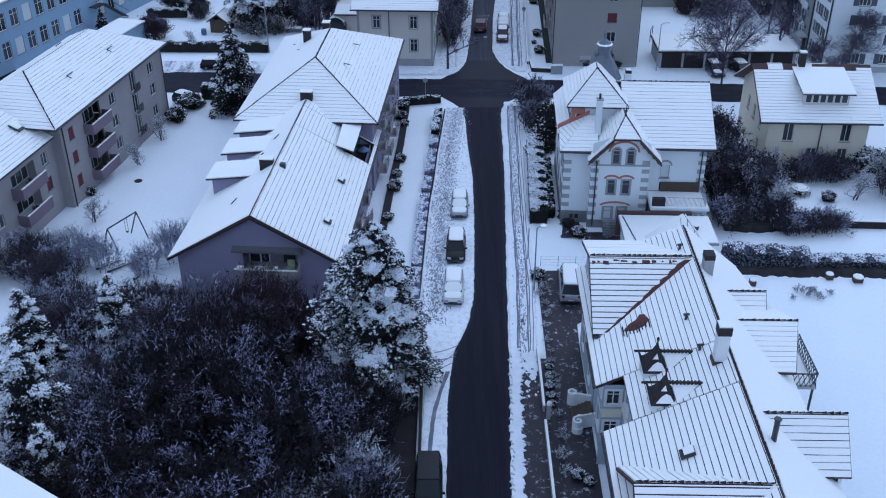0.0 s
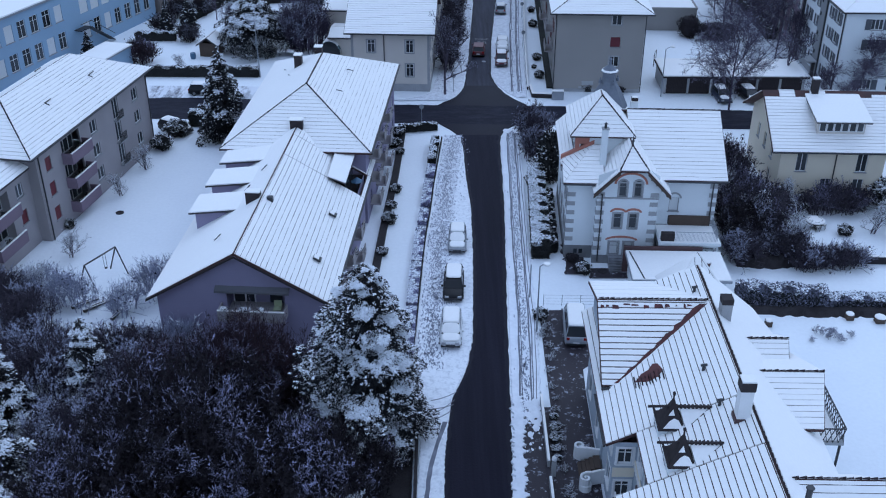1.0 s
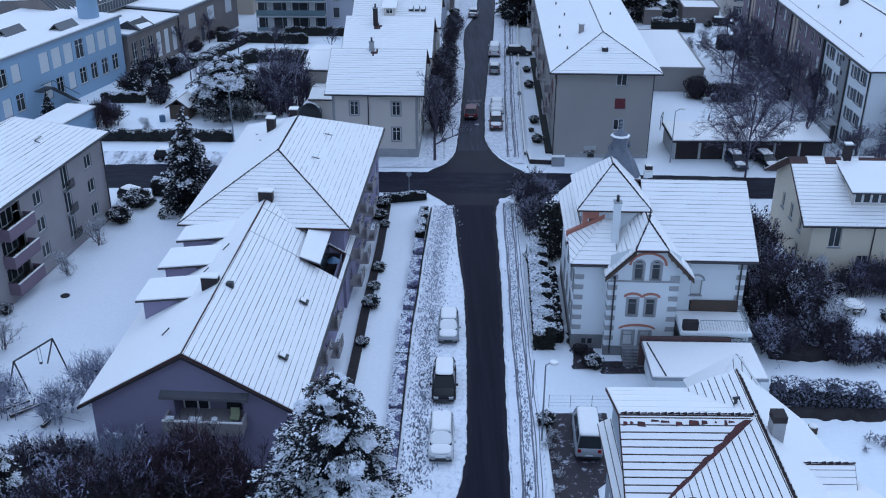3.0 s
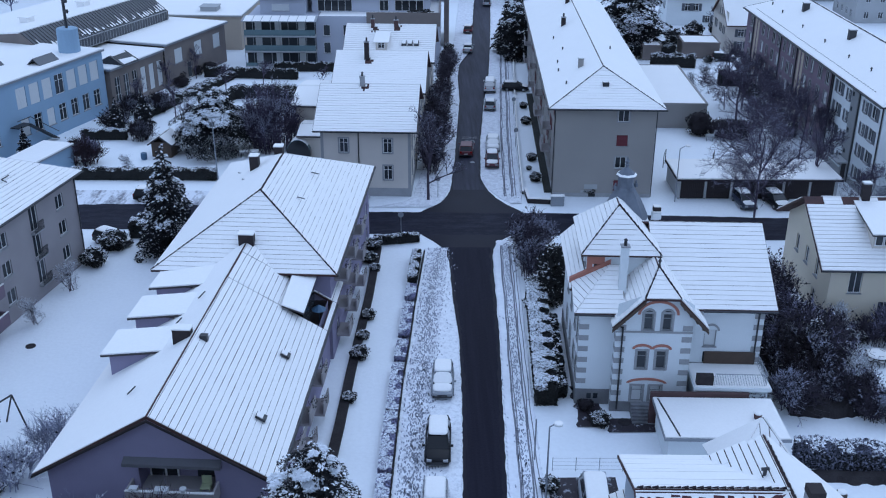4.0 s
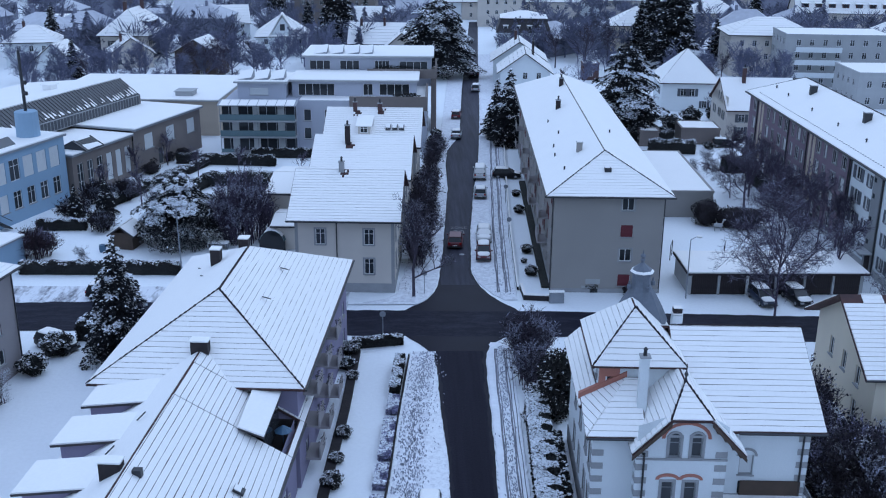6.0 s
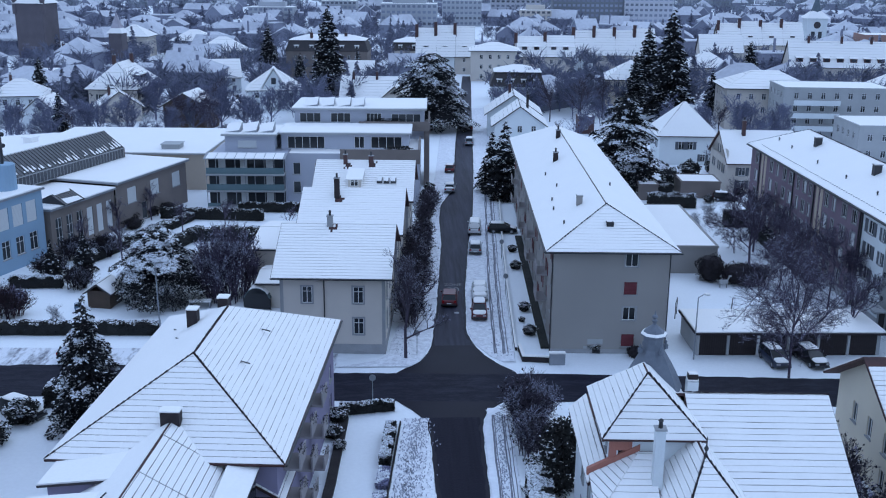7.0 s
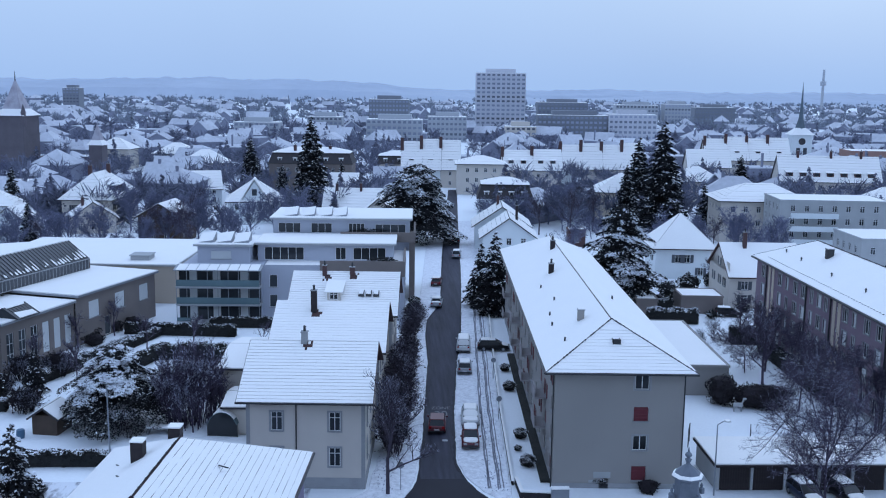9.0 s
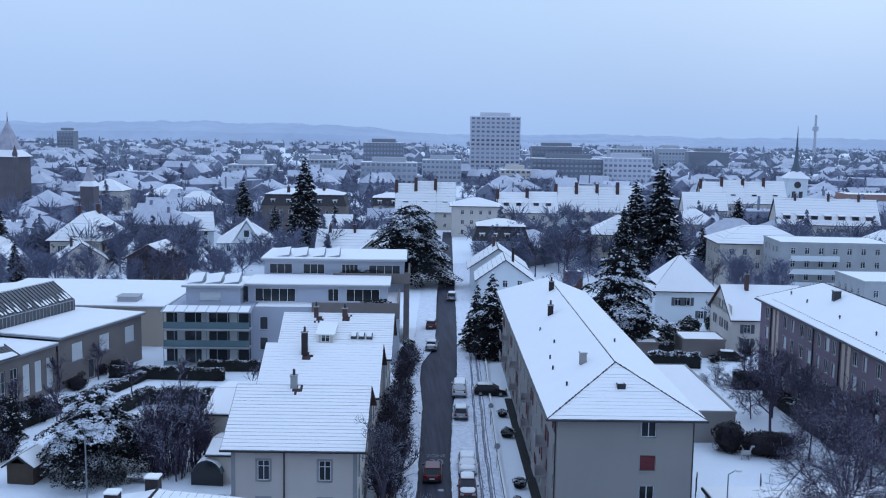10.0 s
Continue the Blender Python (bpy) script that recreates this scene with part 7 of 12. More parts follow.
    for k in range(6):
        part("step", Shape().box(4.0, 6.4, -1.3 - 0.24 * (6 - k), -1.0, 0.15 * k + (0.003 if k else 0), 0.15 * (k + 1)), PAVING, h)
    part("handrail", Shape().tube((6.5, -2.7, 0.9), (6.5, -1.0, 1.8), 0.04).tube((6.5, -2.7, 0), (6.5, -2.7, 0.9), 0.03), METAL, h)
    g = thing("flat_garage", pose(16.6, 79.7, 0, 0, 0, -2.0), "low flat-roofed garage with snow and a dark brick rim", "garage")
    part("wall", Shape().box(0.35, 8.2, 0.35, 4.9, 0, 2.15), WHITE, g)
    part("roof", Shape().box(0, 8.6, 0, 5.2, 2.15, 2.36), ZINC, g)
    part("snow", Shape().box(0.06, 8.55, 0.08, 5.1, 2.364, 2.46), ROOF_SNOW, g)
    part("brick_rim", Shape().box(-0.1, 7.0, 5.2, 5.45, 0, 2.75), BRICK, g, "dark brick parapet")
    part("roof_joint", Shape().slab([(1.0, 0.15, 2.48), (1.12, 0.15, 2.48), (0.42, 4.9, 2.48), (0.3, 4.9, 2.48)], 0.03), METAL, g)
    pot = part("roof_pot", Shape().lathe([(0.24, 2.46), (0.3, 2.85), (0.24, 2.87)], 6.9, 2.5, 12), BRICK, g, "round red pot with a snow cap")
    part("snow_cap", Shape().lathe([(0.29, 2.872), (0.22, 2.96), (0.04, 3.0)], 6.9, 2.5, 12), ROOF_SNOW, pot)
    return h


villa()


# ---- pale yellow house with a wide dormer ----
def yellow_house():
    h = thing("house", pose(34.9, 99.7, 0, 0, 0, -2.5), "pale yellow house with a wide glazed dormer and snowy roof", "house")
    w, d, ev, tp = 10.6, 12.6, 6.2, 9.7
    s = Shape()
    tall = dict(bars=(1, 0), frame_mat=PAINT_WHITE)
    facade(h, (0, 0), (w, 0), 0, ev, [(2.2, 3.4, 1.1, 2.1, tall), (8.3, 3.4, 1.1, 2.1, tall), (8.3, 0.6, 1.1, 2.0, tall), (5.0, 0.6, 1.1, 2.0, tall)], YELLOW, s)
    facade(h, (w, 0), (w, d), 0, ev, [], YELLOW, s, top=[(d / 2, tp)])
    facade(h, (w, d), (0, d), 0, ev, [], YELLOW, s)
    facade(h, (0, d), (0, 0), 0, ev, [(3.5, 3.4, 0.9, 1.6, tall), (6.3, 3.4, 0.9, 1.6, tall), (9.2, 3.4, 0.9, 1.6, tall), (9.2, 0.6, 0.9, 1.6, tall)], YELLOW, s, top=[(d / 2, tp)])
    part("wall", s, YELLOW, h)
    roof(h, gable_faces(0, w, 0, d, ev, tp + 0.15, "x", 0.75, 1.1), TILE_RED, "across", 0.42, 0.05, seed=51, piece=1.6, bare=lambda p: p.z > 9.35 and noise.noise((p.x, p.y, 2)) > -0.1)
    part("gutter", Shape().tube((-1.1, -0.83, ev - 0.4), (w + 1.1, -0.83, ev - 0.4), 0.09), METAL, h)
    part("downpipe", Shape().tube((5.6, -0.08, 0), (5.6, -0.08, ev - 0.3), 0.06), METAL, h)
    dm = part("dormer", Shape().box(3.6, 8.4, 1.3, 6.0, 6.6, 8.5), CREAM, h, "wide dormer with a band of windows")
    for k in range(6):
        window(dm, (3.6, 1.3), (8.4, 1.3), 0.15 + k * 0.76, 0.85 + k * 0.76, 7.3, 8.4, sill=False, bars=(0, 0), depth=-0.02)
    part("dormer_roof", Shape().slab([(3.2, 0.6, 8.55), (8.8, 0.6, 8.55), (8.8, 6.0, 9.55), (3.2, 6.0, 9.55)], 0.14), TILE_DARK, dm)
    part("snow", Shape().slab([(3.2, 0.6, 8.66), (8.8, 0.6, 8.66), (8.8, 6.0, 9.66), (3.2, 6.0, 9.66)], 0.105), ROOF_SNOW, dm)
    chimney(h, 4.2, 6.1, 8.8, 11.2, 0.7, 0.6, TIMBER, True, False)
    return h


yellow_house()


# ---- the near house with many gables ----
def gabled_house():
    h = thing("house", pose(10.55, 40.0, 0, 0, 0, -1.4), "pale blue historic house with many gables and snowy red-tiled roofs", "house")
    s = Shape()
    sur = dict(surround=PAINT_WHITE, bars=(1, 1))
    facade(h, (0, 27.4), (0, 18.6), 0, 7.6, grid([2.2, 6.4], [1.2, 4.4], 1.1, 1.7, sur), PALEBLUE, s, top=[(4.4, 10.9)])
    facade(h, (0.1, 18.6), (0.1, 13.0), 0, 6.9, grid([2.8], [1.2, 4.2], 1.3, 1.8, sur), PALEBLUE, s)
    facade(h, (1.2, 13.0), (1.2, 7.9), 0, 7.85, [(1.3, 5.95, 1.4, 1.4, dict(bars=(2, 1), surround=PAINT_WHITE)), (3.7, 5.95, 1.4, 1.4, dict(bars=(2, 1), surround=PAINT_WHITE)), (2.5, 2.9, 2.4, 1.8, dict(bars=(3, 1), surround=PAINT_WHITE))], PALEBLUE, s)
    facade(h, (-0.2, 13.0), (1.2, 13.0), 0, 7.0, [(0.7, 5.3, 0.9, 1.2, dict(bars=(1, 1), surround=PAINT_WHITE)), (0.7, 2.6, 0.9, 1.3, dict(bars=(1, 1), surround=PAINT_WHITE))], PALEBLUE, s)
    facade(h, (0.1, 7.9), (0.1, -3.0), 0, 6.9, grid([3, 7], [1.2, 4.2], 1.2, 1.8, sur), PALEBLUE, s)
    wall_panel(s, (1.2, 7.9), (0.1, 7.9), 0, 7.3)
    wall_panel(s, (0, 18.6), (0.1, 18.6), 0, 7.6)
    facade(h, (11.9, -3), (11.9, 24.3), 0, 7.4, [], PALEBLUE, s)
    wall_panel(s, (11.9, 24.3), (10.8, 26.4), 0, 7.4)
    wall_panel(s, (10.8, 26.4), (8.0, 27.4), 0, 7.6)
    wall_panel(s, (8.0, 27.4), (0, 27.4), 0, 7.6)
    s.face((0, 23.0, 10.7), (0, 27.4, 7.6), (0, 27.4, 9.3)).face((0, 27.4, 7.6), (8.0, 27.4, 7.6), (8.0, 27.4, 9.3), (0, 27.4, 9.3))
    wall_panel(s, (0.1, -3.0), (11.9, -3.0), 0, 7.0)
    part("wall", s, PALEBLUE, h)
    part("string_course", Shape().box(-0.2, 1.15, 12.93, 12.99, 4.3, 5.0).box(1.1, 1.19, 7.9, 13.0, 5.1, 5.6), YELLOW, h, "patterned pale yellow band")
    for k in range(14):
        for a, b in ((0, 1), (1, 0)):
            part("lattice", Shape().tube((1.08, 12.8 - 0.34 * k, 5.14 + 0.42 * a), (1.08, 12.46 - 0.34 * k, 5.14 + 0.42 * b), 0.03, 0.03, 4), PAINT_WHITE, h)
    arch = Shape()
    for k in range(11):
        a0, a1 = radians(20 + 12.7 * k), radians(20 + 12.7 * (k + 1) - 1.5)
        arch.slab([(1.13, 10.5 - r * math.cos(q), 3.85 + 0.75 * r * math.sin(q)) for r, q in ((1.42, a0), (1.42, a1), (1.72, a1), (1.72, a0))][::-1], 0.12)
    tagged(part("arch", arch, BRICK, h, "red brick arch over the window"), kind="stuff")
    part("balcony", Shape().box(0.0, 1.4, 8.2, 12.7, 2.3, 2.5).box(0.0, 0.1, 8.2, 12.7, 2.5, 3.3), PAINT_WHITE, h)

    # main west and east slopes
    roof(h, [[(7.2, 27.8, 11.0), (-0.8, 27.8, 6.87), (-0.8, 12.9, 6.87), (7.2, 12.9, 11.0)]], TILE_RED, "across", 0.42, 0.055, 0.07, seed=61, piece=0.6, label="red-tiled slope with snow slid off in places")
    roof(h, [[(7.2, 12.9, 11.0), (0.95, 12.9, 7.78), (0.95, 8.4, 7.78), (7.2, 8.4, 11.0)], [(7.2, 8.4, 11.0), (-0.8, 8.4, 6.87), (-0.8, -3.6, 6.87), (7.2, -3.6, 11.0)]], TILE_RED, "across", 0.42, 0.06, 0.07, seed=62, piece=0.6)
    roof(h, [([(12.35, -3.6, 7.2), (12.35, 24.5, 7.2), (11.3, 26.7, 7.96), (7.2, 27.8, 11.0), (7.2, -3.6, 11.0)], "")], TILE_RED, "", seed=63)
    # north-west cross gable
    roof(h, [([(-0.5, 18.0, 7.45), (7.4, 18.0, 7.45), (7.4, 23.0, 10.98), (-0.5, 23.0, 10.98)], "across")], TILE_RED, "across", 0.42, 0.085, 0.07, seed=64, piece=0.3)
    roof(h, [([(7.4, 28.3, 9.2), (-0.4, 28.3, 9.2), (-0.5, 23.0, 10.98), (7.4, 23.0, 10.98)], "across")], TILE_RED, "across", 0.42, 0.02, 0.06, seed=65)
    # southern cross gable
    roof(h, [([(-0.5, -5.3, 7.4), (7.2, -5.3, 7.4), (7.2, -0.3, 10.95), (-0.5, -0.3, 10.95)], "across"), ([(7.2, 4.7, 7.4), (-0.5, 4.7, 7.4), (-0.5, -0.3, 10.95), (7.2, -0.3, 10.95)], "up")], TILE_RED, "across", 0.42, 0.08, seed=66)
    ridge_tiles(h, [(7.2, -0.3, 11.0), (7.2, 27.0, 11.0)], 0.45)
    ridge_tiles(h, [(-0.4, 23.0, 11.0), (7.0, 23.0, 11.0)], 0.36)
    # bare tiles where the snow has slid: the valley, the course under the cross ridge, and round the roof window
    rng = random.Random(77)

    def on_cross(x, y, up=0.13):
        return (x, y, 7.45 + 0.706 * (y - 18.0) + up)

    def on_west(x, y, up=0.13):
        return (x, y, 6.87 + 0.516 * (x + 0.8) + up)

    va = Shape()
    ends = [(0.45 + 0.35 * k, 18.1 + 0.256 * k) for k in range(19)]
    wide = [max(0.07, 0.04 + 0.022 * k + rng.uniform(-0.12, 0.14)) for k in range(19)]
    for (a, b), (c, d), w0, w1 in zip(ends[:-1], ends[1:], wide[:-1], wide[1:]):
        va.slab([on_cross(a, b), on_cross(c, d), on_cross(c - w1, d), on_cross(a - w0, b)], 0.05)
        va.slab([on_west(a, b), on_west(a + 0.1 + 0.1 * w0, b), on_west(c + 0.1 + 0.1 * w1, d), on_west(c, d)], 0.05)
    tagged(part("valley", va, BARE_TILE, h, "bare tiled valley between the roof slopes"), kind="stuff")
    bt = Shape()
    x = -0.3
    while x < 5.6:
        w = rng.uniform(0.12, 0.6)
        y = 22.62 + rng.uniform(-0.06, 0.06)
        d = rng.uniform(0.07, 0.22)
        bt.slab([on_cross(x, y - d), on_cross(x + w, y - d * rng.uniform(0.5, 1.2)), on_cross(x + w - 0.04, y), on_cross(x + 0.03, y + 0.03)], 0.05)
        x += w + rng.uniform(0.03, 0.4)
    tagged(part("bare_tile", bt, BARE_TILE, h, "bare tiles in a broken row under the ridge"), kind="stuff")
    fr = Shape()
    for k in range(9):
        fx = 1.45 + 0.21 * k + rng.uniform(-0.05, 0.05)
        fy = 17.0 + 0.35 * rng.random()
        fr.slab([on_west(fx, fy - rng.uniform(0.1, 0.5)), on_west(fx + 0.07, fy - rng.uniform(0.1, 0.5)), on_west(fx + 0.09, fy + 0.7), on_west(fx, fy + 0.75)], 0.05)
    tagged(part("bare_tile", fr, RIDGE, h, "ragged dark courses where the snow has slid"), kind="stuff")
    part("bare_patch", Shape().slab([on_west(1.55, 17.5), on_west(2.2, 17.1), on_west(2.9, 17.2), on_west(3.25, 17.75), on_west(3.05, 18.5), on_west(2.75, 18.65), on_west(2.45, 18.2), on_west(2.0, 18.05)], 0.05), BARE_TILE, h, "bare brown tiles where the snow has slid")
    ridge_tiles(h, [(-0.4, -0.3, 10.97), (7.0, -0.3, 10.97)], 0.36)
    # tower-like north roof tip
    roof(h, [([(5.0, 26.0, 9.0), (9.4, 26.0, 9.0), (7.3, 28.5, 11.6)], "up"), ([(9.4, 26, 9.0), (9.4, 31, 8.0), (7.3, 28.5, 11.6)], ""), ([(5.0, 31, 8.0), (5.0, 26, 9.0), (7.3, 28.5, 11.6)], "")], TILE_RED, "up", 0.5, 0.06, seed=67)
    # eastern gables
    for ry, half, zt, zb, sx, tipx, foot, seed in ((16.9, 4.1, 9.6, 8.3, 9.0, 13.2, 12.2, 71), (6.2, 2.9, 10.4, 8.1, 7.9, 13.0, 12.75, 72), (20.6, 1.5, 9.55, 8.85, 9.1, 12.0, 11.75, 73)):
        roof(h, [([(sx, ry - half, zb), (foot, ry - half, zb), (tipx, ry, zt), (sx, ry, zt)], "across"), ([(foot, ry + half, zb), (sx, ry + half, zb), (sx, ry, zt), (tipx, ry, zt)], "")], TILE_RED, "across", 0.42, 0.045, 0.06, seed=seed, name="gable_roof")
        part("gable_wall", Shape().slab([(foot - 0.4, ry - half + 0.3, 5.0), (foot - 0.4, ry + half - 0.3, 5.0), (foot - 0.4, ry + half - 0.3, zb), (foot - 0.4, ry, zt - 0.2), (foot - 0.4, ry - half + 0.3, zb)], 0.2), WHITE, h)
        part("side_wall", Shape().box(10.0, foot - 0.4, ry - half + 0.35, ry - half + 0.5, 5.0, zb - 0.1), TIMBER, h)
        ridge_tiles(h, [(sx + 0.1, ry, zt + 0.02), (tipx, ry, zt + 0.02)], 0.4)
    # two ornate timber dormers on the west slope: a steep dark cap in front, a small snowy ridge roof behind
    for y in (12.7, 9.45):
        d = part("dormer", Shape().box(2.05, 3.7, y - 0.8, y + 0.8, 7.9, 9.0), WHITE, h, "steep timber dormer with a dark ornate cap")
        window(d, (2.05, y + 0.8), (2.05, y - 0.8), 0.35, 1.25, 8.25, 8.95, sill=False, depth=-0.02)
        cap, rows = Shape(), []
        for x0, x1, hw, z in ((2.0, 3.75, 0.98, 8.95), (2.25, 3.5, 0.70, 9.2), (2.6, 3.2, 0.32, 9.85), (2.85, 2.97, 0.05, 10.6)):
            rows.append(len(cap.v))
            cap.v += [(x0, y - hw, z), (x1, y - hw, z), (x1, y + hw, z), (x0, y + hw, z)]
        for a, b in zip(rows[:-1], rows[1:]):
            cap.f += [(a + q, a + (q + 1) % 4, b + (q + 1) % 4, b + q) for q in range(4)]
        cap.f.append(tuple(rows[0] + q for q in (3, 2, 1, 0)))
        cap.tube((2.9, y, 10.6), (2.9, y, 11.15), 0.06, 0.03, 6).box(2.82, 2.98, y - 0.08, y + 0.08, 10.92, 11.06)
        cap.tube((1.45, y, 10.02), (2.7, y, 10.06), 0.09, 0.09, 5).tube((1.75, y, 10.0), (2.1, y - 0.8, 9.0), 0.06, 0.06, 5).tube((1.75, y, 10.0), (2.1, y + 0.8, 9.0), 0.06, 0.06, 5)
        part("dormer_roof", cap, TIMBER, d, "dark steep cap with a finial and carved barge boards")
        st = Shape()
        st.slab([(2.3, y - 0.90, 9.10), (3.45, y - 0.90, 9.10), (3.2, y - 0.62, 9.50), (2.95, y - 0.56, 9.58), (2.7, y - 0.64, 9.46)], 0.1)
        st.slab([(2.62, y - 0.47, 9.72), (2.98, y - 0.47, 9.72), (2.9, y - 0.30, 10.05)], 0.08)
        part("snow_patch", st, ROOF_SNOW, d)
        sn = Shape()
        for sy in (-1, 1):
            q = [(3.3, y, 10.0), (3.62, y + sy * 1.0, 9.12), (5.2, y, 10.0)]
            q = q if normal_of(q).z > 0 else q[::-1]
            sn.slab(q, 0.1)
        part("snow_lid", sn, ROOF_SNOW, d)
        rd = Shape().tube((2.95, y, 10.06), (5.2, y, 10.06), 0.09, 0.08, 6)
        for q in range(9):
            rd.box(3.1 + 0.23 * q, 3.22 + 0.23 * q, y - 0.13, y + 0.1, 9.98, 10.16)
        rd.tube((5.2, y, 10.06), (3.62, y - 1.02, 9.2), 0.035, 0.035, 4)
        part("ridge", rd, TIMBER, d)
    c = part("chimney", Shape().box(6.1, 6.85, 10.7, 11.4, 10.2, 12.7), PAINT_WHITE, h, "white chimney with a red tiled foot and black top")
    part("foot", Shape().box(6.0, 6.95, 10.6, 11.5, 10.2, 10.75), BRICK, c)
    part("cap", Shape().box(6.05, 6.9, 10.65, 11.45, 12.7, 13.3), TIMBER, c)
    part("snow_cap", Shape().box(6.08, 6.87, 10.68, 11.42, 13.304, 13.4), ROOF_SNOW, c)
    c = part("chimney", Shape().box(7.5, 8.2, 21.3, 22.1, 10.0, 12.0), STONE, h)
    part("cap", Shape().box(7.48, 8.22, 21.28, 22.12, 11.7, 12.1), TIMBER, c)
    part("flue", Shape().tube((8.0, 3.7, 10.0), (8.0, 3.7, 12.0), 0.16).tube((8.0, 3.7, 12.0), (8.0, 3.7, 12.12), 0.22), METAL, h)
    for x, y in ((3.4, 4.0), (5.4, 16.2), (5.6, 12.6), (6.4, 24.6)):
        z = 7.0 + (x + 0.55) * 4 / 7.75 + 0.1
        if y < 5:
            roof_hatch(h, slope_pose(x, y, z + 0.05, -90, 27), 0.7, 0.9)
        else:
            part("vent_pipe", Shape().tube((x, y, z - 0.1), (x, y, z + 0.35), 0.1).tube((x - 0.2, y, z + 0.35), (x + 0.2, y, z + 0.4), 0.09), METAL, h)
    for x0, y0, z0, x1, y1, z1 in ((-0.87, -3.6, 6.78, -0.87, 8.4, 6.78), (-0.87, 12.9, 6.78, -0.87, 18, 6.78), (-0.5, 17.9, 7.35, 1.2, 17.9, 7.35)):
        part("gutter", Shape().tube((x0, y0, z0), (x1, y1, z1), 0.09), METAL, h)
    # east balcony
    b = part("balcony", Shape().box(11.9, 14.9, 15.6, 20.4, 4.8, 5.0), CONCRETE, h, "balcony with a dark iron lattice railing")
    rl = Shape().tube((14.85, 15.65, 6.1), (14.85, 20.4, 6.1), 0.05).tube((12.1, 15.65, 6.1), (14.85, 15.65, 6.1), 0.05)
    for k in range(8):
        x = 12.1 + k * 0.344
        rl.tube((x, 15.65, 5.0), (x + 0.344, 15.65, 6.1), 0.03, None, 4).tube((x + 0.344, 15.65, 5.0), (x, 15.65, 6.1), 0.03, None, 4)
    for k in range(13):
        y = 15.65 + k * 0.365
        rl.tube((14.85, y, 5.0), (14.85, y + 0.365, 6.1), 0.03, None, 4).tube((14.85, y + 0.365, 5.0), (14.85, y, 6.1), 0.03, None, 4)
    for y in (15.8, 20.2):
        part("post", Shape().tube((14.75, y, 0.0), (14.75, y, 4.8), 0.09), METAL, b)
    part("snow_sheet", Shape().box(12.3, 14.7, 15.8, 20.3, 5.0, 5.07), ROOF_SNOW, b)
    part("railing", rl, METAL, b)
    return h


gabled_house()


nr = thing("house", pose(-27.6, 45.5, 0, 0, 0, -33), "pale house with a flat snowy roof at the thicket's edge", "house")
part("wall", Shape().box(-10, 7.0, -12, -0.3, 0, 7.6), CREAM, nr)
part("roof", Shape().box(-10.4, 7.4, -12.4, 0.1, 7.6, 7.85), ZINC, nr)
part("snow", Shape().box(-10.35, 7.35, -12.35, 0.05, 7.854, 8.0), ROOF_SNOW, nr)


# ---- cars ----
def wheel(parent, x, y, r=0.32):
    w = part("wheel", Shape().tube((x - 0.1, y, r), (x + 0.1, y, r), r, r, 14), TYRE, parent)
    part("rim", Shape().tube((x - 0.105, y, r), (x + 0.105, y, r), r * 0.62, r * 0.62, 10), ALLOY, w)


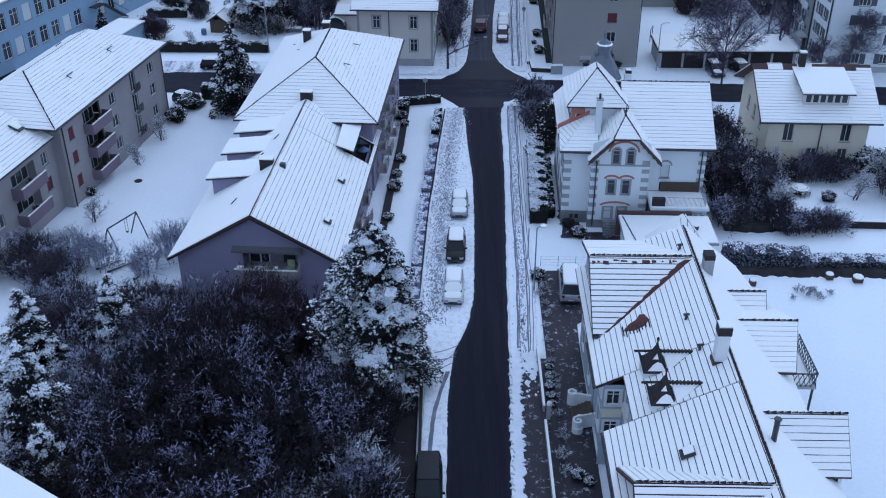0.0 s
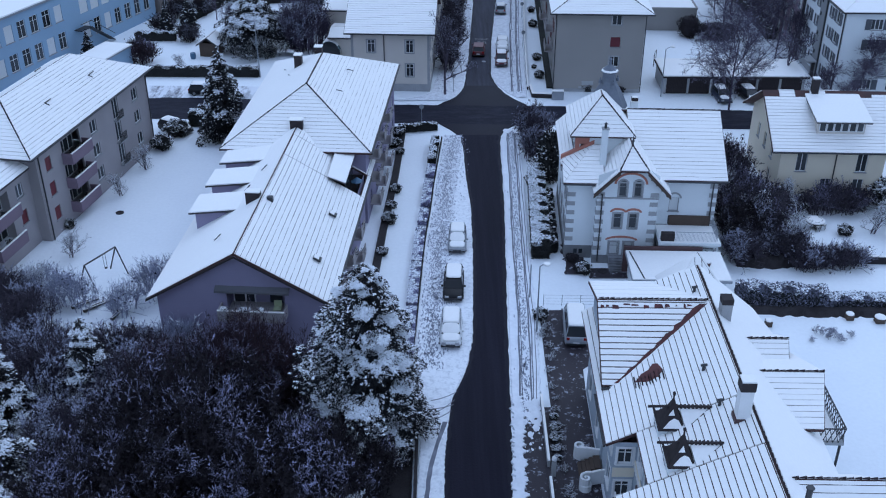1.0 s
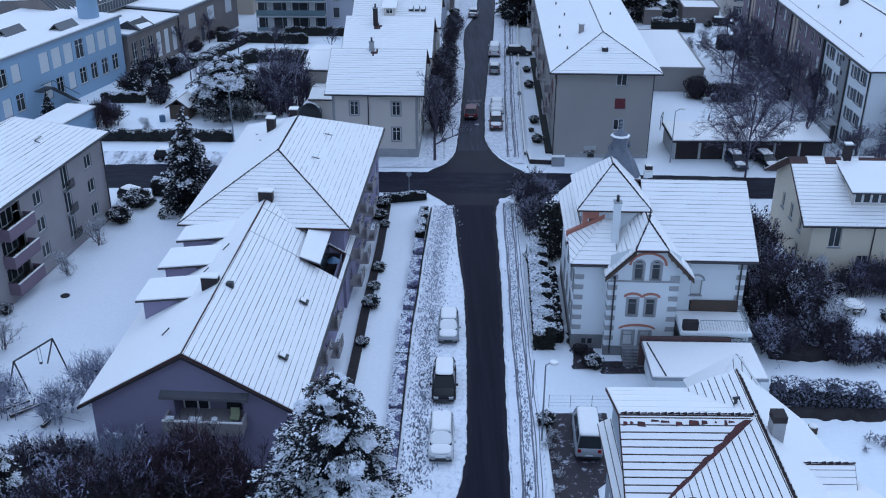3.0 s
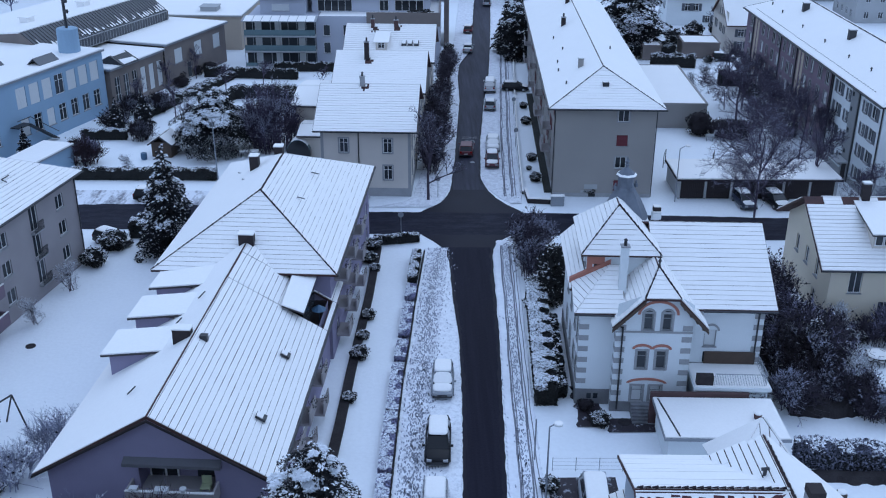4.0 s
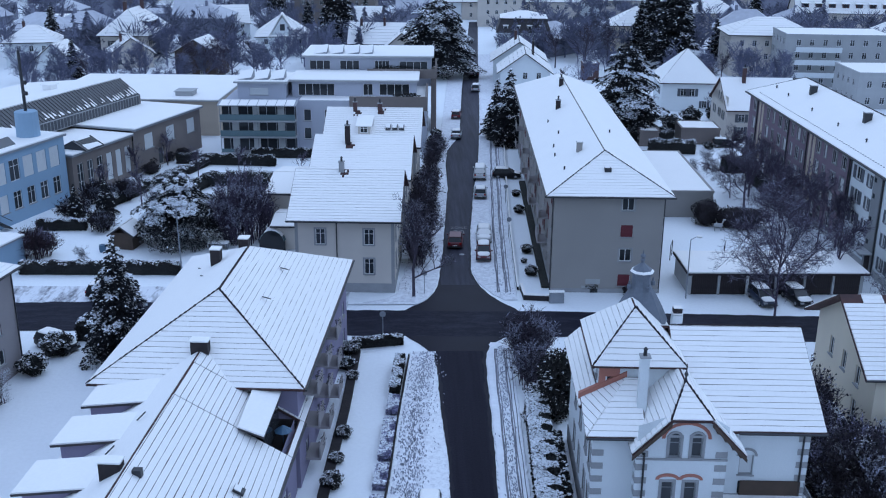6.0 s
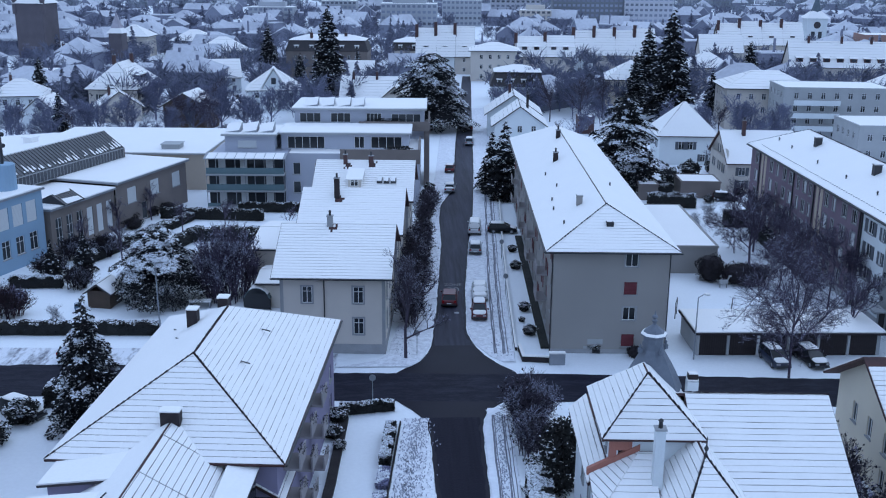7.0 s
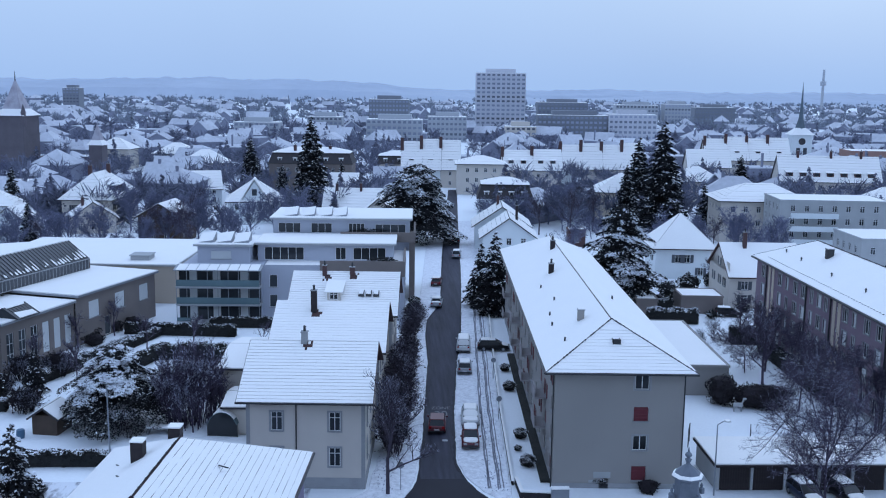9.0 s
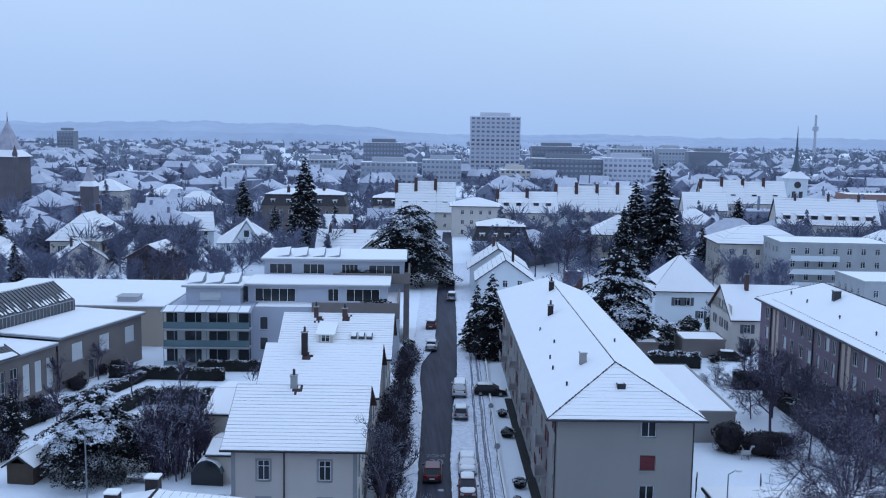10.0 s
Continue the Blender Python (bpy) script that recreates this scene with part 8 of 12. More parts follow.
def car(name, m, paint, label, length=4.3, width=1.78, height=1.46, kind="hatch", cover=2, category="car", front_clear=False):
    """A parked or driven car whose nose points to -y. cover: 0 bare, 1 snow on the flat tops, 2 snow over the screens as well."""
    c = thing(name, m, label, category, group="cars along the street")
    hl, hw = length / 2, width / 2
    waist = 0.92 if kind != "van" else 1.05
    nose = 0.72 if kind != "van" else 0.95

    def loft(secs):
        """Cross sections from nose to tail: (y, half width low, half width high, low, high)."""
        s = Shape()
        rows = []
        for y, a, b, lo, hi in secs:
            mid = lo + (hi - lo) * 0.55
            k = len(s.v)
            s.v += [(-a * 0.93, y, lo), (-a, y, lo + 0.12), (-a, y, mid), (-b, y, hi - 0.04), (-b * 0.9, y, hi), (b * 0.9, y, hi), (b, y, hi - 0.04), (a, y, mid), (a, y, lo + 0.12), (a * 0.93, y, lo)]
            rows.append(k)
        for i in range(len(rows) - 1):
            s.f += [(rows[i] + j, rows[i + 1] + j, rows[i + 1] + (j + 1) % 10, rows[i] + (j + 1) % 10) for j in range(10)]
        s.f += [tuple(rows[0] + j for j in range(10)), tuple(rows[-1] + 9 - j for j in range(10))]
        return s

    body = loft([(-hl, hw * 0.66, hw * 0.60, 0.32, nose - 0.14), (-hl + 0.09, hw * 0.82, hw * 0.74, 0.26, nose - 0.03), (-hl + 0.24, hw * 0.94, hw * 0.83, 0.24, nose + 0.02), (-hl + 0.6, hw, hw * 0.9, 0.2, nose + 0.1), (-hl + 1.15, hw, hw * 0.93, 0.2, waist),
                 (hl - 0.9, hw, hw * 0.93, 0.2, waist + 0.04), (hl - 0.2, hw * 0.97, hw * 0.88, 0.24, waist + 0.02), (hl - 0.07, hw * 0.90, hw * 0.82, 0.28, waist - 0.04), (hl, hw * 0.76, hw * 0.70, 0.32, waist - 0.14)])
    b = part("body", body, paint, c, smooth=True)
    tail = hl - (0.12 if kind in ("hatch", "van", "suv") else 0.75)
    f0, f1 = (-hl + 0.98, -hl + 1.88) if kind != "van" else (-hl + 0.55, -hl + 1.15)
    cab = Shape()
    lo, hi = waist - 0.02, height - 0.06
    a, t = hw * 0.9, hw * 0.74
    cab.v = [(-a, f0, lo), (a, f0, lo), (a, tail, lo), (-a, tail, lo), (-t, f1, hi), (t, f1, hi), (t, tail - 0.28, hi), (-t, tail - 0.28, hi)]
    cab.f = [(3, 2, 1, 0), (4, 5, 6, 7), (0, 1, 5, 4), (1, 2, 6, 5), (2, 3, 7, 6), (3, 0, 4, 7)]
    part("window_band", cab, CAR_GLASS, c, "dark car windows")
    part("roof", Shape().slab([(-t - 0.02, f1 - 0.05, hi + 0.06), (t + 0.02, f1 - 0.05, hi + 0.06), (t + 0.02, tail - 0.22, hi + 0.06), (-t - 0.02, tail - 0.22, hi + 0.06)], 0.07), paint, c)
    for sx in (-1, 1):
        for (ya, yb) in ((f0, f1), (tail, tail - 0.28), ((f1 + tail) / 2, (f1 + tail) / 2)):
            part("pillar", Shape().tube((sx * (a - 0.005), ya, lo), (sx * (t + 0.0), yb, hi), 0.045, 0.04, 5), paint, c)
    for sx in (-1, 1):
        for y in (-hl + 0.82, hl - 0.80):
            wheel(c, sx * (hw - 0.1), y)
        part("headlight", Shape().box(sx * hw * 0.62 - 0.17, sx * hw * 0.62 + 0.17, -hl - 0.02, -hl + 0.18, nose - 0.2, nose - 0.04), ALLOY, c)
        part("tail_light", Shape().box(sx * hw * 0.72 - 0.12, sx * hw * 0.72 + 0.12, hl - 0.16, hl + 0.015, waist - 0.28, waist - 0.06), TAIL_RED, c)
        part("mirror", Shape().box(sx * (hw + 0.08) - 0.09, sx * (hw + 0.08) + 0.09, f0 + 0.25, f0 + 0.37, waist, waist + 0.14), paint, c)
    part("grille", Shape().box(-hw * 0.42, hw * 0.42, -hl - 0.025, -hl + 0.02, 0.42, nose - 0.2), METAL, c)
    part("bumper", Shape().box(-hw * 0.85, hw * 0.85, -hl - 0.03, -hl + 0.12, 0.26, 0.4), METAL, c)
    part("bumper", Shape().box(-hw * 0.85, hw * 0.85, hl - 0.12, hl + 0.03, 0.28, 0.44), METAL, c)
    part("plate", Shape().box(-0.26, 0.26, hl + 0.03, hl + 0.04, 0.48, 0.6), PAINT_WHITE, c)
    if cover:
        sn = Shape()

        def pad(pts, th):
            c4 = [Vector(q) for q in pts]
            n = normal_of(c4)
            mid = sum(c4, Vector()) / len(c4)
            p = []
            for i, b in enumerate(c4):
                a, c = b + (c4[i - 1] - b).normalized() * 0.32, b + (c4[(i + 1) % len(c4)] - b).normalized() * 0.32
                p += [a * (1 - u) ** 2 + b * 2 * u * (1 - u) + c * u * u for u in (0, 0.33, 0.67, 1)]
            k, q = len(sn.v), len(p)
            for shrink, up in ((0, 0), (0.03, 0.55), (0.09, 0.85), (0.22, 1.0)):
                sn.v += [tuple(x + (mid - x) * shrink + n * th * up) for x in p]
            for r in (0, q, 2 * q):
                sn.f += [(k + r + i, k + r + (i + 1) % q, k + r + q + (i + 1) % q, k + r + q + i) for i in range(q)]
            sn.f.append(tuple(k + 3 * q + i for i in range(q)))

        rz = hi + 0.065
        pad([(-t, f1 - 0.02, rz), (t, f1 - 0.02, rz), (t, tail - 0.26, rz), (-t, tail - 0.26, rz)], 0.11)
        if kind != "van" and not front_clear:
            pad([(-hw * 0.78, -hl + 0.16, nose + 0.02), (hw * 0.78, -hl + 0.16, nose + 0.02), (hw * 0.86, f0 + 0.02, waist + 0.01), (-hw * 0.86, f0 + 0.02, waist + 0.01)], 0.09)
        if kind == "sedan":
            pad([(-hw * 0.8, tail, waist + 0.05), (hw * 0.8, tail, waist + 0.05), (hw * 0.78, hl - 0.08, waist + 0.02), (-hw * 0.78, hl - 0.08, waist + 0.02)], 0.1)
        if cover > 1 and not front_clear:
            pad([(-a * 0.95, f0 + 0.02, lo + 0.03), (a * 0.95, f0 + 0.02, lo + 0.03), (t * 0.97, f1 - 0.03, hi + 0.02), (-t * 0.97, f1 - 0.03, hi + 0.02)], 0.06)
        if cover > 1:
            pad([(a * 0.93, tail, lo + 0.06), (-a * 0.93, tail, lo + 0.06), (-t * 0.97, tail - 0.26, hi), (t * 0.97, tail - 0.26, hi)], 0.05)
        part("snow_cover", sn, ROOF_SNOW, c, "snow lying on bonnet and roof", smooth=True)
    return c


car("parked_car", pose(0.92, 74.9, 0.07, 0, 0, -2), CAR_WHITE, "white estate car wholly covered in snow", 4.6, 1.8, 1.46, "hatch", 2)
car("parked_car", pose(1.22, 82.0, 0.07, 0, 0, -2), CAR_BLACK, "black estate car with a clear bonnet and snowy roof", 4.7, 1.82, 1.48, "hatch", 1, front_clear=True)
car("parked_car", pose(1.68, 90.2, 0.07, 0, 0, -2), CAR_SILVER, "silver hatchback covered in snow", 4.1, 1.76, 1.5, "hatch", 2)
car("delivery_van", pose(11.25, 75.3, 0.03, 0, 0, 176), CAR_SILVER, "grey van with snow on its roof", 4.9, 1.92, 1.95, "van", 1, category="van")
car("driven_car", pose(5.7, 147.6, 0.012, 0, 0, 176), CAR_RED, "dark red hatchback driving up the street", 4.2, 1.8, 1.52, "hatch", 0)
car("parked_car", pose(8.75, 142.9, 0.08, 0, 0, -3), CAR_RED, "red car with a dusting of snow", 4.0, 1.72, 1.48, "hatch", 1)
car("parked_car", pose(9.25, 149.6, 0.08, 0, 0, -3), CAR_WHITE, "white saloon covered in snow", 4.8, 1.84, 1.44, "sedan", 2)
car("parked_car", pose(10.0, 168.4, 0.08, 0, 0, 176), CAR_SILVER, "silver hatchback with a snowy roof", 4.1, 1.74, 1.46, "hatch", 1)
car("parked_car", pose(10.6, 178.6, 0.08, 0, 0, 175), CAR_WHITE, "pale van-like car under snow", 4.6, 1.85, 1.85, "van", 2)
car("parked_car", pose(8.2, 205.6, 0.08, 0, 0, 174), CAR_SILVER, "silver saloon with a snowy roof", 4.5, 1.78, 1.42, "sedan", 1)
car("parked_car", pose(8.9, 222.5, 0.08, 0, 0, 174), CAR_RED, "dark red hatchback with a snowy roof", 4.1, 1.75, 1.46, "hatch", 1)
car("parked_car", pose(14.3, 251.5, 0.08, 0, 0, 174), CAR_SILVER, "grey car with a snowy roof", 4.4, 1.8, 1.6, "suv", 1)
car("parked_car", pose(15.4, 271.0, 0.08, 0, 0, 174), CAR_BLACK, "dark car with a snowy roof", 4.3, 1.78, 1.46, "hatch", 1)
car("parked_car", pose(14.6, 178.5, 0.02, 0, 0, 85), CAR_BLACK, "dark car in a front yard under snow", 4.2, 1.76, 1.46, "hatch", 1)
car("parked_car", pose(-30.6, 131.0, 0.03, 0, 0, 88), CAR_BLACK, "black car by the kerb with snow on its roof", 4.5, 1.8, 1.46, "hatch", 1)
car("parked_car", pose(-31.8, 118.4, 0.0, 0, 0, 60), CAR_BLACK, "dark car beside the hedge with snow on top", 4.3, 1.78, 1.46, "hatch", 1)
car("parked_car", pose(-1.0, 50.3, 0.07, 0, 0, 0), CAR_BLACK, "black pick-up beside the road", 4.9, 1.9, 1.75, "suv", 0)
car("parked_car", pose(36.6, 129.0, 0.0, 0, 0, 5), CAR_BLUE, "dark blue car before the garages with snow", 4.2, 1.76, 1.46, "hatch", 1)
car("parked_car", pose(40.2, 129.0, 0.0, 0, 0, 8), CAR_BLACK, "dark car before the garages with snow", 4.3, 1.76, 1.46, "hatch", 1)
car("parked_car", pose(53.2, 198.6, 0.0, 0, 0, 80), CAR_BLACK, "dark car beside the garden garage", 4.2, 1.76, 1.46, "hatch", 1)


# ---- street furniture ----
def street_lamp(m, height=7.0, reach=0.9, label="grey steel street lamp with snow on its head"):
    l = thing("street_lamp", m, label, "street lamp", group="street lamps")
    part("pole", Shape().tube((0, 0, 0), (0, 0, height), 0.075, 0.05, 8).tube((0, 0, height), (reach * 0.6, 0, height + 0.22), 0.045, 0.04, 6), ZINC, l)
    hd = part("lamp_head", Shape().lathe([(0.05, height + 0.10), (0.30, height + 0.16), (0.30, height + 0.24), (0.12, height + 0.30)], reach, 0, 10), PAINT_WHITE, l)
    hd.matrix_basis = pose(0, 0, 0)
    part("snow", Shape().lathe([(0.30, height + 0.245), (0.26, height + 0.31), (0.05, height + 0.36)], reach, 0, 10), ROOF_SNOW, hd)
    return l


street_lamp(pose(8.05, 75.2, 0, 0, 0, 0), 6.4, 0.55)
street_lamp(pose(28.9, 129.9, 0, 0, 0, 20), 6.4, 1.0, "slim curved street lamp beside the garages")
pl = thing("utility_pole", pose(-24.6, 137.4, 0), "slim grey pole behind the hedge", "pole")
part("pole", Shape().tube((0, 0, 0), (-0.15, 0.3, 7.6), 0.09, 0.06, 8), ZINC, pl)
tp = thing("signpost", pose(7.9, 80.6, 0), "thin grey post beside the footway", "post")
part("pole", Shape().tube((0, 0, 0), (0, 0, 3.4), 0.06, 0.05, 8), ZINC, tp)
for x, y, lab in ((-2.2, 120.4, "small traffic sign seen edge-on at the crossing"), (12.3, 150.0, "signpost by the front gardens"), (13.2, 165.0, "signpost by the front gardens"), (16.6, 200.0, "signpost by the front gardens"), (1.8, 131.4, "small post beside the street tree")):
    sp = thing("signpost", pose(x, y, 0), lab, "post")
    part("pole", Shape().tube((0, 0, 0), (0, 0, 2.6), 0.04, 0.04, 6), ZINC, sp)
    part("sign", Shape().tube((0, -0.03, 2.35), (0, 0.0, 2.35), 0.3, 0.3, 12), ZINC, sp)

# washing frames in the yard and the swing frame
for x, y in ((30.4, 142.5), (36.4, 142.0), (43.6, 141.6)):
    f = thing("washing_frame", pose(x, y, 0, 0, 0, 70), "dark steel washing line frame", "frame", group="washing frames")
    part("post", Shape().tube((-0.9, 0, 0), (-0.9, 0, 1.9), 0.05), METAL, f)
    part("post", Shape().tube((0.9, 0, 0), (0.9, 0, 1.9), 0.05), METAL, f)
    part("bar", Shape().tube((-0.9, 0, 1.9), (0.9, 0, 1.9), 0.04), METAL, f)
sw = thing("swing_frame", pose(-30.4, 83.6, 0, 0, 0, 62), "dark steel swing frame without its seats", "swing")
part("crossbar", Shape().tube((-1.9, 0, 2.6), (1.9, 0, 2.6), 0.07), METAL, sw)
for sx in (-1.9, 1.9):
    for sy in (-1.1, 1.1):
        part("leg", Shape().tube((sx, sy, 0), (sx, 0, 2.6), 0.065), METAL, sw)
part("ring_swing", Shape().tube((0.3, 0, 2.6), (0.3, 0, 1.2), 0.02).tube((0.6, 0, 2.6), (0.6, 0, 1.2), 0.02).lathe([(0.12, 1.1), (0.14, 1.16), (0.1, 1.2)], 0.45, 0, 8), METAL, sw)

# covers in the lawns, bins, boxes
for x, y, r, lab in ((-32.7, 97.0, 0.42, "round drain cover in the snowy lawn"), (15.0, 85.2, 0.5, "round drain cover in the snowy yard"), (8.2, 153.5, 0.3, "round drain cover in the road"), (6.3, 143.8, 0.3, "round drain cover in the road")):
    d = thing("drain_cover", pose(x, y, 0.0), lab, "drain cover")
    part("cover", Shape().lathe([(r, 0.0), (r, 0.06), (r * 0.7, 0.075)], 0, 0, 14), EARTH if r > 0.35 else ZINC, d)
bx = thing("meter_box", pose(15.3, 128.9, 0), "grey metal cabinet with snow on top", "cabinet")
part("body", Shape().box(-0.75, 0.75, -0.25, 0.25, 0, 1.15), ZINC, bx)
part("snow", Shape().box(-0.78, 0.78, -0.28, 0.28, 1.154, 1.26), ROOF_SNOW, bx)
gt = thing("garden_wall", pose(12.0, 129.6, 0), "low dark garden wall with a cap of snow", "wall")
part("wall", Shape().prism([(0, 0), (3.0, -0.4), (3.0, -0.1), (0.3, 0.3), (0.2, 3.2), (-0.1, 3.2)], 0, 0.55), EARTH, gt)
part("snow", Shape().prism([(0, 0), (3.0, -0.4), (3.0, -0.1), (0.3, 0.3), (0.2, 3.2), (-0.1, 3.2)], 0.554, 0.68), ROOF_SNOW, gt)


def low_wall(name, pts, height, width, mat, label, cap=0.1, category="wall"):
    w = thing(name, pose(pts[0][0], pts[0][1], 0), label, category)
    ox, oy = pts[0]
    body, sn = Shape(), Shape()
    for (ax, ay), (bx_, by) in zip(pts[:-1], pts[1:]):
        d = Vector((bx_ - ax, by - ay)).normalized()
        n = Vector((-d.y, d.x)) * width / 2
        q = [(ax - ox - n.x, ay - oy - n.y), (bx_ - ox - n.x, by - oy - n.y), (bx_ - ox + n.x, by - oy + n.y), (ax - ox + n.x, ay - oy + n.y)]
        body.prism(q, 0, height)
        sn.prism(q, height + 0.004, height + cap)
    part("body", body, mat, w)
    if cap:
        part("snow", sn, ROOF_SNOW, w)
    return w


# Earth colour and no snow cap paint this wall as its shadow side.
low_wall("garden_wall", [(x - 0.08, y) for x, y in part_line(WALL_W, 66, 116)], 0.32, 0.12, EARTH, "low kerb wall along the footway, darkened like its shadow side", 0.0)
low_wall("garden_wall", [(-1.75, 42), (-1.65, 61), (-2.3, 66)], 0.8, 0.2, EARTH, "dark garden wall beside the thicket", 0.0)
low_wall("garden_wall", [(7.62, 66), (7.5, 58.6)], 0.6, 0.18, STONE, "garden wall along the footway capped with snow")
low_wall("garden_wall", [(7.46, 57.0), (7.3, 46), (7.1, 34)], 0.6, 0.18, STONE, "garden wall along the footway capped with snow")
wf = thing("garden_fence", pose(9.0, 79.4, 0, 0, 0, -1.4), "thin wire garden fence on slim steel posts", "fence")
for k in range(6):
    part("post", Shape().tube((k * 1.6, 0, 0), (k * 1.6, 0, 1.1), 0.025, 0.025, 5), ZINC, wf)
for z in (0.15, 0.45, 0.75, 1.05):
    part("wire", Shape().tube((0, 0, z), (8.0, 0, z), 0.008, 0.008, 4), ZINC, wf)
low_wall("garden_wall", [(-6.35, 78), (-5.95, 85), (-5.6, 93), (-4.85, 106), (-4.5, 117.0)], 0.25, 0.75, EARTH, "dark earth bed along the house foot", 0.0, "bed")
low_wall("garden_wall", [(14.75, 133), (15.5, 150), (16.65, 176)], 0.22, 1.0, GRASS, "dark grass strip along the block's foot", 0.0, "bed")
low_wall("garden_wall", [(11.7, 132.5), (12.8, 153), (14.5, 179), (16.0, 200)], 0.35, 0.2, EARTH, "low garden wall beside the footway", 0.08)
low_wall("garden_wall", [(33.0, 87.0), (38, 86.7), (52, 86.0)], 0.75, 0.3, EARTH, "dark stone garden wall topped with snow")


def bank(name, pts, height, width, mat, label, seed):
    """A ragged earth bank along a line: rises, leans and crumbles unevenly."""
    rng = random.Random(seed)
    line = [(float(x), float(np.interp(x, [p[0] for p in pts], [p[1] for p in pts]))) for x in np.arange(pts[0][0], pts[-1][0], 0.35)]
    b, sh = thing(name, pose(line[0][0], line[0][1], 0), label, "bank"), Shape()
    for i, (x, y) in enumerate(line):
        end = min(1.0, (i + 0.2) / 4, (len(line) - 1 - i + 0.2) / 4)
        hh = height * end * (0.8 + 0.5 * noise.noise((x * 0.6, y * 0.6, seed)) + rng.uniform(-0.1, 0.1))
        u, v = x - line[0][0], y - line[0][1]
        sh.v += [(u, v - width * rng.uniform(0.5, 0.75), -0.02), (u, v - width * rng.uniform(0.2, 0.35), hh * 0.75), (u, v + width * 0.1, hh), (u, v + width * rng.uniform(0.45, 0.6), -0.02)]
        if i:
            k = 4 * i
            sh.f += [(k - 4 + j, k + j, k + j + 1, k - 3 + j) for j in range(3)]
    part("earth", sh, mat, b)
    return b


bank("earth_bank", [(26.2, 78.75), (31, 78.4), (37, 78.35), (46, 77.6)], 0.5, 1.4, EARTH, "dark bare bank below the frosted hedge", 5)
bank("earth_bank", [(27.6, 86.9), (29.5, 86.5), (31.5, 86.4), (33.6, 86.7)], 1.25, 1.3, EARTH, "dark bare bank under the garden shrubs", 6)

# scrolled gate stones, bins and clutter of the forecourt
def scroll_wall(y, side):
    """A low white wall that runs out from the house and curls up into a volute; side: the way it curls."""
    g = thing("scroll_ornament", pose(9.75, y, 0), "low white wall ending in a scroll beside the entrance steps", "ornament", group="entrance scrolls")
    line = [(1.5, 0.62 * side), (1.1, 0.60 * side), (0.75, 0.50 * side), (0.42, 0.41 * side)]
    line += [(-(0.40 - 0.019 * k) * math.sin(0.45 * k), side * (0.40 - 0.019 * k) * math.cos(0.45 * k)) for k in range(17)]
    sh, sn = Shape(), Shape()
    for n, ((ax, ay), (bx, by)) in enumerate(zip(line[:-1], line[1:])):
        d = Vector((bx - ax, by - ay)).normalized()
        q, e = Vector((-d.y, d.x)) * 0.075, d * 0.03
        pts = [(ax - e.x + q.x, ay - e.y + q.y), (ax - e.x - q.x, ay - e.y - q.y), (bx + e.x - q.x, by + e.y - q.y), (bx + e.x + q.x, by + e.y + q.y)]
        sh.prism(pts, 0, 1.15 - 0.006 * n)
        if n < 4:
            sn.prism(pts, 1.155, 1.2)
    tagged(part("scroll", sh, PAINT_WHITE, g), kind="stuff")
    part("drum", Shape().lathe([(0.42, 0), (0.42, 0.5), (0.36, 0.56)], 0, 0, 16), PAINT_WHITE, g)
    tagged(part("snow", sn, ROOF_SNOW, g), kind="stuff")


scroll_wall(59.75, -1)
scroll_wall(56.45, 1)
sp = thing("entrance_steps", pose(9.5, 57.75, 0), "worn brown wooden steps between the scrolled walls", "steps")
for k in range(5):
    part("step", Shape().box(0.26 * k, 1.5, 0, 1.25, 0.15 * k + (0.003 if k else 0), 0.15 * (k + 1)), SHED_WOOD, sp)
lamp = thing("gate_lamp", pose(7.75, 57.8, 0), "white globe lamp on a dark gate post", "lamp")
part("post", Shape().box(-0.15, 0.15, -0.15, 0.15, 0, 1.3), STONE, lamp)
part("globe", Shape().lathe([(0.05, 1.3), (0.18, 1.4), (0.2, 1.5), (0.15, 1.62), (0.03, 1.68)], 0, 0, 10), PAINT_WHITE, lamp)
tb = thing("garden_table", pose(37.3, 93.8, 0), "round garden table under a cushion of snow", "table")
part("top", Shape().lathe([(0.95, 0.68), (0.95, 0.72)], 0, 0, 16), TIMBER, tb)
part("leg", Shape().tube((0, 0, 0), (0, 0, 0.7), 0.09).tube((-0.6, 0, 0.03), (0.6, 0, 0.03), 0.05).tube((0, -0.6, 0.03), (0, 0.6, 0.03), 0.05), TIMBER, tb)
part("snow", Shape().lathe([(0.94, 0.725), (0.86, 0.83), (0.4, 0.88), (0.05, 0.89)], 0, 0, 16), ROOF_SNOW, tb)
seat = thing("garden_chair", pose(37.3, 92.95, 0, 0, 0, 180), "dark folding garden chair pushed under the table", "chair", group="garden chairs")
part("seat", Shape().box(-0.21, 0.21, -0.2, 0.2, 0.42, 0.46), TIMBER, seat)
part("backrest", Shape().box(-0.21, 0.21, -0.24, -0.2, 0.5, 0.86), TIMBER, seat)
for lx, ly in ((-0.19, -0.2), (0.19, -0.2), (-0.19, 0.18), (0.19, 0.18)):
    part("leg", Shape().tube((lx, ly, 0), (lx, ly, 0.9 if ly < 0 else 0.44), 0.02, 0.02, 5), TIMBER, seat)
part("snow", Shape().lathe([(0.2, 0.464), (0.17, 0.52), (0.03, 0.54)], 0, 0, 8), ROOF_SNOW, seat)
for cx, cy, turn in ((38.05, 93.4, 235), (36.55, 93.4, 125), (38.0, 94.3, 305), (36.6, 94.3, 50)):
    copy_thing(seat, pose(cx, cy, 0, 0, 0, turn))
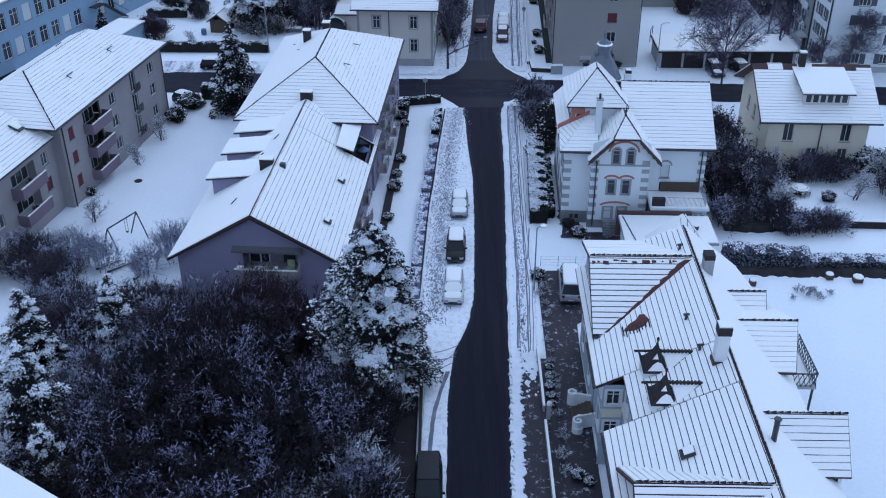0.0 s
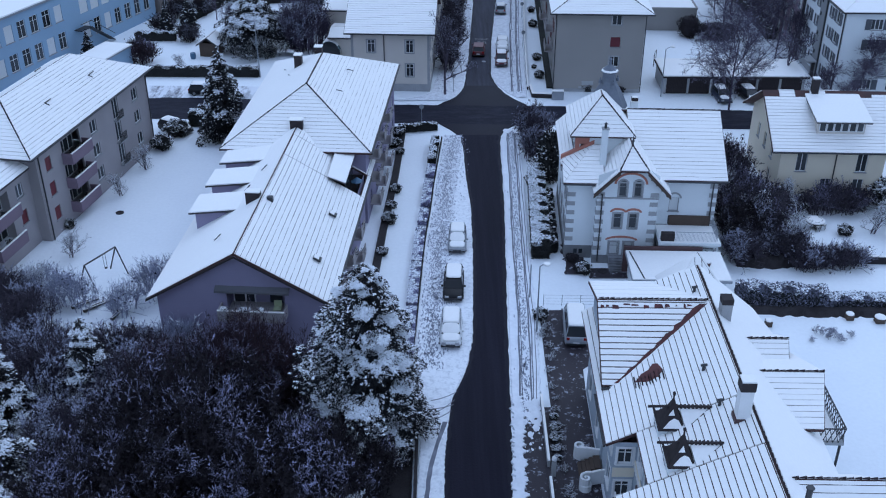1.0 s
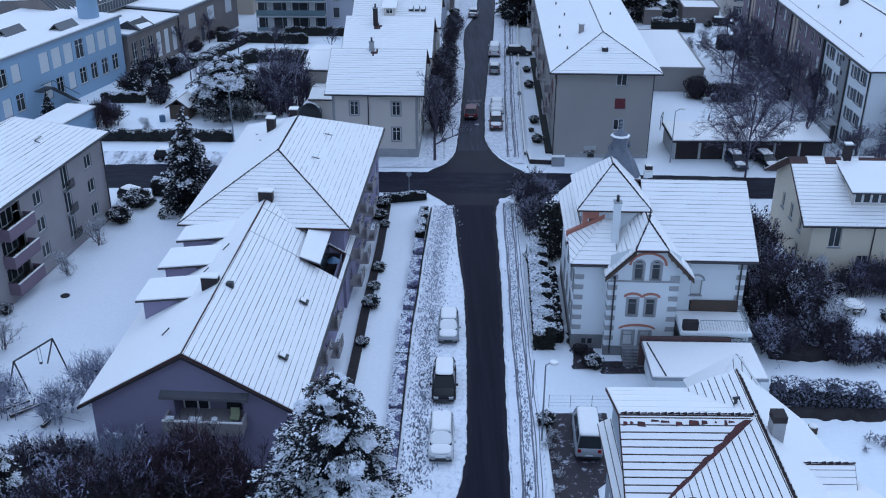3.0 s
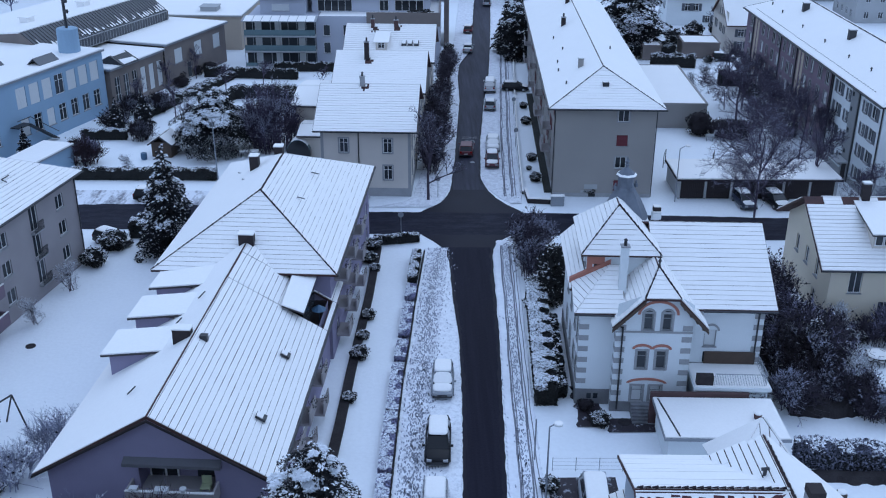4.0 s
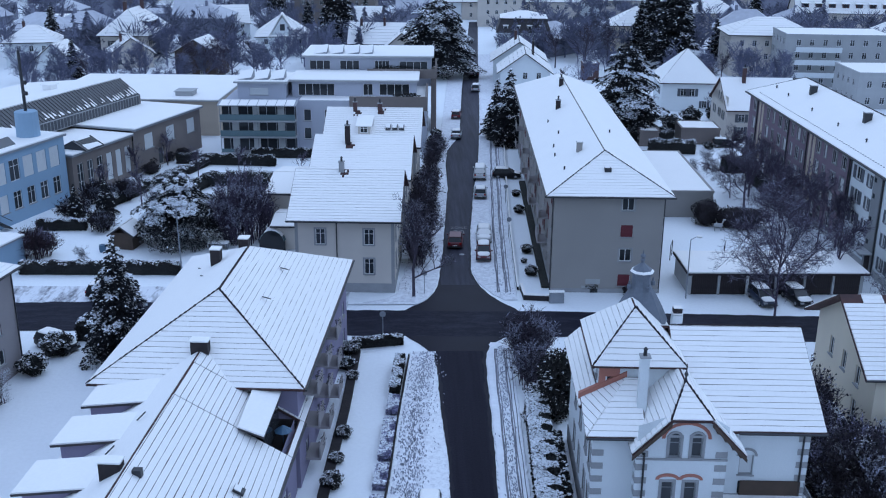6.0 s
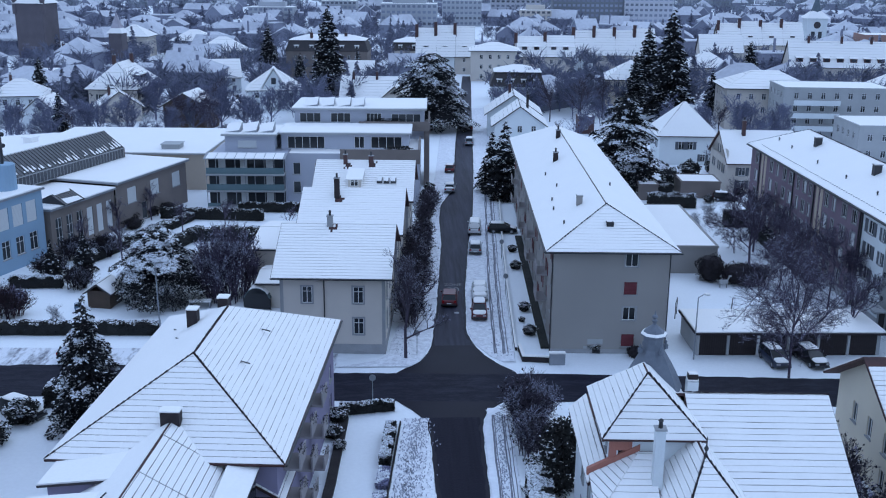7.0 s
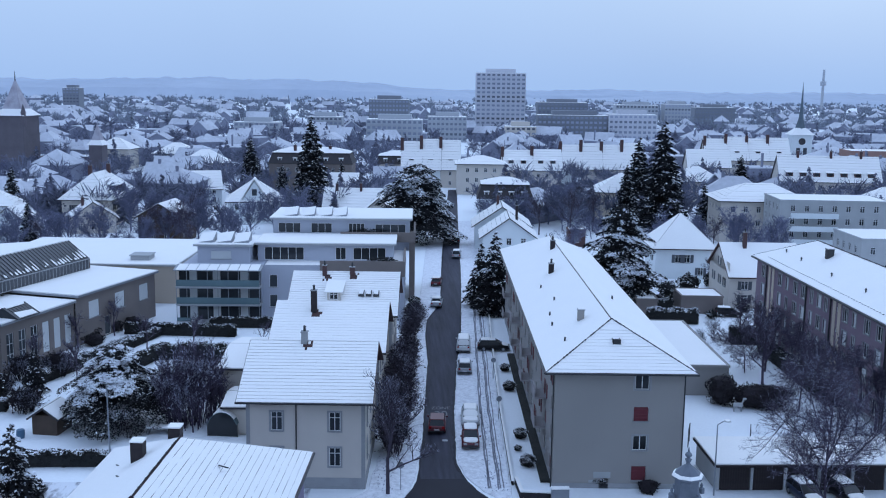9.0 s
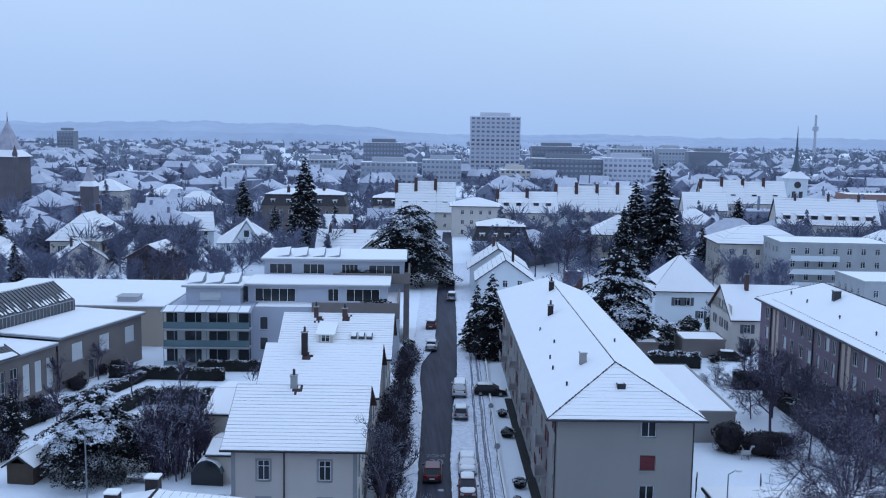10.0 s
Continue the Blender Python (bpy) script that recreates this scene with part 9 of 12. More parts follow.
for x, y, w in ((27.7, 76.2, 0.5), (34.9, 77.2, 0.6), (37.3, 76.7, 0.8)):
    b = thing("compost_box", pose(x, y, 0), "small brown wooden garden box with snow on top", "box", group="garden boxes")
    part("body", Shape().box(-w / 2, w / 2, -0.3, 0.3, 0, 0.5), SHED_WOOD, b)
    part("snow", Shape().lathe([(w * 0.62, 0.504), (w * 0.55, 0.6), (w * 0.1, 0.66)], 0, 0, 8), ROOF_SNOW, b)
lowb = thing("flat_annex", pose(-45.3, 135.1, 0, 0, 0, -16.0), "low annex with a flat snowy roof by the workshop", "annex")
part("wall", Shape().box(-3.9, 0, 0, 7.5, 0, 2.8), WORKBLUE, lowb)
part("roof", Shape().box(-4.1, 0.2, -0.2, 7.7, 2.8, 2.96), ZINC, lowb)
part("snow", Shape().box(-4.05, 0.15, -0.15, 7.65, 2.964, 3.1), ROOF_SNOW, lowb)
sh = thing("garden_shed", pose(-34.6, 146.2, 0, 0, 0, -10), "brown wooden garden shed with a snowy pitched roof", "shed")
part("body", Shape().box(0, 2.6, 0, 3.0, 0, 2.0), SHED_WOOD, sh)
roof(sh, gable_faces(0, 2.6, 0, 3.0, 2.0, 2.9, "y", 0.4, 0.4), TILE_DARK, "", seed=81)
bn = thing("rain_barrel", pose(-35.4, 145.2, 0), "blue plastic rain barrel beside the shed", "barrel")
part("body", Shape().lathe([(0.35, 0), (0.42, 0.4), (0.38, 0.85)], 0, 0, 12), BLUE_PLASTIC, bn)
gh = thing("carport", pose(-17.4, 145.6, 0, 0, 0, -8), "small shelter with a curved snowy roof", "shelter")
s, s2 = Shape(), Shape()
for k in range(8):
    a0, a1 = radians(20 + 17.5 * k), radians(20 + 17.5 * (k + 1))
    q = [(1.6 - 1.6 * math.cos(a0), 0, 0.6 + 1.9 * math.sin(a0)), (1.6 - 1.6 * math.cos(a1), 0, 0.6 + 1.9 * math.sin(a1)), (1.6 - 1.6 * math.cos(a1), 6.5, 0.6 + 1.9 * math.sin(a1)), (1.6 - 1.6 * math.cos(a0), 6.5, 0.6 + 1.9 * math.sin(a0))]
    s.slab(q, 0.06)
    if 1 < k < 7:
        s2.slab([(x, y, z + 0.09) for x, y, z in q], 0.08)
part("roof", s, GUARD_GLASS, gh)
part("snow", s2, ROOF_SNOW, gh)
for y0 in (0.05, 6.4):
    part("end_panel", Shape().slab([(1.6 - 1.58 * math.cos(radians(q)), y0, 0.6 + 1.88 * math.sin(radians(q))) for q in range(20, 161, 20)] + [(3.05, y0, 0.05), (0.15, y0, 0.05)], 0.04), CAR_GLASS, gh, "dark translucent end panel")
part("frame", Shape().tube((0.1, 0.1, 0), (0.1, 0.1, 1.3), 0.06).tube((3.1, 0.1, 0), (3.1, 0.1, 1.3), 0.06).tube((0.1, 6.4, 0), (0.1, 6.4, 1.3), 0.06).tube((3.1, 6.4, 0), (3.1, 6.4, 1.3), 0.06), METAL, gh)
for x, y in ((-22.2, 146.3),):
    b = thing("garden_bench", pose(x, y, 0), "garden table and bench under snow", "bench")
    part("top", Shape().box(-1.2, 1.2, -0.5, 0.5, 0.62, 0.7), ZINC, b)
    part("leg", Shape().box(-1.1, -1.0, -0.45, 0.45, 0, 0.62), ZINC, b)
    part("leg", Shape().box(1.0, 1.1, -0.45, 0.45, 0, 0.62), ZINC, b)
    part("snow", Shape().box(-1.18, 1.18, -0.48, 0.48, 0.704, 0.82), ROOF_SNOW, b)
dr = thing("garden_ornament", pose(38.8, 152.6, 0), "pale deer-shaped lawn ornament", "ornament")
part("figure", Shape().box(-0.5, 0.5, -0.15, 0.15, 0.55, 0.95).box(-0.45, -0.36, -0.12, 0.12, 0, 0.55).box(0.36, 0.45, -0.12, 0.12, 0, 0.55).tube((0.45, 0, 0.9), (0.65, 0, 1.4), 0.09).box(0.55, 0.9, -0.08, 0.08, 1.35, 1.5), CONCRETE, dr)

# faded lettering on the road
for text, x, y, size in (("ZONE", 6.35, 153.6, 1.0), ("30", 6.3, 151.2, 2.0)):
    tx = bpy.data.curves.new("lettering", "FONT")
    tx.body, tx.size, tx.align_x, tx.extrude = text, size, "CENTER", 0.004
    tmp = bpy.data.objects.new("lettering", tx)
    me = bpy.data.meshes.new_from_object(tmp)
    me.materials.append(material("faded_road_paint", (0.16, 0.165, 0.175), 0.6, (0.07, 0.07, 0.08), 1.5, 20.0, 0.4, 0.0))
    tx_ob = new("road_lettering", me)
    tx_ob.matrix_world = pose(x, y, 0.02) @ Matrix.Diagonal((0.75, 1.3, 1, 1))
    tagged(tx_ob, "faded white lettering on the asphalt", "road marking", kind="structure")


# ---- trees and shrubs ----
def quick_mesh(name, verts, faces, mat):
    """A mesh from arrays: verts (n, 3), faces (m, 4)."""
    me = bpy.data.meshes.new(name)
    nv, nf = len(verts), len(faces)
    me.vertices.add(nv)
    me.vertices.foreach_set("co", np.asarray(verts, np.float32).ravel())
    me.loops.add(nf * 4)
    me.loops.foreach_set("vertex_index", np.asarray(faces, np.int32).ravel())
    me.polygons.add(nf)
    me.polygons.foreach_set("loop_start", np.arange(0, nf * 4, 4, dtype=np.int32))
    me.update(calc_edges=True)
    me.materials.append(mat)
    return me


def sticks(p0, p1, r0, r1, sides=3):
    """Thin tapered prisms from the points p0 to p1."""
    d = p1 - p0
    d = d / np.maximum(np.linalg.norm(d, axis=1, keepdims=True), 1e-6)
    ref = np.where(np.abs(d[:, 2:3]) > 0.9, [[1.0, 0, 0]], [[0, 0, 1.0]])
    u = np.cross(d, ref)
    u /= np.linalg.norm(u, axis=1, keepdims=True)
    w = np.cross(d, u)
    rings = []
    for p, r in ((p0, r0), (p1, r1)):
        for k in range(sides):
            a = 2 * math.pi * k / sides
            rings.append(p + (u * math.cos(a) + w * math.sin(a)) * np.reshape(r, (-1, 1)))
    v = np.stack(rings, 1)
    n = len(p0)
    base = np.arange(n)[:, None] * (2 * sides)
    f = np.concatenate([base + np.array([[k, (k + 1) % sides, sides + (k + 1) % sides, sides + k]]) for k in range(sides)])
    return v.reshape(-1, 3), f


def leaf_faces(p, along, across, size_a, size_b):
    """Four-cornered leaf faces at p, with their two half axes."""
    a, b = along * np.reshape(size_a, (-1, 1)), across * np.reshape(size_b, (-1, 1))
    v = np.stack([p - a, p - b, p + a, p + b], 1).reshape(-1, 3)
    return v, np.arange(len(v)).reshape(-1, 4)


def unit(v):
    return v / np.maximum(np.linalg.norm(v, axis=-1, keepdims=True), 1e-6)


def conifer_meshes(height, radius, whorls, per, leaves_n, seed, snow=0.45, droop=0.25, leaf=0.2, shape=0.9, first=0.06, snow_leaf=1.0, dust=0.05, heap=1, lean=0.0):
    """Trunk, needles and snow of a needle tree. shape: how fast it narrows to its top."""
    rng = np.random.default_rng(seed)
    zs = height * (first + (0.985 - first) * np.linspace(0, 1, whorls) ** 0.95)
    P, D, S, L = [], [], [], []
    limbs0, limbs1 = [], []
    for i, z in enumerate(zs):
        f = (z / height - first) / (1 - first)
        ln = radius * max(0.05, (1 - f) ** shape) * (0.75 if f < 0.08 else 1.0)
        n = max(3, int(per * (0.5 + 0.5 * (1 - f))))
        az0 = rng.uniform(0, 6.28)
        for k in range(n):
            az = az0 + 6.283 * k / n + rng.normal(0, 0.22)
            l = ln * (rng.uniform(0.62, 1.14) if heap == 1 else rng.uniform(0.55, 1.12) * (1 - lean * math.cos(az)) * (1 + 0.12 * math.sin(3 * az + 0.7 * i)))
            zz = z + rng.normal(0, height / whorls * 0.4)
            m = max(10, int(leaves_n * (l / radius) ** 1.25))
            t = rng.uniform(0.08, 1, m) ** 0.75
            out = np.array([math.cos(az), math.sin(az), 0.0])
            side = np.array([-math.sin(az), math.cos(az), 0.0])
            rise = 0.10 * l * (1 if f < 0.8 else 2)
            drop = droop * l * rng.uniform(0.7, 1.3)
            c = out * (t * l)[:, None]
            c[:, 2] = zz + rise * t - drop * t * t
            wide = 0.30 * l * np.sin(np.clip(t * 2.7, 0, 3.0)) + 0.08
            lat = rng.uniform(-1, 1, m)
            p = c + side * (lat * wide)[:, None]
            p[:, 2] -= np.abs(lat) * wide * 0.30 + rng.exponential(0.10, m) * min(1, l)
            d = unit(out[None] * 0.8 + side[None] * (lat * 0.9)[:, None] + np.array([0, 0, -0.35]) + rng.normal(0, 0.28, (m, 3)))
            P.append(p)
            D.append(d)
            # single bough ends are heaped with snow, most of them towards the top; dark gaps between
            lot = 0.5 + 0.5 * noise.noise((math.cos(az) * 2.3, math.sin(az) * 2.3, z / height * whorls * 0.45 + seed)) + rng.normal(0, 0.10)
            heavy = lot > (1.02 - snow * (0.62 + 0.35 * f) if heap < 3 else 1.06 - snow * (0.52 + 0.56 * f))
            reach = rng.uniform(0.48, 0.72)
            knot = np.sin(p[:, 0] * 3.3 + seed) * np.sin(p[:, 1] * 3.1 + 2 * seed) + 0.6 * np.sin(p[:, 2] * 4.1 + p[:, 0] * 1.3)
            S.append((heavy & (t > reach) & (knot > -0.45)) | ((t > 0.62) & (rng.random(m) < dust * (0.35 + f))))
            L.append(np.full(m, 1.0))
            limbs0.append([0, 0, zz])
            limbs1.append([out[0] * l * 0.7, out[1] * l * 0.7, zz + rise * 0.7 - drop * 0.5])
    P, D, S = np.concatenate(P), np.concatenate(D), np.concatenate(S)
    acr = unit(np.cross(D, rng.normal(0, 1, (len(D), 3)) * [0.5, 0.5, 1] + [0, 0, 0.6]))
    sz = leaf * rng.uniform(0.6, 1.5, len(P))
    nv = leaf_faces(P, D, acr, sz, sz * 0.5)
    S = np.repeat(np.flatnonzero(S), heap)
    q = P[S] + [0, 0, 0.04 + leaf * 0.6] + rng.normal(0, 0.03 if heap == 1 else 0.07, (len(S), 3)) * [1, 1, 0.6]
    d2 = unit(D[S] * [1, 1, 0.6])
    a2 = unit(np.cross(d2, [0, 0, 1.0]) + rng.normal(0, 0.25, (len(q), 3)))
    s2 = leaf * snow_leaf * rng.uniform(0.6, 1.35, len(q))
    sv = leaf_faces(q, d2, a2, s2, s2 * 0.6)
    l0, l1 = np.array(limbs0), np.array(limbs1)
    bv, bf = sticks(l0, l1, np.full(len(l0), 0.012 * height * 0.5), np.full(len(l0), 0.012), 3)
    tz = np.linspace(0, height * 0.97, 7)
    t0 = np.stack([0 * tz[:-1], 0 * tz[:-1], tz[:-1]], 1)
    t1 = np.stack([0 * tz[1:], 0 * tz[1:], tz[1:]], 1)
    rr = 0.016 * height * (1 - tz / height) + 0.03
    tv, tf = sticks(t0, t1, rr[:-1], rr[1:], 8)
    trunk = (np.concatenate([tv, bv]), np.concatenate([tf, bf + len(tv)]))
    return trunk, nv, sv


def needle_tree(name, places, label, meshes, leaf_mat=None, snow_mat=None, group=""):
    """The first place gets the tree, the others its copies; a place is (x, y, turn, scale)."""
    trunk, nv, sv = meshes
    x, y, turn, sc = places[0]
    t = thing(name, pose(x, y, 0, 0, 0, turn) @ Matrix.Diagonal((sc, sc, sc, 1)), label, "tree", group)
    part("trunk", quick_mesh("trunk", *trunk, BARK), None, t)
    part("crown", quick_mesh("crown", *nv, leaf_mat or NEEDLE), None, t)
    tagged(part("snow", quick_mesh("snow", *sv, snow_mat or TREE_SNOW), None, t), kind="stuff")
    for x, y, turn, s in places[1:]:
        copy_thing(t, pose(x, y, 0, 0, 0, turn)).scale = (s, s, s)
    return t


def branch_meshes(height, seed, levels=5, kids=(5, 5, 5, 4), spread=0.75, up=0.35, trunk_r=0.16, first=0.35, snow=0.5, twig=0.012, stems=1):
    """A leafless tree: forking limbs down to thin twigs, with snow on a part of them."""
    rng = np.random.default_rng(seed)
    p = np.zeros((stems, 3))
    p[:, :2] = rng.normal(0, 0.12 * stems ** 0.5, (stems, 2)) if stems > 1 else 0
    d = unit(np.array([[0, 0, 1.0]]) + rng.normal(0, 0.06 if stems == 1 else 0.28, (stems, 3)))
    ln = np.full(stems, height * 0.55) * rng.uniform(0.8, 1.1, stems)
    r = np.full(stems, trunk_r)
    A0, A1, R0, R1, S0, S1, SR = [], [], [], [], [], [], []
    for lev in range(levels):
        bend = unit(d + rng.normal(0, 0.16, d.shape) + [0, 0, up * 0.3])
        m = p + d * (ln * 0.5)[:, None]
        e = m + bend * (ln * 0.5)[:, None]
        A0 += [p, m]
        A1 += [m, e]
        R0 += [r, r * 0.75]
        R1 += [r * 0.75, r * 0.5]
        if lev >= 1:
            k = rng.random(len(p)) < snow
            h = np.minimum(r[k], 0.05)
            flat = [0, 0, 1.0]
            S0 += [p[k] + np.outer(h * 0.75, flat), m[k] + np.outer(h * 0.6, flat)]
            S1 += [m[k] + np.outer(h * 0.6, flat), e[k] + np.outer(h * 0.5, flat)]
            SR += [np.maximum(h * 0.6, 0.012), np.maximum(h * 0.5, 0.011)]
        if lev == levels - 1:
            break
        n = kids[min(lev, len(kids) - 1)]
        idx = np.repeat(np.arange(len(p)), n)
        t = rng.uniform(first if lev == 0 else 0.25, 1.0, len(idx))
        t[::n] = 1.0
        base = np.where((t < 0.5)[:, None], p[idx] + d[idx] * (ln[idx] * t)[:, None], m[idx] + bend[idx] * (ln[idx] * (t - 0.5))[:, None])
        d = unit(bend[idx] * 0.75 + rng.normal(0, spread, (len(idx), 3)) * [1, 1, 0.7] + [0, 0, up])
        ln = ln[idx] * rng.uniform(0.42, 0.68, len(idx)) * (1.1 - 0.25 * t)
        r = np.maximum(r[idx] * rng.uniform(0.42, 0.6, len(idx)), twig)
        p = base
    wood = sticks(np.concatenate(A0), np.concatenate(A1), np.concatenate(R0), np.concatenate(R1), 3)
    white = sticks(np.concatenate(S0), np.concatenate(S1), np.concatenate(SR), np.concatenate(SR) * 0.8, 3)
    return wood, white


def bare_tree(name, places, label, meshes, wood_mat=None, snow_mat=None, category="tree", group=""):
    wood, white = meshes
    x, y, turn, sc = places[0]
    t = thing(name, pose(x, y, 0, 0, 0, turn) @ Matrix.Diagonal((sc, sc, sc, 1)), label, category, group)
    part("branchwork", quick_mesh("branchwork", *wood, wood_mat or TWIG), None, t)
    tagged(part("snow", quick_mesh("snow", *white, snow_mat or TREE_SNOW), None, t), kind="stuff")
    for x, y, turn, s in places[1:]:
        copy_thing(t, pose(x, y, 0, 0, 0, turn)).scale = (s, s, s)
    return t


def shrub_meshes(rx, ry, h, n, seed, leaf=0.12, snow=0.4, box=False, stems=30):
    """Stems, leaves and snow of an evergreen shrub or clipped hedge."""
    rng = np.random.default_rng(seed)
    if box:
        p = rng.uniform(-1, 1, (n, 3)) * [rx, ry, 0.5] + [0, 0, 0.5]
        pick = rng.integers(0, 4, n)
        j = 1 - rng.random(n) ** 2 * 0.12
        p[:, 0] = np.where(pick == 0, np.sign(p[:, 0]) * rx * j, p[:, 0])
        p[:, 1] = np.where(pick == 1, np.sign(p[:, 1]) * ry * j, p[:, 1])
        p[:, 2] = np.where(pick >= 2, 1 - rng.random(n) ** 2 * 0.15, p[:, 2])
        p[:, 2] *= h * (1 + 0.06 * np.sin(p[:, 0] * 2.1) + 0.05 * np.sin(p[:, 1] * 1.7 + 1))
    else:
        p = unit(rng.normal(0, 1, (n, 3))) * (rng.random((n, 1)) ** 0.35)
        lump = 1 + 0.22 * np.sin(p[:, 0] * 5 + seed) * np.sin(p[:, 1] * 4 + 1) + 0.12 * np.sin(p[:, 2] * 7)
        p = p * lump[:, None] * [rx, ry, h * 0.5] + [0, 0, h * 0.5]
    d = unit(rng.normal(0, 1, (n, 3)))
    a = unit(np.cross(d, rng.normal(0, 1, (n, 3))))
    sz = leaf * rng.uniform(0.6, 1.4, n)
    lv = leaf_faces(p, d, a, sz, sz * 0.55)
    top = p[:, 2] > (h * 0.82 if box else h * 0.42)
    k = top & (rng.random(n) < snow) & (np.sin(p[:, 0] * 3.1 + seed) + np.sin(p[:, 1] * 2.7) > -0.9)
    q = p[k] + [0, 0, leaf * 0.4]
    d2 = unit(rng.normal(0, 1, (len(q), 3)) * [1, 1, 0.25])
    a2 = unit(np.cross(d2, [0, 0, 1.0]) + rng.normal(0, 0.2, (len(q), 3)))
    s2 = leaf * 1.15 * rng.uniform(0.6, 1.4, len(q))
    sv = leaf_faces(q, d2, a2, s2, s2 * 0.7)
    b0 = rng.normal(0, 0.2, (stems, 3)) * [rx, ry, 0]
    b1 = unit(rng.normal(0, 1, (stems, 3)) + [0, 0, 0.8]) * [rx * 0.9, ry * 0.9, h * 0.8]
    b1[:, 2] = np.abs(b1[:, 2]) + 0.1
    tv = sticks(b0, b1, np.full(stems, 0.03), np.full(stems, 0.01), 3)
    return tv, lv, sv


def shrub(name, places, label, meshes, leaf_mat=None, category="shrub", group=""):
    stems, lv, sv = meshes
    x, y, turn, sc = places[0]
    t = thing(name, pose(x, y, 0, 0, 0, turn) @ Matrix.Diagonal((sc, sc, sc, 1)), label, category, group)
    part("stem_tangle", quick_mesh("stem_tangle", *stems, BARK), None, t)
    part("foliage", quick_mesh("foliage", *lv, leaf_mat or LEAF), None, t)
    tagged(part("snow", quick_mesh("snow", *sv, TREE_SNOW), None, t), kind="stuff")
    for x, y, turn, s in places[1:]:
        copy_thing(t, pose(x, y, 0, 0, 0, turn)).scale = (s, s, s)
    return t


# the near snow-laden conifer beside the parking strip
needle_tree("spruce_tree", [(-4.85, 62.4, 0, 1.0)], "tall dark conifer laden with clumps of snow", conifer_meshes(14.0, 6.0, 27, 14, 1300, 101, 0.53, 0.36, 0.064, 0.50, snow_leaf=1.35, dust=0.05, heap=4, lean=0.24))
# snowy conifers at the western edge
needle_tree("spruce_tree", [(-28.5, 54.5, 0, 1.0), (-26.0, 66.0, 120, 0.8), (-31.5, 62.5, 200, 0.9), (-25.6, 49.0, 77, 0.75), (-31.0, 49.0, 33, 0.9)], "dark conifer with snow on its hanging boughs",
            conifer_meshes(9.5, 3.8, 20, 11, 520, 102, 0.66, 0.40, 0.08, 0.7, snow_leaf=1.1, dust=0.05, heap=2), group="conifers by the yard")
# spruce by the crossing street and the small ones by the workshops
needle_tree("spruce_tree", [(-25.4, 116.6, 0, 1.0)], "slender spruce dusted with snow", conifer_meshes(11.2, 3.9, 24, 11, 380, 103, 0.52, 0.38, 0.105, 0.75, snow_leaf=1.4, dust=0.08))
needle_tree("spruce_tree", [(-41.6, 155.6, 0, 0.52), (-39.2, 160.2, 60, 0.5), (-50.6, 146.0, 100, 0.4)], "young spruce dusted with snow", conifer_meshes(9.8, 3.3, 22, 10, 60, 104, 0.45, 0.3, 0.24, 0.85), group="young spruces")
# spreading snowy cedars
needle_tree("cedar_tree", [(-27.2, 149.0, 0, 0.9)], "broad dark cedar with thick snow on flat boughs", conifer_meshes(9.0, 7.6, 12, 15, 800, 105, 0.62, 0.40, 0.105, 0.36, 0.28, snow_leaf=1.15, dust=0.04, heap=3))
needle_tree("cedar_tree", [(37.6, 206.0, 0, 1.0)], "tall dark cedar with snow on layered boughs", conifer_meshes(16.2, 7.6, 17, 14, 420, 106, 0.60, 0.42, 0.18, 0.36, 0.12, snow_leaf=1.1, dust=0.05, heap=2), group="tall cedars")
needle_tree("cedar_tree", [(6.6, 270.5, 80, 1.0)], "broad domed cedar, dark below and snowy on top", conifer_meshes(17.5, 10.2, 20, 15, 420, 206, 0.52, 0.42, 0.2, 0.3, 0.2, snow_leaf=1.1, dust=0.05, heap=2), group="tall cedars")
# spruces north of the block and among the far gardens
needle_tree("spruce_tree", [(16.8, 199.6, 0, 1.0), (15.2, 205.5, 50, 0.8)], "dark spruce with snow on its boughs", conifer_meshes(12.8, 4.0, 24, 11, 150, 107, 0.55, 0.34, 0.2, 0.75, snow_leaf=1.2), group="spruces by the block")
# Snow dust is raised here to pale the far spruces like haze.
needle_tree("spruce_tree", [(63.5, 278.0, 0, 1.0), (58.0, 290.0, 90, 0.6), (63.5, 301, 40, 0.82), (79.5, 297, 10, 0.42), (-20.6, 322, 70, 0.95), (-29.5, 332, 70, 0.45), (-43.0, 367, 20, 0.66), (-14.3, 360, 120, 0.4), (-75.0, 262, 30, 0.36), (-92.0, 300, 5, 0.5), (100.0, 330, 0, 0.6)],
            "tall dark spruce lightly frosted with snow", conifer_meshes(26.5, 6.6, 34, 12, 150, 108, 0.44, 0.3, 0.36, 0.62, snow_leaf=0.9, dust=0.14), group="far spruces")
# dark yews behind the cream houses and in the villa's garden
shrub("yew_tree", [(12.1, 104.6, 0, 1.0)], "dense dark conical yew beside the villa", shrub_meshes(1.5, 1.5, 6.2, 4200, 112, 0.15, 0.06))
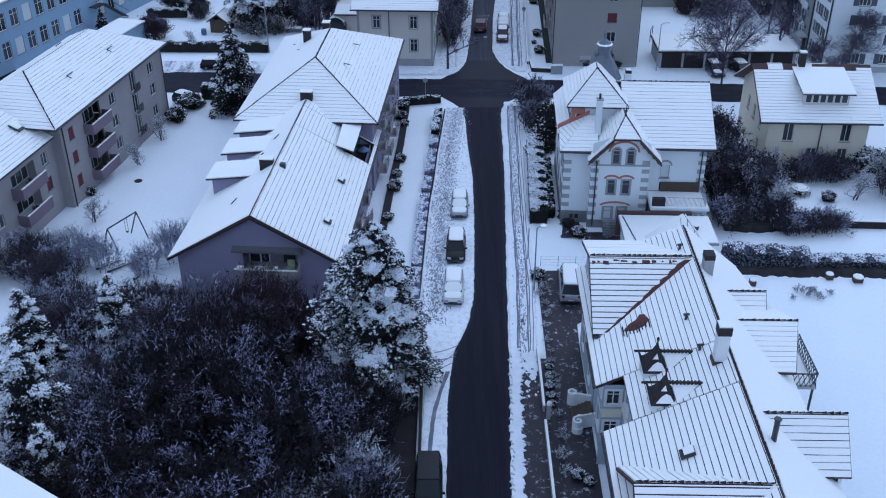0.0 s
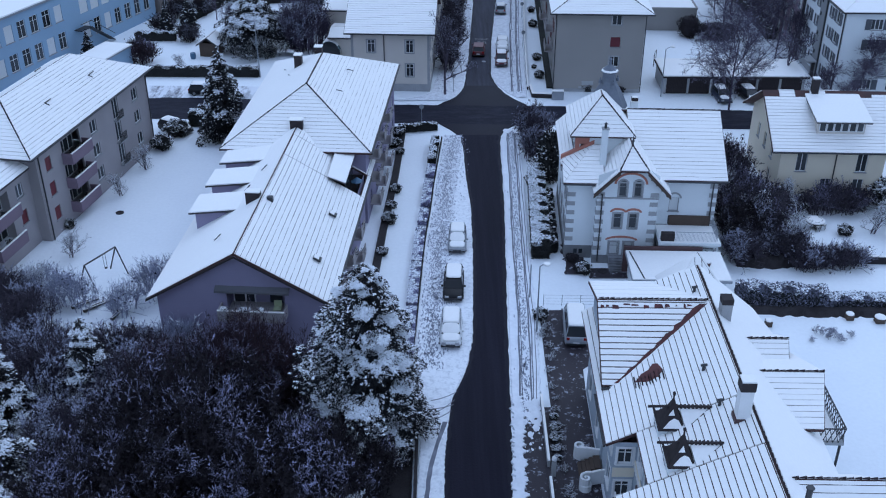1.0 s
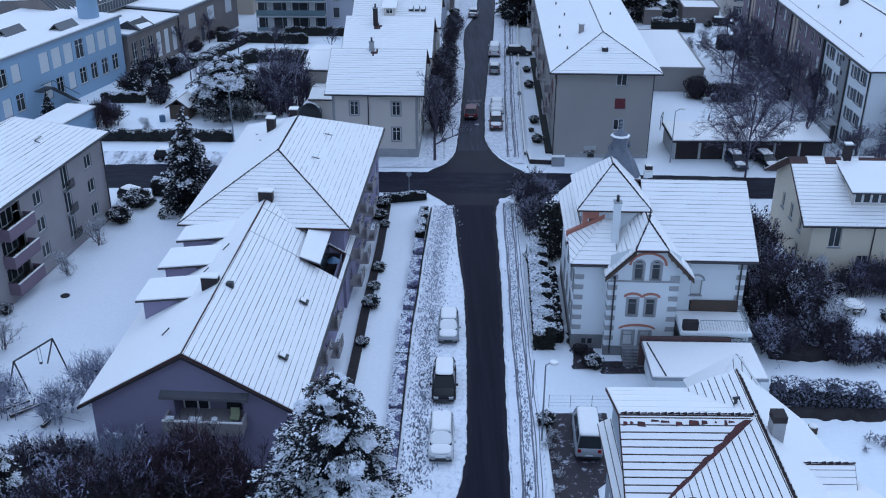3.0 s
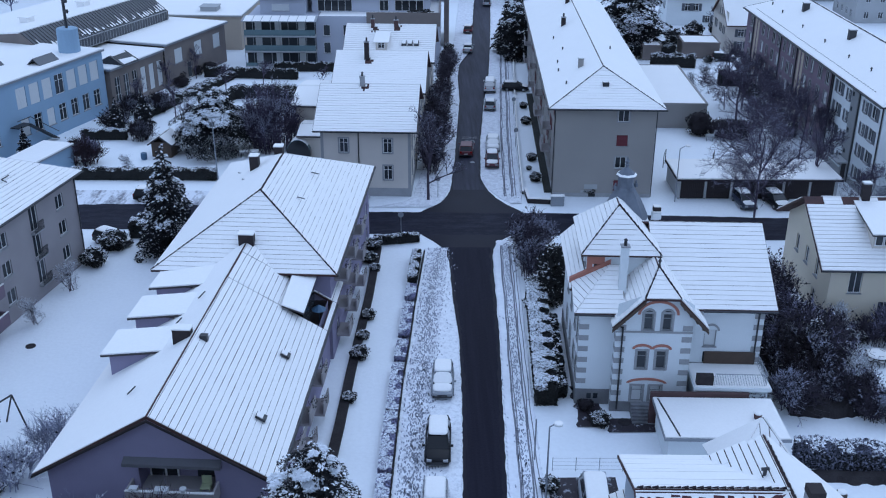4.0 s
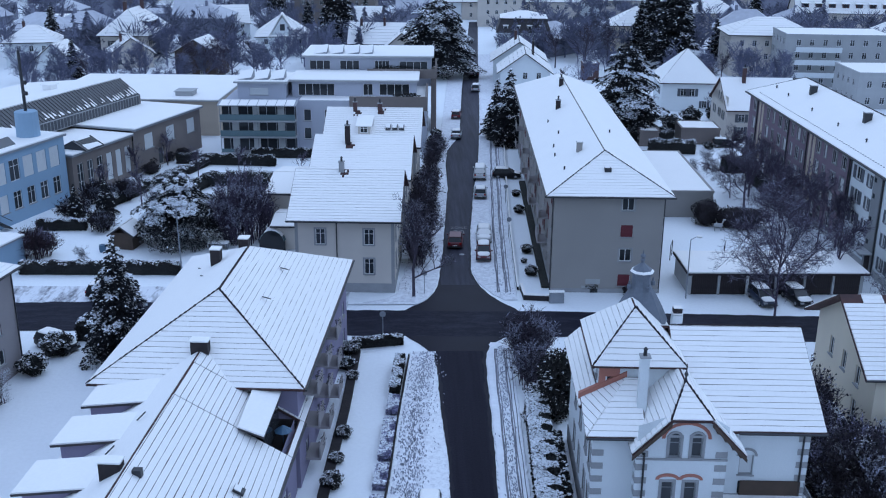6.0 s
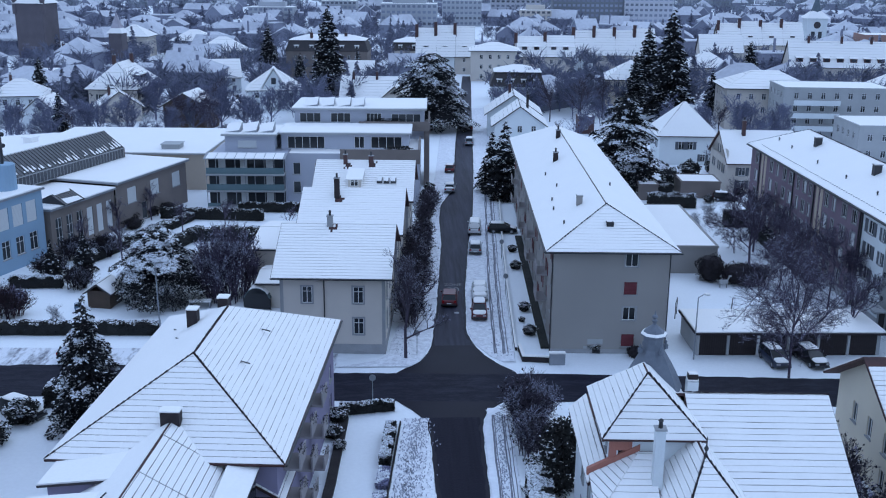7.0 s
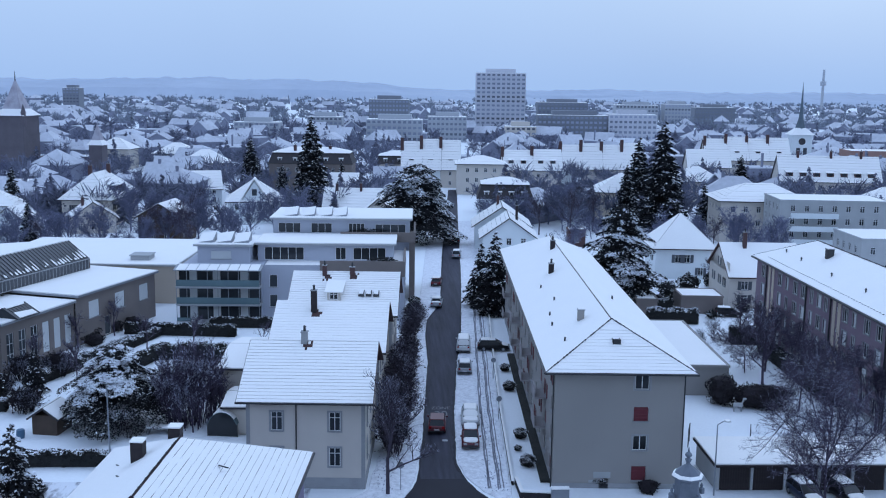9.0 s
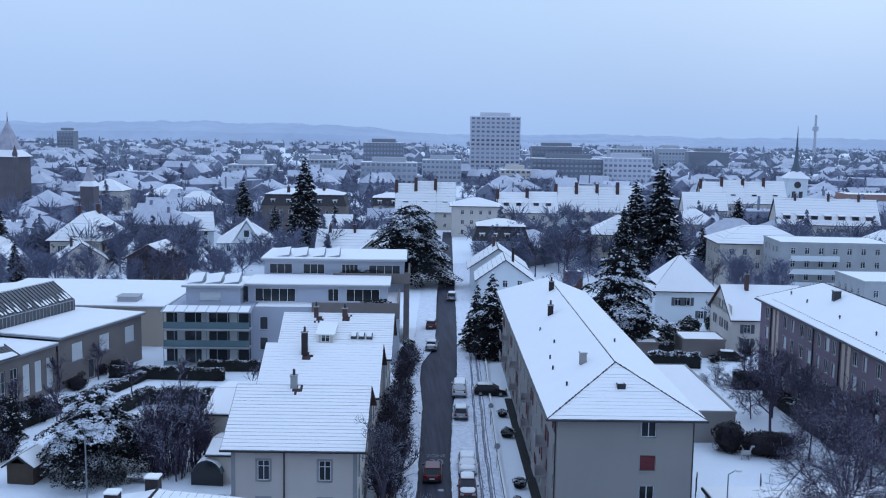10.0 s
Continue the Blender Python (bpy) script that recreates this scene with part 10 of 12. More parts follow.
# bare trees
bare_tree("street_tree", [(0.7, 130.6, 0, 1.0)], "bare street tree with snow along its limbs", branch_meshes(12.0, 121, 6, (7, 5, 4, 4), 0.55, 0.38, 0.2, 0.3, 0.3), TWIG, FROST)
big = branch_meshes(15.5, 122, 6, (10, 8, 6, 5), 0.68, 0.14, 0.15, 0.14, 0.10, 0.012)
bare_tree("bare_tree", [(47.5, 143.0, 220, 0.8), (45.6, 152.5, 75, 0.75), (50.0, 160.0, 300, 0.7), (-40.5, 258.0, 0, 0.9), (-50.5, 261.0, 120, 0.8), (44.8, 167.5, 20, 0.62), (49.5, 172.5, 170, 0.6), (47.0, 121.5, 200, 0.6), (53.5, 128.0, 99, 0.8)], "bare spreading tree with fine purple-brown twigs", big, PURPLE_TWIG, FROST, group="bare trees by the garages")
bare_tree("bare_tree", [(36.6, 125.2, 0, 1.0)], "wide bare tree with a veil of fine purple twigs", branch_meshes(15.5, 222, 6, (11, 8, 7, 5), 0.72, 0.12, 0.15, 0.10, 0.12, 0.009), PURPLE_TWIG, FROST)
mid = branch_meshes(12.0, 123, 5, (8, 6, 5, 4), 0.6, 0.3, 0.2, 0.25, 0.4, 0.02)
bare_tree("bare_tree", [(-21.4, 150.0, 0, 0.72), (-44.0, 277, 0, 1.25), (-38, 281, 90, 0.9), (43.0, 281, 0, 1.35), (36, 284, 70, 1.1), (50, 290, 200, 1.2), (79.5, 266, 40, 0.8), (86, 262, 150, 0.9), (71, 262, 250, 0.9), (33.0, 250, 20, 0.6), (-13, 158, 80, 0.35), (58, 222, 44, 0.6), (47, 226, 90, 0.5), (64, 246, 10, 0.8), (-62, 268, 10, 1.0), (-70, 255, 100, 0.8), (-84, 262, 30, 0.8), (112, 300, 0, 1.0)],
          "bare garden tree with frosted twigs", mid, TWIG, FROST, group="bare garden trees")


# the dark thicket in the foreground: many stems with withered leaves and flecks of snow
def thicket(label, cx, cy, rx, ry, h, stems, seed, leaf_n, fleck_n, wood_mat, fleck_mat=None):
    rng = np.random.default_rng(seed)
    a, q = rng.uniform(0, 6.283, stems), rng.random(stems) ** 0.5
    b = np.stack([rx * 0.8 * q * np.cos(a), ry * 0.8 * q * np.sin(a), 0 * a], 1)
    top = h * (1 - 0.42 * q ** 2) * rng.uniform(0.72, 1.08, stems)
    lean = np.stack([np.cos(a) * q * 0.16, np.sin(a) * q * 0.16, np.ones(stems)], 1) + rng.normal(0, 0.10, (stems, 3))
    lean = unit(lean)
    s0, s1, r0, r1 = [b], [b + lean * (top * 0.55)[:, None]], [np.full(stems, 0.05)], [np.full(stems, 0.03)]
    tip = s1[0] + unit(lean + rng.normal(0, 0.12, (stems, 3))) * (top * 0.45)[:, None]
    s0.append(s1[0])
    s1.append(tip)
    r0.append(np.full(stems, 0.03))
    r1.append(np.full(stems, 0.012))
    k = np.repeat(np.arange(stems), 16)
    t = rng.uniform(0.25, 1, len(k))
    p = b[k] + (tip - b)[k] * t[:, None]
    d = unit(lean[k] * 0.9 + rng.normal(0, 0.45, (len(k), 3)))
    ln = (0.8 + 1.6 * (1 - t)) * rng.uniform(0.5, 1.2, len(k))
    e = p + d * ln[:, None]
    s0.append(p)
    s1.append(e)
    r0.append(np.full(len(k), 0.022))
    r1.append(np.full(len(k), 0.010))
    k2 = np.repeat(np.arange(len(k)), 4)
    t2 = rng.uniform(0.2, 1, len(k2))
    p2 = p[k2] + (e - p)[k2] * t2[:, None]
    e2 = p2 + unit(d[k2] * 0.7 + rng.normal(0, 0.5, (len(k2), 3)) + [0, 0, 0.25]) * rng.uniform(0.25, 0.75, (len(k2), 1))
    s0.append(p2)
    s1.append(e2)
    r0.append(np.full(len(k2), 0.012))
    r1.append(np.full(len(k2), 0.008))
    wood = sticks(np.concatenate(s0), np.concatenate(s1), np.concatenate(r0), np.concatenate(r1), 3)
    t = thing("thicket", pose(cx, cy, 0), label, "shrub")
    tagged(part("stem_tangle", quick_mesh("stem_tangle", *wood, wood_mat), None, t), kind="stuff")

    def scatter(n, size, flat):
        j = rng.integers(0, len(p2), n)
        c = p2[j] + (e2 - p2)[j] * rng.uniform(0.2, 1.05, (n, 1)) + rng.normal(0, 0.05, (n, 3))
        dd = unit(rng.normal(0, 1, (n, 3)) * [1, 1, flat])
        aa = unit(np.cross(dd, rng.normal(0, 1, (n, 3)) * [flat, flat, 1]))
        s = size * rng.uniform(0.5, 1.5, n)
        return leaf_faces(c, dd, aa, s, s * 0.6), c

    lv, _ = scatter(leaf_n, 0.11, 1.0)
    part("withered_foliage", quick_mesh("withered_foliage", *lv, DRYLEAF), None, t)
    near = np.array([noise.noise((q[0] * 0.55 + seed, q[1] * 0.55, q[2] * 0.55)) for q in e])
    spray = near > 0.12
    pick = spray[k2] & (rng.random(len(k2)) < 0.7)
    lift = [0, 0, 0.012]
    frost = sticks(p2[pick] + lift, e2[pick] + lift, np.full(pick.sum(), 0.012), np.full(pick.sum(), 0.007), 3)
    tagged(part("frost", quick_mesh("frost", *frost, fleck_mat or RIMED), None, t), kind="stuff")
    if fleck_n:
        j = np.flatnonzero(pick)[rng.integers(0, pick.sum(), fleck_n)]
        c = p2[j] + (e2 - p2)[j] * rng.uniform(0.3, 1.05, (fleck_n, 1)) + rng.normal(0, 0.02, (fleck_n, 3)) + [0, 0, 0.02]
        dd = unit((e2 - p2)[j] + rng.normal(0, 0.3, (fleck_n, 3)))
        s = 0.075 * rng.uniform(0.5, 1.5, fleck_n)
        sv = leaf_faces(c, dd, unit(np.cross(dd, [0, 0, 1.0]) + rng.normal(0, 0.2, (fleck_n, 3))), s, s * 0.45)
        tagged(part("snow", quick_mesh("snow", *sv, fleck_mat or RIMED), None, t), kind="stuff")
    return t


# A dark sheet stands in for the shade between the thicket's twigs.
tagged(part("shrub_bed", Shape().prism([(-27, 38), (-2.0, 38), (-1.9, 62), (-3.6, 66.5), (-12, 68.5), (-21, 66), (-25.5, 60)], -0.01, 0.03), EARTH), "earth under the thicket, dark to shade its gaps", "bed", kind="structure")
thicket("dark reddish thicket of upright twigs flecked with snow", -16.5, 58.0, 7.2, 7.0, 9.0, 320, 131, 9000, 11000, RED_TWIG)
thicket("dark thicket of withered leafy twigs flecked with snow", -9.0, 53.5, 5.2, 6.2, 7.0, 200, 132, 8000, 17000, RED_TWIG)
thicket("dark thicket of tangled twigs flecked with snow", -22.0, 50.5, 6.0, 6.5, 7.4, 230, 133, 8000, 12000, RED_TWIG)
thicket("dark thicket of low twigs flecked with snow", -14.5, 46.0, 6.5, 4.5, 6.2, 190, 134, 7000, 18000, RED_TWIG)
thicket("upright reddish shrub with dense bare twigs", -14.6, 65.6, 5.0, 3.0, 7.4, 420, 135, 600, 200, RED_SHOOT)
thicket("slender reddish shoots standing over the thicket", -19.6, 63.6, 3.2, 2.6, 7.2, 200, 235, 300, 300, RED_SHOOT)
thicket("dark undergrowth beneath the conifer", -5.6, 56.5, 2.6, 5.2, 4.2, 100, 138, 4000, 1500, RED_TWIG)
thicket("dark undergrowth along the yard with snow flecks", -5.4, 46.0, 3.0, 4.0, 4.6, 100, 139, 4000, 3500, RED_TWIG)
thicket("dark bare garden thicket beside the villa", 30.6, 92.6, 3.6, 4.6, 5.6, 110, 142, 5000, 4500, TWIG)
thicket("dark bare garden thicket before the yellow house", 29.6, 102.0, 3.2, 4.6, 6.0, 100, 143, 5000, 3500, TWIG)
thicket("bare garden thicket frosted with snow", 49.0, 94.5, 4.2, 4.6, 4.6, 90, 144, 2000, 5000, TWIG, FROST)
thicket("low bare shrubs below the yellow house", 40.2, 97.2, 4.2, 1.4, 2.6, 70, 145, 1500, 1500, TWIG)
thicket("grey bare shrub frosted all over", -24.9, 69.0, 4.2, 3.0, 4.0, 120, 136, 1500, 9000, TWIG, FROST)
thicket("pale frosted shrub along the yard", -22.3, 64.2, 3.0, 4.0, 5.0, 110, 146, 1200, 8000, TWIG, FROST)
thicket("tall lilac-grey shrub furred with frost", -29.5, 66.5, 3.6, 3.4, 4.8, 120, 148, 600, 9000, TWIG, FROST)
thicket("lilac-grey thicket furred with frost beside the conifers", -25.6, 58.5, 3.0, 4.2, 4.6, 130, 150, 800, 9000, TWIG, FROST)
thicket("wispy frosted shrub beside the play lawn", -21.0, 71.4, 2.4, 1.8, 3.4, 40, 147, 0, 2500, FROST, TREE_SNOW)
thicket("low shrub at the yard's edge frosted with snow", -32.0, 70.6, 3.2, 2.6, 3.6, 80, 137, 600, 6500, TWIG, FROST)
thicket("wild garden shrubs behind the villa, dark and rimy", 29.6, 91.0, 2.6, 3.4, 4.6, 100, 401, 6000, 6000, RED_TWIG, FROST)
for lab, x, y, rx, ry, hh, st, sd, lf, fl in (
        ("low frosted shrub on the lawn's edge", -38.0, 79.0, 3.0, 2.4, 3.2, 70, 402, 400, 5000), ("pale rimy shrub beside the play lawn", -34.6, 76.0, 2.6, 2.4, 3.4, 60, 403, 400, 5000),
        ("frosted grey garden shrub above the bank", 28.2, 87.0, 1.5, 1.4, 2.8, 45, 406, 900, 4500), ("grey-green shrub frosted at its tips", 32.4, 87.4, 1.6, 1.5, 2.9, 50, 407, 2200, 3500),
        ("low frosted shrub trailing over the bank", 34.0, 85.6, 2.2, 0.9, 1.5, 40, 408, 500, 3500), ("low frosted twigs along the bank", 37.4, 86.0, 2.2, 0.8, 1.3, 36, 409, 400, 3000),
        ("rimy shrub among the garden thickets", 30.6, 88.8, 1.6, 1.5, 3.2, 50, 410, 1500, 4500)):
    thicket(lab, x, y, rx, ry, hh, st, sd, lf, fl, TWIG, FROST)
for lab, x, y, rx, ry, hh, st, sd in (("wispy white-frosted shrub on the play lawn", -31.4, 78.8, 2.2, 1.8, 3.0, 26, 404), ("wispy white-frosted shrub by the house corner", -24.6, 81.4, 2.6, 2.2, 3.2, 34, 405),
                                      ("thin frosted shrub beside the swing", -27.2, 78.4, 1.6, 1.4, 2.2, 18, 412), ("thin frosted shrub at the lawn's edge", -35.0, 80.6, 2.0, 1.8, 2.8, 24, 413)):
    thicket(lab, x, y, rx, ry, hh, st, sd, 60, 1500, FROST, TREE_SNOW)
for x, y, ln, turn in ((-30.9, 79.6, 2.4, 38), (-29.7, 79.2, 2.6, 42), (-27.6, 77.8, 1.6, 70)):
    lg = thing("fallen_log", pose(x, y, 0, 0, 0, turn), "dark fallen log with snow along its top", "log", group="fallen logs")
    part("trunk", Shape().tube((-ln / 2, 0, 0.16), (ln * 0.1, 0.08, 0.2), 0.17, 0.16, 8).tube((ln * 0.1, 0.08, 0.2), (ln / 2, 0, 0.16), 0.16, 0.12, 8), BARK, lg)
    part("stub", Shape().tube((ln * 0.2, 0.05, 0.2), (ln * 0.3, 0.45, 0.55), 0.07, 0.04, 6), BARK, lg)
    part("snow", Shape().slab([(-ln / 2, -0.11, 0.33), (ln / 2, -0.08, 0.29), (ln / 2, 0.08, 0.29), (ln * 0.1, 0.18, 0.37), (-ln / 2, 0.11, 0.33)], 0.05), ROOF_SNOW, lg)
frosty = branch_meshes(5.2, 124, 5, (6, 5, 4, 3), 0.7, 0.35, 0.07, 0.05, 0.85, 0.012, stems=5)
bare_tree("frosted_shrub", [(-5.6, 49.6, 0, 1.0), (-8.6, 47.2, 100, 0.8), (-2.9, 58.6, 50, 0.55), (-21.5, 77.0, 0, 0.75), (-18.6, 79.5, 140, 0.6), (-34.6, 80.5, 30, 0.7), (-34.8, 88.0, 200, 0.62), (-33.6, 101.0, 90, 0.55), (-32.6, 107.5, 10, 0.6), (-39.0, 78.0, 60, 0.8),
                            (28.6, 96.5, 0, 1.0), (30.6, 92.0, 60, 0.95), (32.6, 88.9, 190, 0.9), (30.5, 101.5, 100, 0.9), (36.0, 97.6, 20, 0.7), (42.5, 92.5, 200, 0.8), (46.5, 95.0, 90, 1.0), (48.5, 90.0, 10, 1.0), (50.5, 99.0, 240, 1.1),
                            (42.0, 175.0, 30, 0.8), (46.0, 184.0, 140, 0.7), (-20.0, 153.0, 0, 0.7), (-24.0, 160.0, 60, 0.7), (-33.0, 163.0, 20, 0.7), (-36.0, 140.5, 90, 0.5), (-43.0, 132.5, 20, 0.6)],
          "leafless shrub white with frost", frosty, TWIG, TREE_SNOW, "shrub", "frosted shrubs")
# evergreen shrubs and hedges
round_bush = shrub_meshes(1.25, 1.25, 1.9, 2400, 141, 0.12, 0.35)
shrub("evergreen_shrub", [(28.9, 90.2, 0, 1.5), (31.6, 94.0, 50, 2.0), (29.6, 91.4, 90, 1.9), (33.2, 97.0, 20, 1.6), (28.2, 104.0, 10, 1.8), (30.0, 109.0, 70, 1.7), (27.6, 112.0, 140, 1.6), (46.0, 99.0, 30, 1.5), (51.0, 94.0, 0, 1.8), (39.7, 92.2, 0, 0.6), (36.9, 97.4, 0, 0.9), (38.6, 98.0, 60, 0.7), (40.8, 98.0, 90, 0.8), (43.0, 97.6, 20, 0.7), (33.0, 87.6, 40, 0.6), (10.6, 107.5, 30, 0.75), (10.2, 103.0, 90, 0.8),
                          (13.1, 84.9, 0, 0.6), (8.5, 77.3, 20, 0.55), (8.35, 63.9, 0, 0.26), (8.3, 62.6, 60, 0.3), (8.25, 61.4, 90, 0.34), (8.2, 60.3, 140, 0.3), (8.15, 59.3, 10, 0.26), (9.2, 51.6, 0, 0.4), (9.9, 51.0, 40, 0.3), (9.6, 45.6, 0, 0.6), (-32.2, 113.2, 0, 0.95), (-31.4, 117.0, 40, 1.1), (-5.2, 113.6, 0, 0.6), (-4.6, 111.5, 30, 0.45), (-5.0, 116.6, 90, 0.7),
                          (-4.7, 101.7, 0, 0.5), (-5.0, 98.0, 50, 0.45), (-5.1, 94.8, 0, 0.62), (-5.45, 88.2, 90, 0.45), (-36.8, 93.8, 0, 0.5), (19.4, 132.2, 0, 0.6), (13.6, 137.0, 0, 0.6), (13.9, 144.5, 70, 0.55), (13.2, 141.0, 20, 0.3), (14.6, 160.5, 0, 0.6), (15.0, 168.5, 80, 0.5), (40.0, 205.0, 0, 1.2), (45, 207, 50, 1.0),
                          (-12.0, 185.0, 0, 0.8), (-8.0, 187.0, 40, 0.8), (3.9, 200.0, 70, 0.8), (4.6, 206.0, 20, 0.8), (-29.0, 156.0, 0, 0.9), (-24.6, 163.6, 60, 0.8)],
      "evergreen garden shrub dusted with snow", round_bush, group="garden shrubs")


def hedge(name, x, y, turn, length, width, height, label, seed, leaf_mat=None, snow=0.55, n=260):
    hd = shrub(name, [(x, y, turn, 1.0)], label, shrub_meshes(length / 2, width / 2, height, int(n * length), seed, 0.11, snow, True, int(length * 4)), leaf_mat, "hedge")
    # Solid core added behind the leaves to darken the gaps between them.
    part("filler_core", Shape().box(-length / 2 + 0.12, length / 2 - 0.12, -width / 2 + 0.1, width / 2 - 0.1, 0.02, height - 0.14), LEAF if leaf_mat in (None, HOAR_LEAF) else leaf_mat, hd)
    return hd


def bush(x, y, turn, rx, ry, h, label, seed):
    b = shrub("evergreen_bush", [(x, y, turn, 1.0)], label, shrub_meshes(rx, ry, h, int(1500 * rx * ry), seed, 0.10, 0.0), DRYLEAF)
    # Rounded filler added inside so the bush reads dark between its leaves.
    core = part("filler_core", Shape().lathe([(0.02, 0.0), (0.62, 0.1), (0.86, 0.35), (0.86, 0.6), (0.6, 0.84), (0.02, 0.93)], 0, 0, 12), DRYLEAF, b)
    core.matrix_basis = Matrix.Diagonal((rx * 0.95, ry * 0.95, h, 1))
    return b


hedge("hedge", 9.95, 96.5, 87, 18.0, 1.7, 1.6, "clipped hedge with snow lying on its top", 151, None, 0.95, 560)
hedge("hedge", -33.5, 137.9, -1, 17.5, 1.1, 1.3, "dark clipped hedge along the crossing street", 152, None, 0.35)
hedge("hedge", -14.0, 139.6, -2, 9.0, 0.9, 1.0, "low dark hedge beside the cream house", 153, None, 0.35)
hedge("hedge", 29.7, 79.75, -8.0, 7.6, 1.5, 1.65, "evergreen hedge evenly furred with frost", 154, HOAR_LEAF, 0.22, 1300)
hedge("hedge", 38.4, 79.2, -2.0, 9.4, 1.3, 1.0, "low evergreen hedge furred with frost", 254, HOAR_LEAF, 0.5, 620)
bush(41.8, 154.0, -2, 3.4, 1.7, 2.7, "long dark rounded evergreen on the snowy lawn", 155)
bush(38.0, 155.4, 10, 1.7, 1.7, 3.4, "round dark evergreen bush on the snowy lawn", 156)
hedge("hedge", -29.2, 120.6, 0, 2.6, 1.8, 1.7, "block of clipped hedge under a cap of snow", 158, None, 0.9, 800)
hedge("hedge", -2.6, 118.4, 12, 4.6, 0.7, 0.9, "low dark hedge round the garden corner", 159, None, 0.3, 400)
for i, (y0, y1) in enumerate(((67.0, 78.4), (79.0, 86.0), (86.4, 92.8), (94.2, 96.9), (98.1, 103.8), (105.1, 107.6))):
    (xa, _), (xb, _) = part_line(WALL_W, y0, y1)[0], part_line(WALL_W, y0, y1)[-1]
    hedge("hedge", (xa + xb) / 2 - 0.62, (y0 + y1) / 2, 90 - math.degrees(math.atan2(xb - xa, y1 - y0)), y1 - y0, 0.85, 0.55, "low frosted hedge along the footway wall", 160 + i, RIMED, 0.35, 620)
hedge("hedge", -0.72, 111.4, 86, 6.2, 0.8, 1.0, "clipped dark hedge with frost on its top", 361, None, 0.5, 620)
hedge("hedge", -12.0, 191.0, -1, 26.0, 1.0, 1.4, "dark hedge before the terraced apartments", 166, None, 0.3)
hedge("hedge", -21.5, 177.0, -2, 9.0, 1.2, 1.2, "low garden hedge white with frost", 167, None, 0.6)
hedge("hedge", 41.0, 203.0, -3, 9.0, 1.6, 1.7, "frosted hedge by the garden sheds", 168, None, 0.6)
hedge("hedge", -30.0, 171.0, 72, 12.0, 1.4, 1.5, "tangled hedge along the workshop yard", 169, None, 0.25)

# gardens west of the cream houses
thicket("dense tall garden thicket, dark and evenly frosted", -19.6, 149.8, 3.5, 3.5, 8.4, 150, 171, 900, 9000, PURPLE_TWIG, FROST)
hedge("hedge", -28.3, 186.6, -6, 15.5, 1.2, 1.5, "dark hedge with a cap of snow before the balconies", 172, None, 0.25, 380)
hedge("hedge", -26.0, 174.6, 10, 7.0, 1.6, 1.7, "wild dark garden hedge with frosted twigs", 173, None, 0.3, 380)
hedge("hedge", -20.3, 171.4, -32, 5.0, 1.8, 2.0, "dark evergreen hedge beside the house", 174, None, 0.15, 420)
hedge("hedge", -37.0, 171.5, 70, 20.0, 1.6, 1.2, "tangled frosted hedge along the workshop wall", 175, None, 0.45, 380)
hedge("hedge", -33.6, 179.5, 72, 14.0, 1.3, 1.1, "overgrown frosted garden hedge by the path", 176, None, 0.45, 380)
bare_tree("bare_tree", [(-18.9, 146.6, 0, 0.5), (-37.2, 186.0, 40, 0.6), (-40.2, 179.5, 120, 0.6), (-31.0, 178.5, 200, 0.55), (-25.5, 181.5, 260, 0.5), (-35.6, 164.0, 80, 0.6), (-42.0, 168.0, 10, 0.55), (-23.5, 167.0, 150, 0.5), (-33.0, 158.0, 310, 0.5), (-16.0, 180.5, 330, 0.4),
                        (44.9, 161.7, 0, 1.0), (47.6, 168.0, 60, 0.9), (50.6, 176.0, 120, 0.9), (49.8, 184.0, 200, 0.8), (50.5, 154.0, 30, 0.9), (51.0, 146.0, 160, 0.9), (46.5, 134.5, 250, 0.9), (52.0, 138.0, 300, 0.8)],
          "bare tree with fine purple-brown twigs", mid, PURPLE_TWIG, FROST, group="bare yard trees")
hedge("hedge", 50.8, 182.0, -2, 6.0, 2.0, 2.2, "dark shrubs beside the parked car", 177, None, 0.15, 420)
hedge("hedge", 43.2, 194.6, -6, 7.5, 2.4, 2.0, "frosted garden shrubs before the sheds", 178, None, 0.5, 420)
hedge("hedge", 50.6, 166.0, 88, 24.0, 1.8, 1.7, "tangled dark shrubs under the brown block", 179, None, 0.25, 220)
bush(23.3, 130.6, 0, 0.9, 0.7, 1.2, "bare dark bush at the block's corner", 180)
hedge("hedge", 11.15, 94.6, 87, 12.0, 0.7, 1.0, "low dark shrubs along the villa's wall", 181, None, 0.12, 300)
shrub("evergreen_shrub", [(56.5, 201.6, 0, 0.8), (60.0, 200.5, 40, 0.9), (47.5, 212.0, 10, 1.4), (52.5, 218.0, 80, 1.5), (58.0, 222.0, 130, 1.3), (45.0, 219.0, 30, 1.3), (50.0, 197.0, 60, 0.7)], "dark garden shrub dusted with snow", shrub_meshes(1.25, 1.25, 2.0, 1800, 182, 0.13, 0.2), group="yard shrubs")
# trees behind the warehouse and the terraced apartments
yard = random.Random(31)
spots = [(x, y, yard.uniform(0, 360), yard.uniform(0.75, 1.25)) for x, y in ((-88, 242), (-80, 247), (-72, 243), (-64, 246), (-57, 251), (-50, 256), (-46, 262), (-41, 268), (-36, 272), (-66, 259), (-78, 262), (-60, 286), (-50, 288), (-31, 278), (-26, 284), (-22, 276), (-94, 255), (-100, 266), (-33, 262), (-17, 268), (-58, 300), (-50, 312),
                                                                                   (29, 290), (35, 296), (41, 302), (33, 305), (45, 296), (39, 312), (48, 318), (30, 318), (72, 250), (78, 246), (66, 256), (70, 290), (92, 290), (100, 284), (97, 305))]
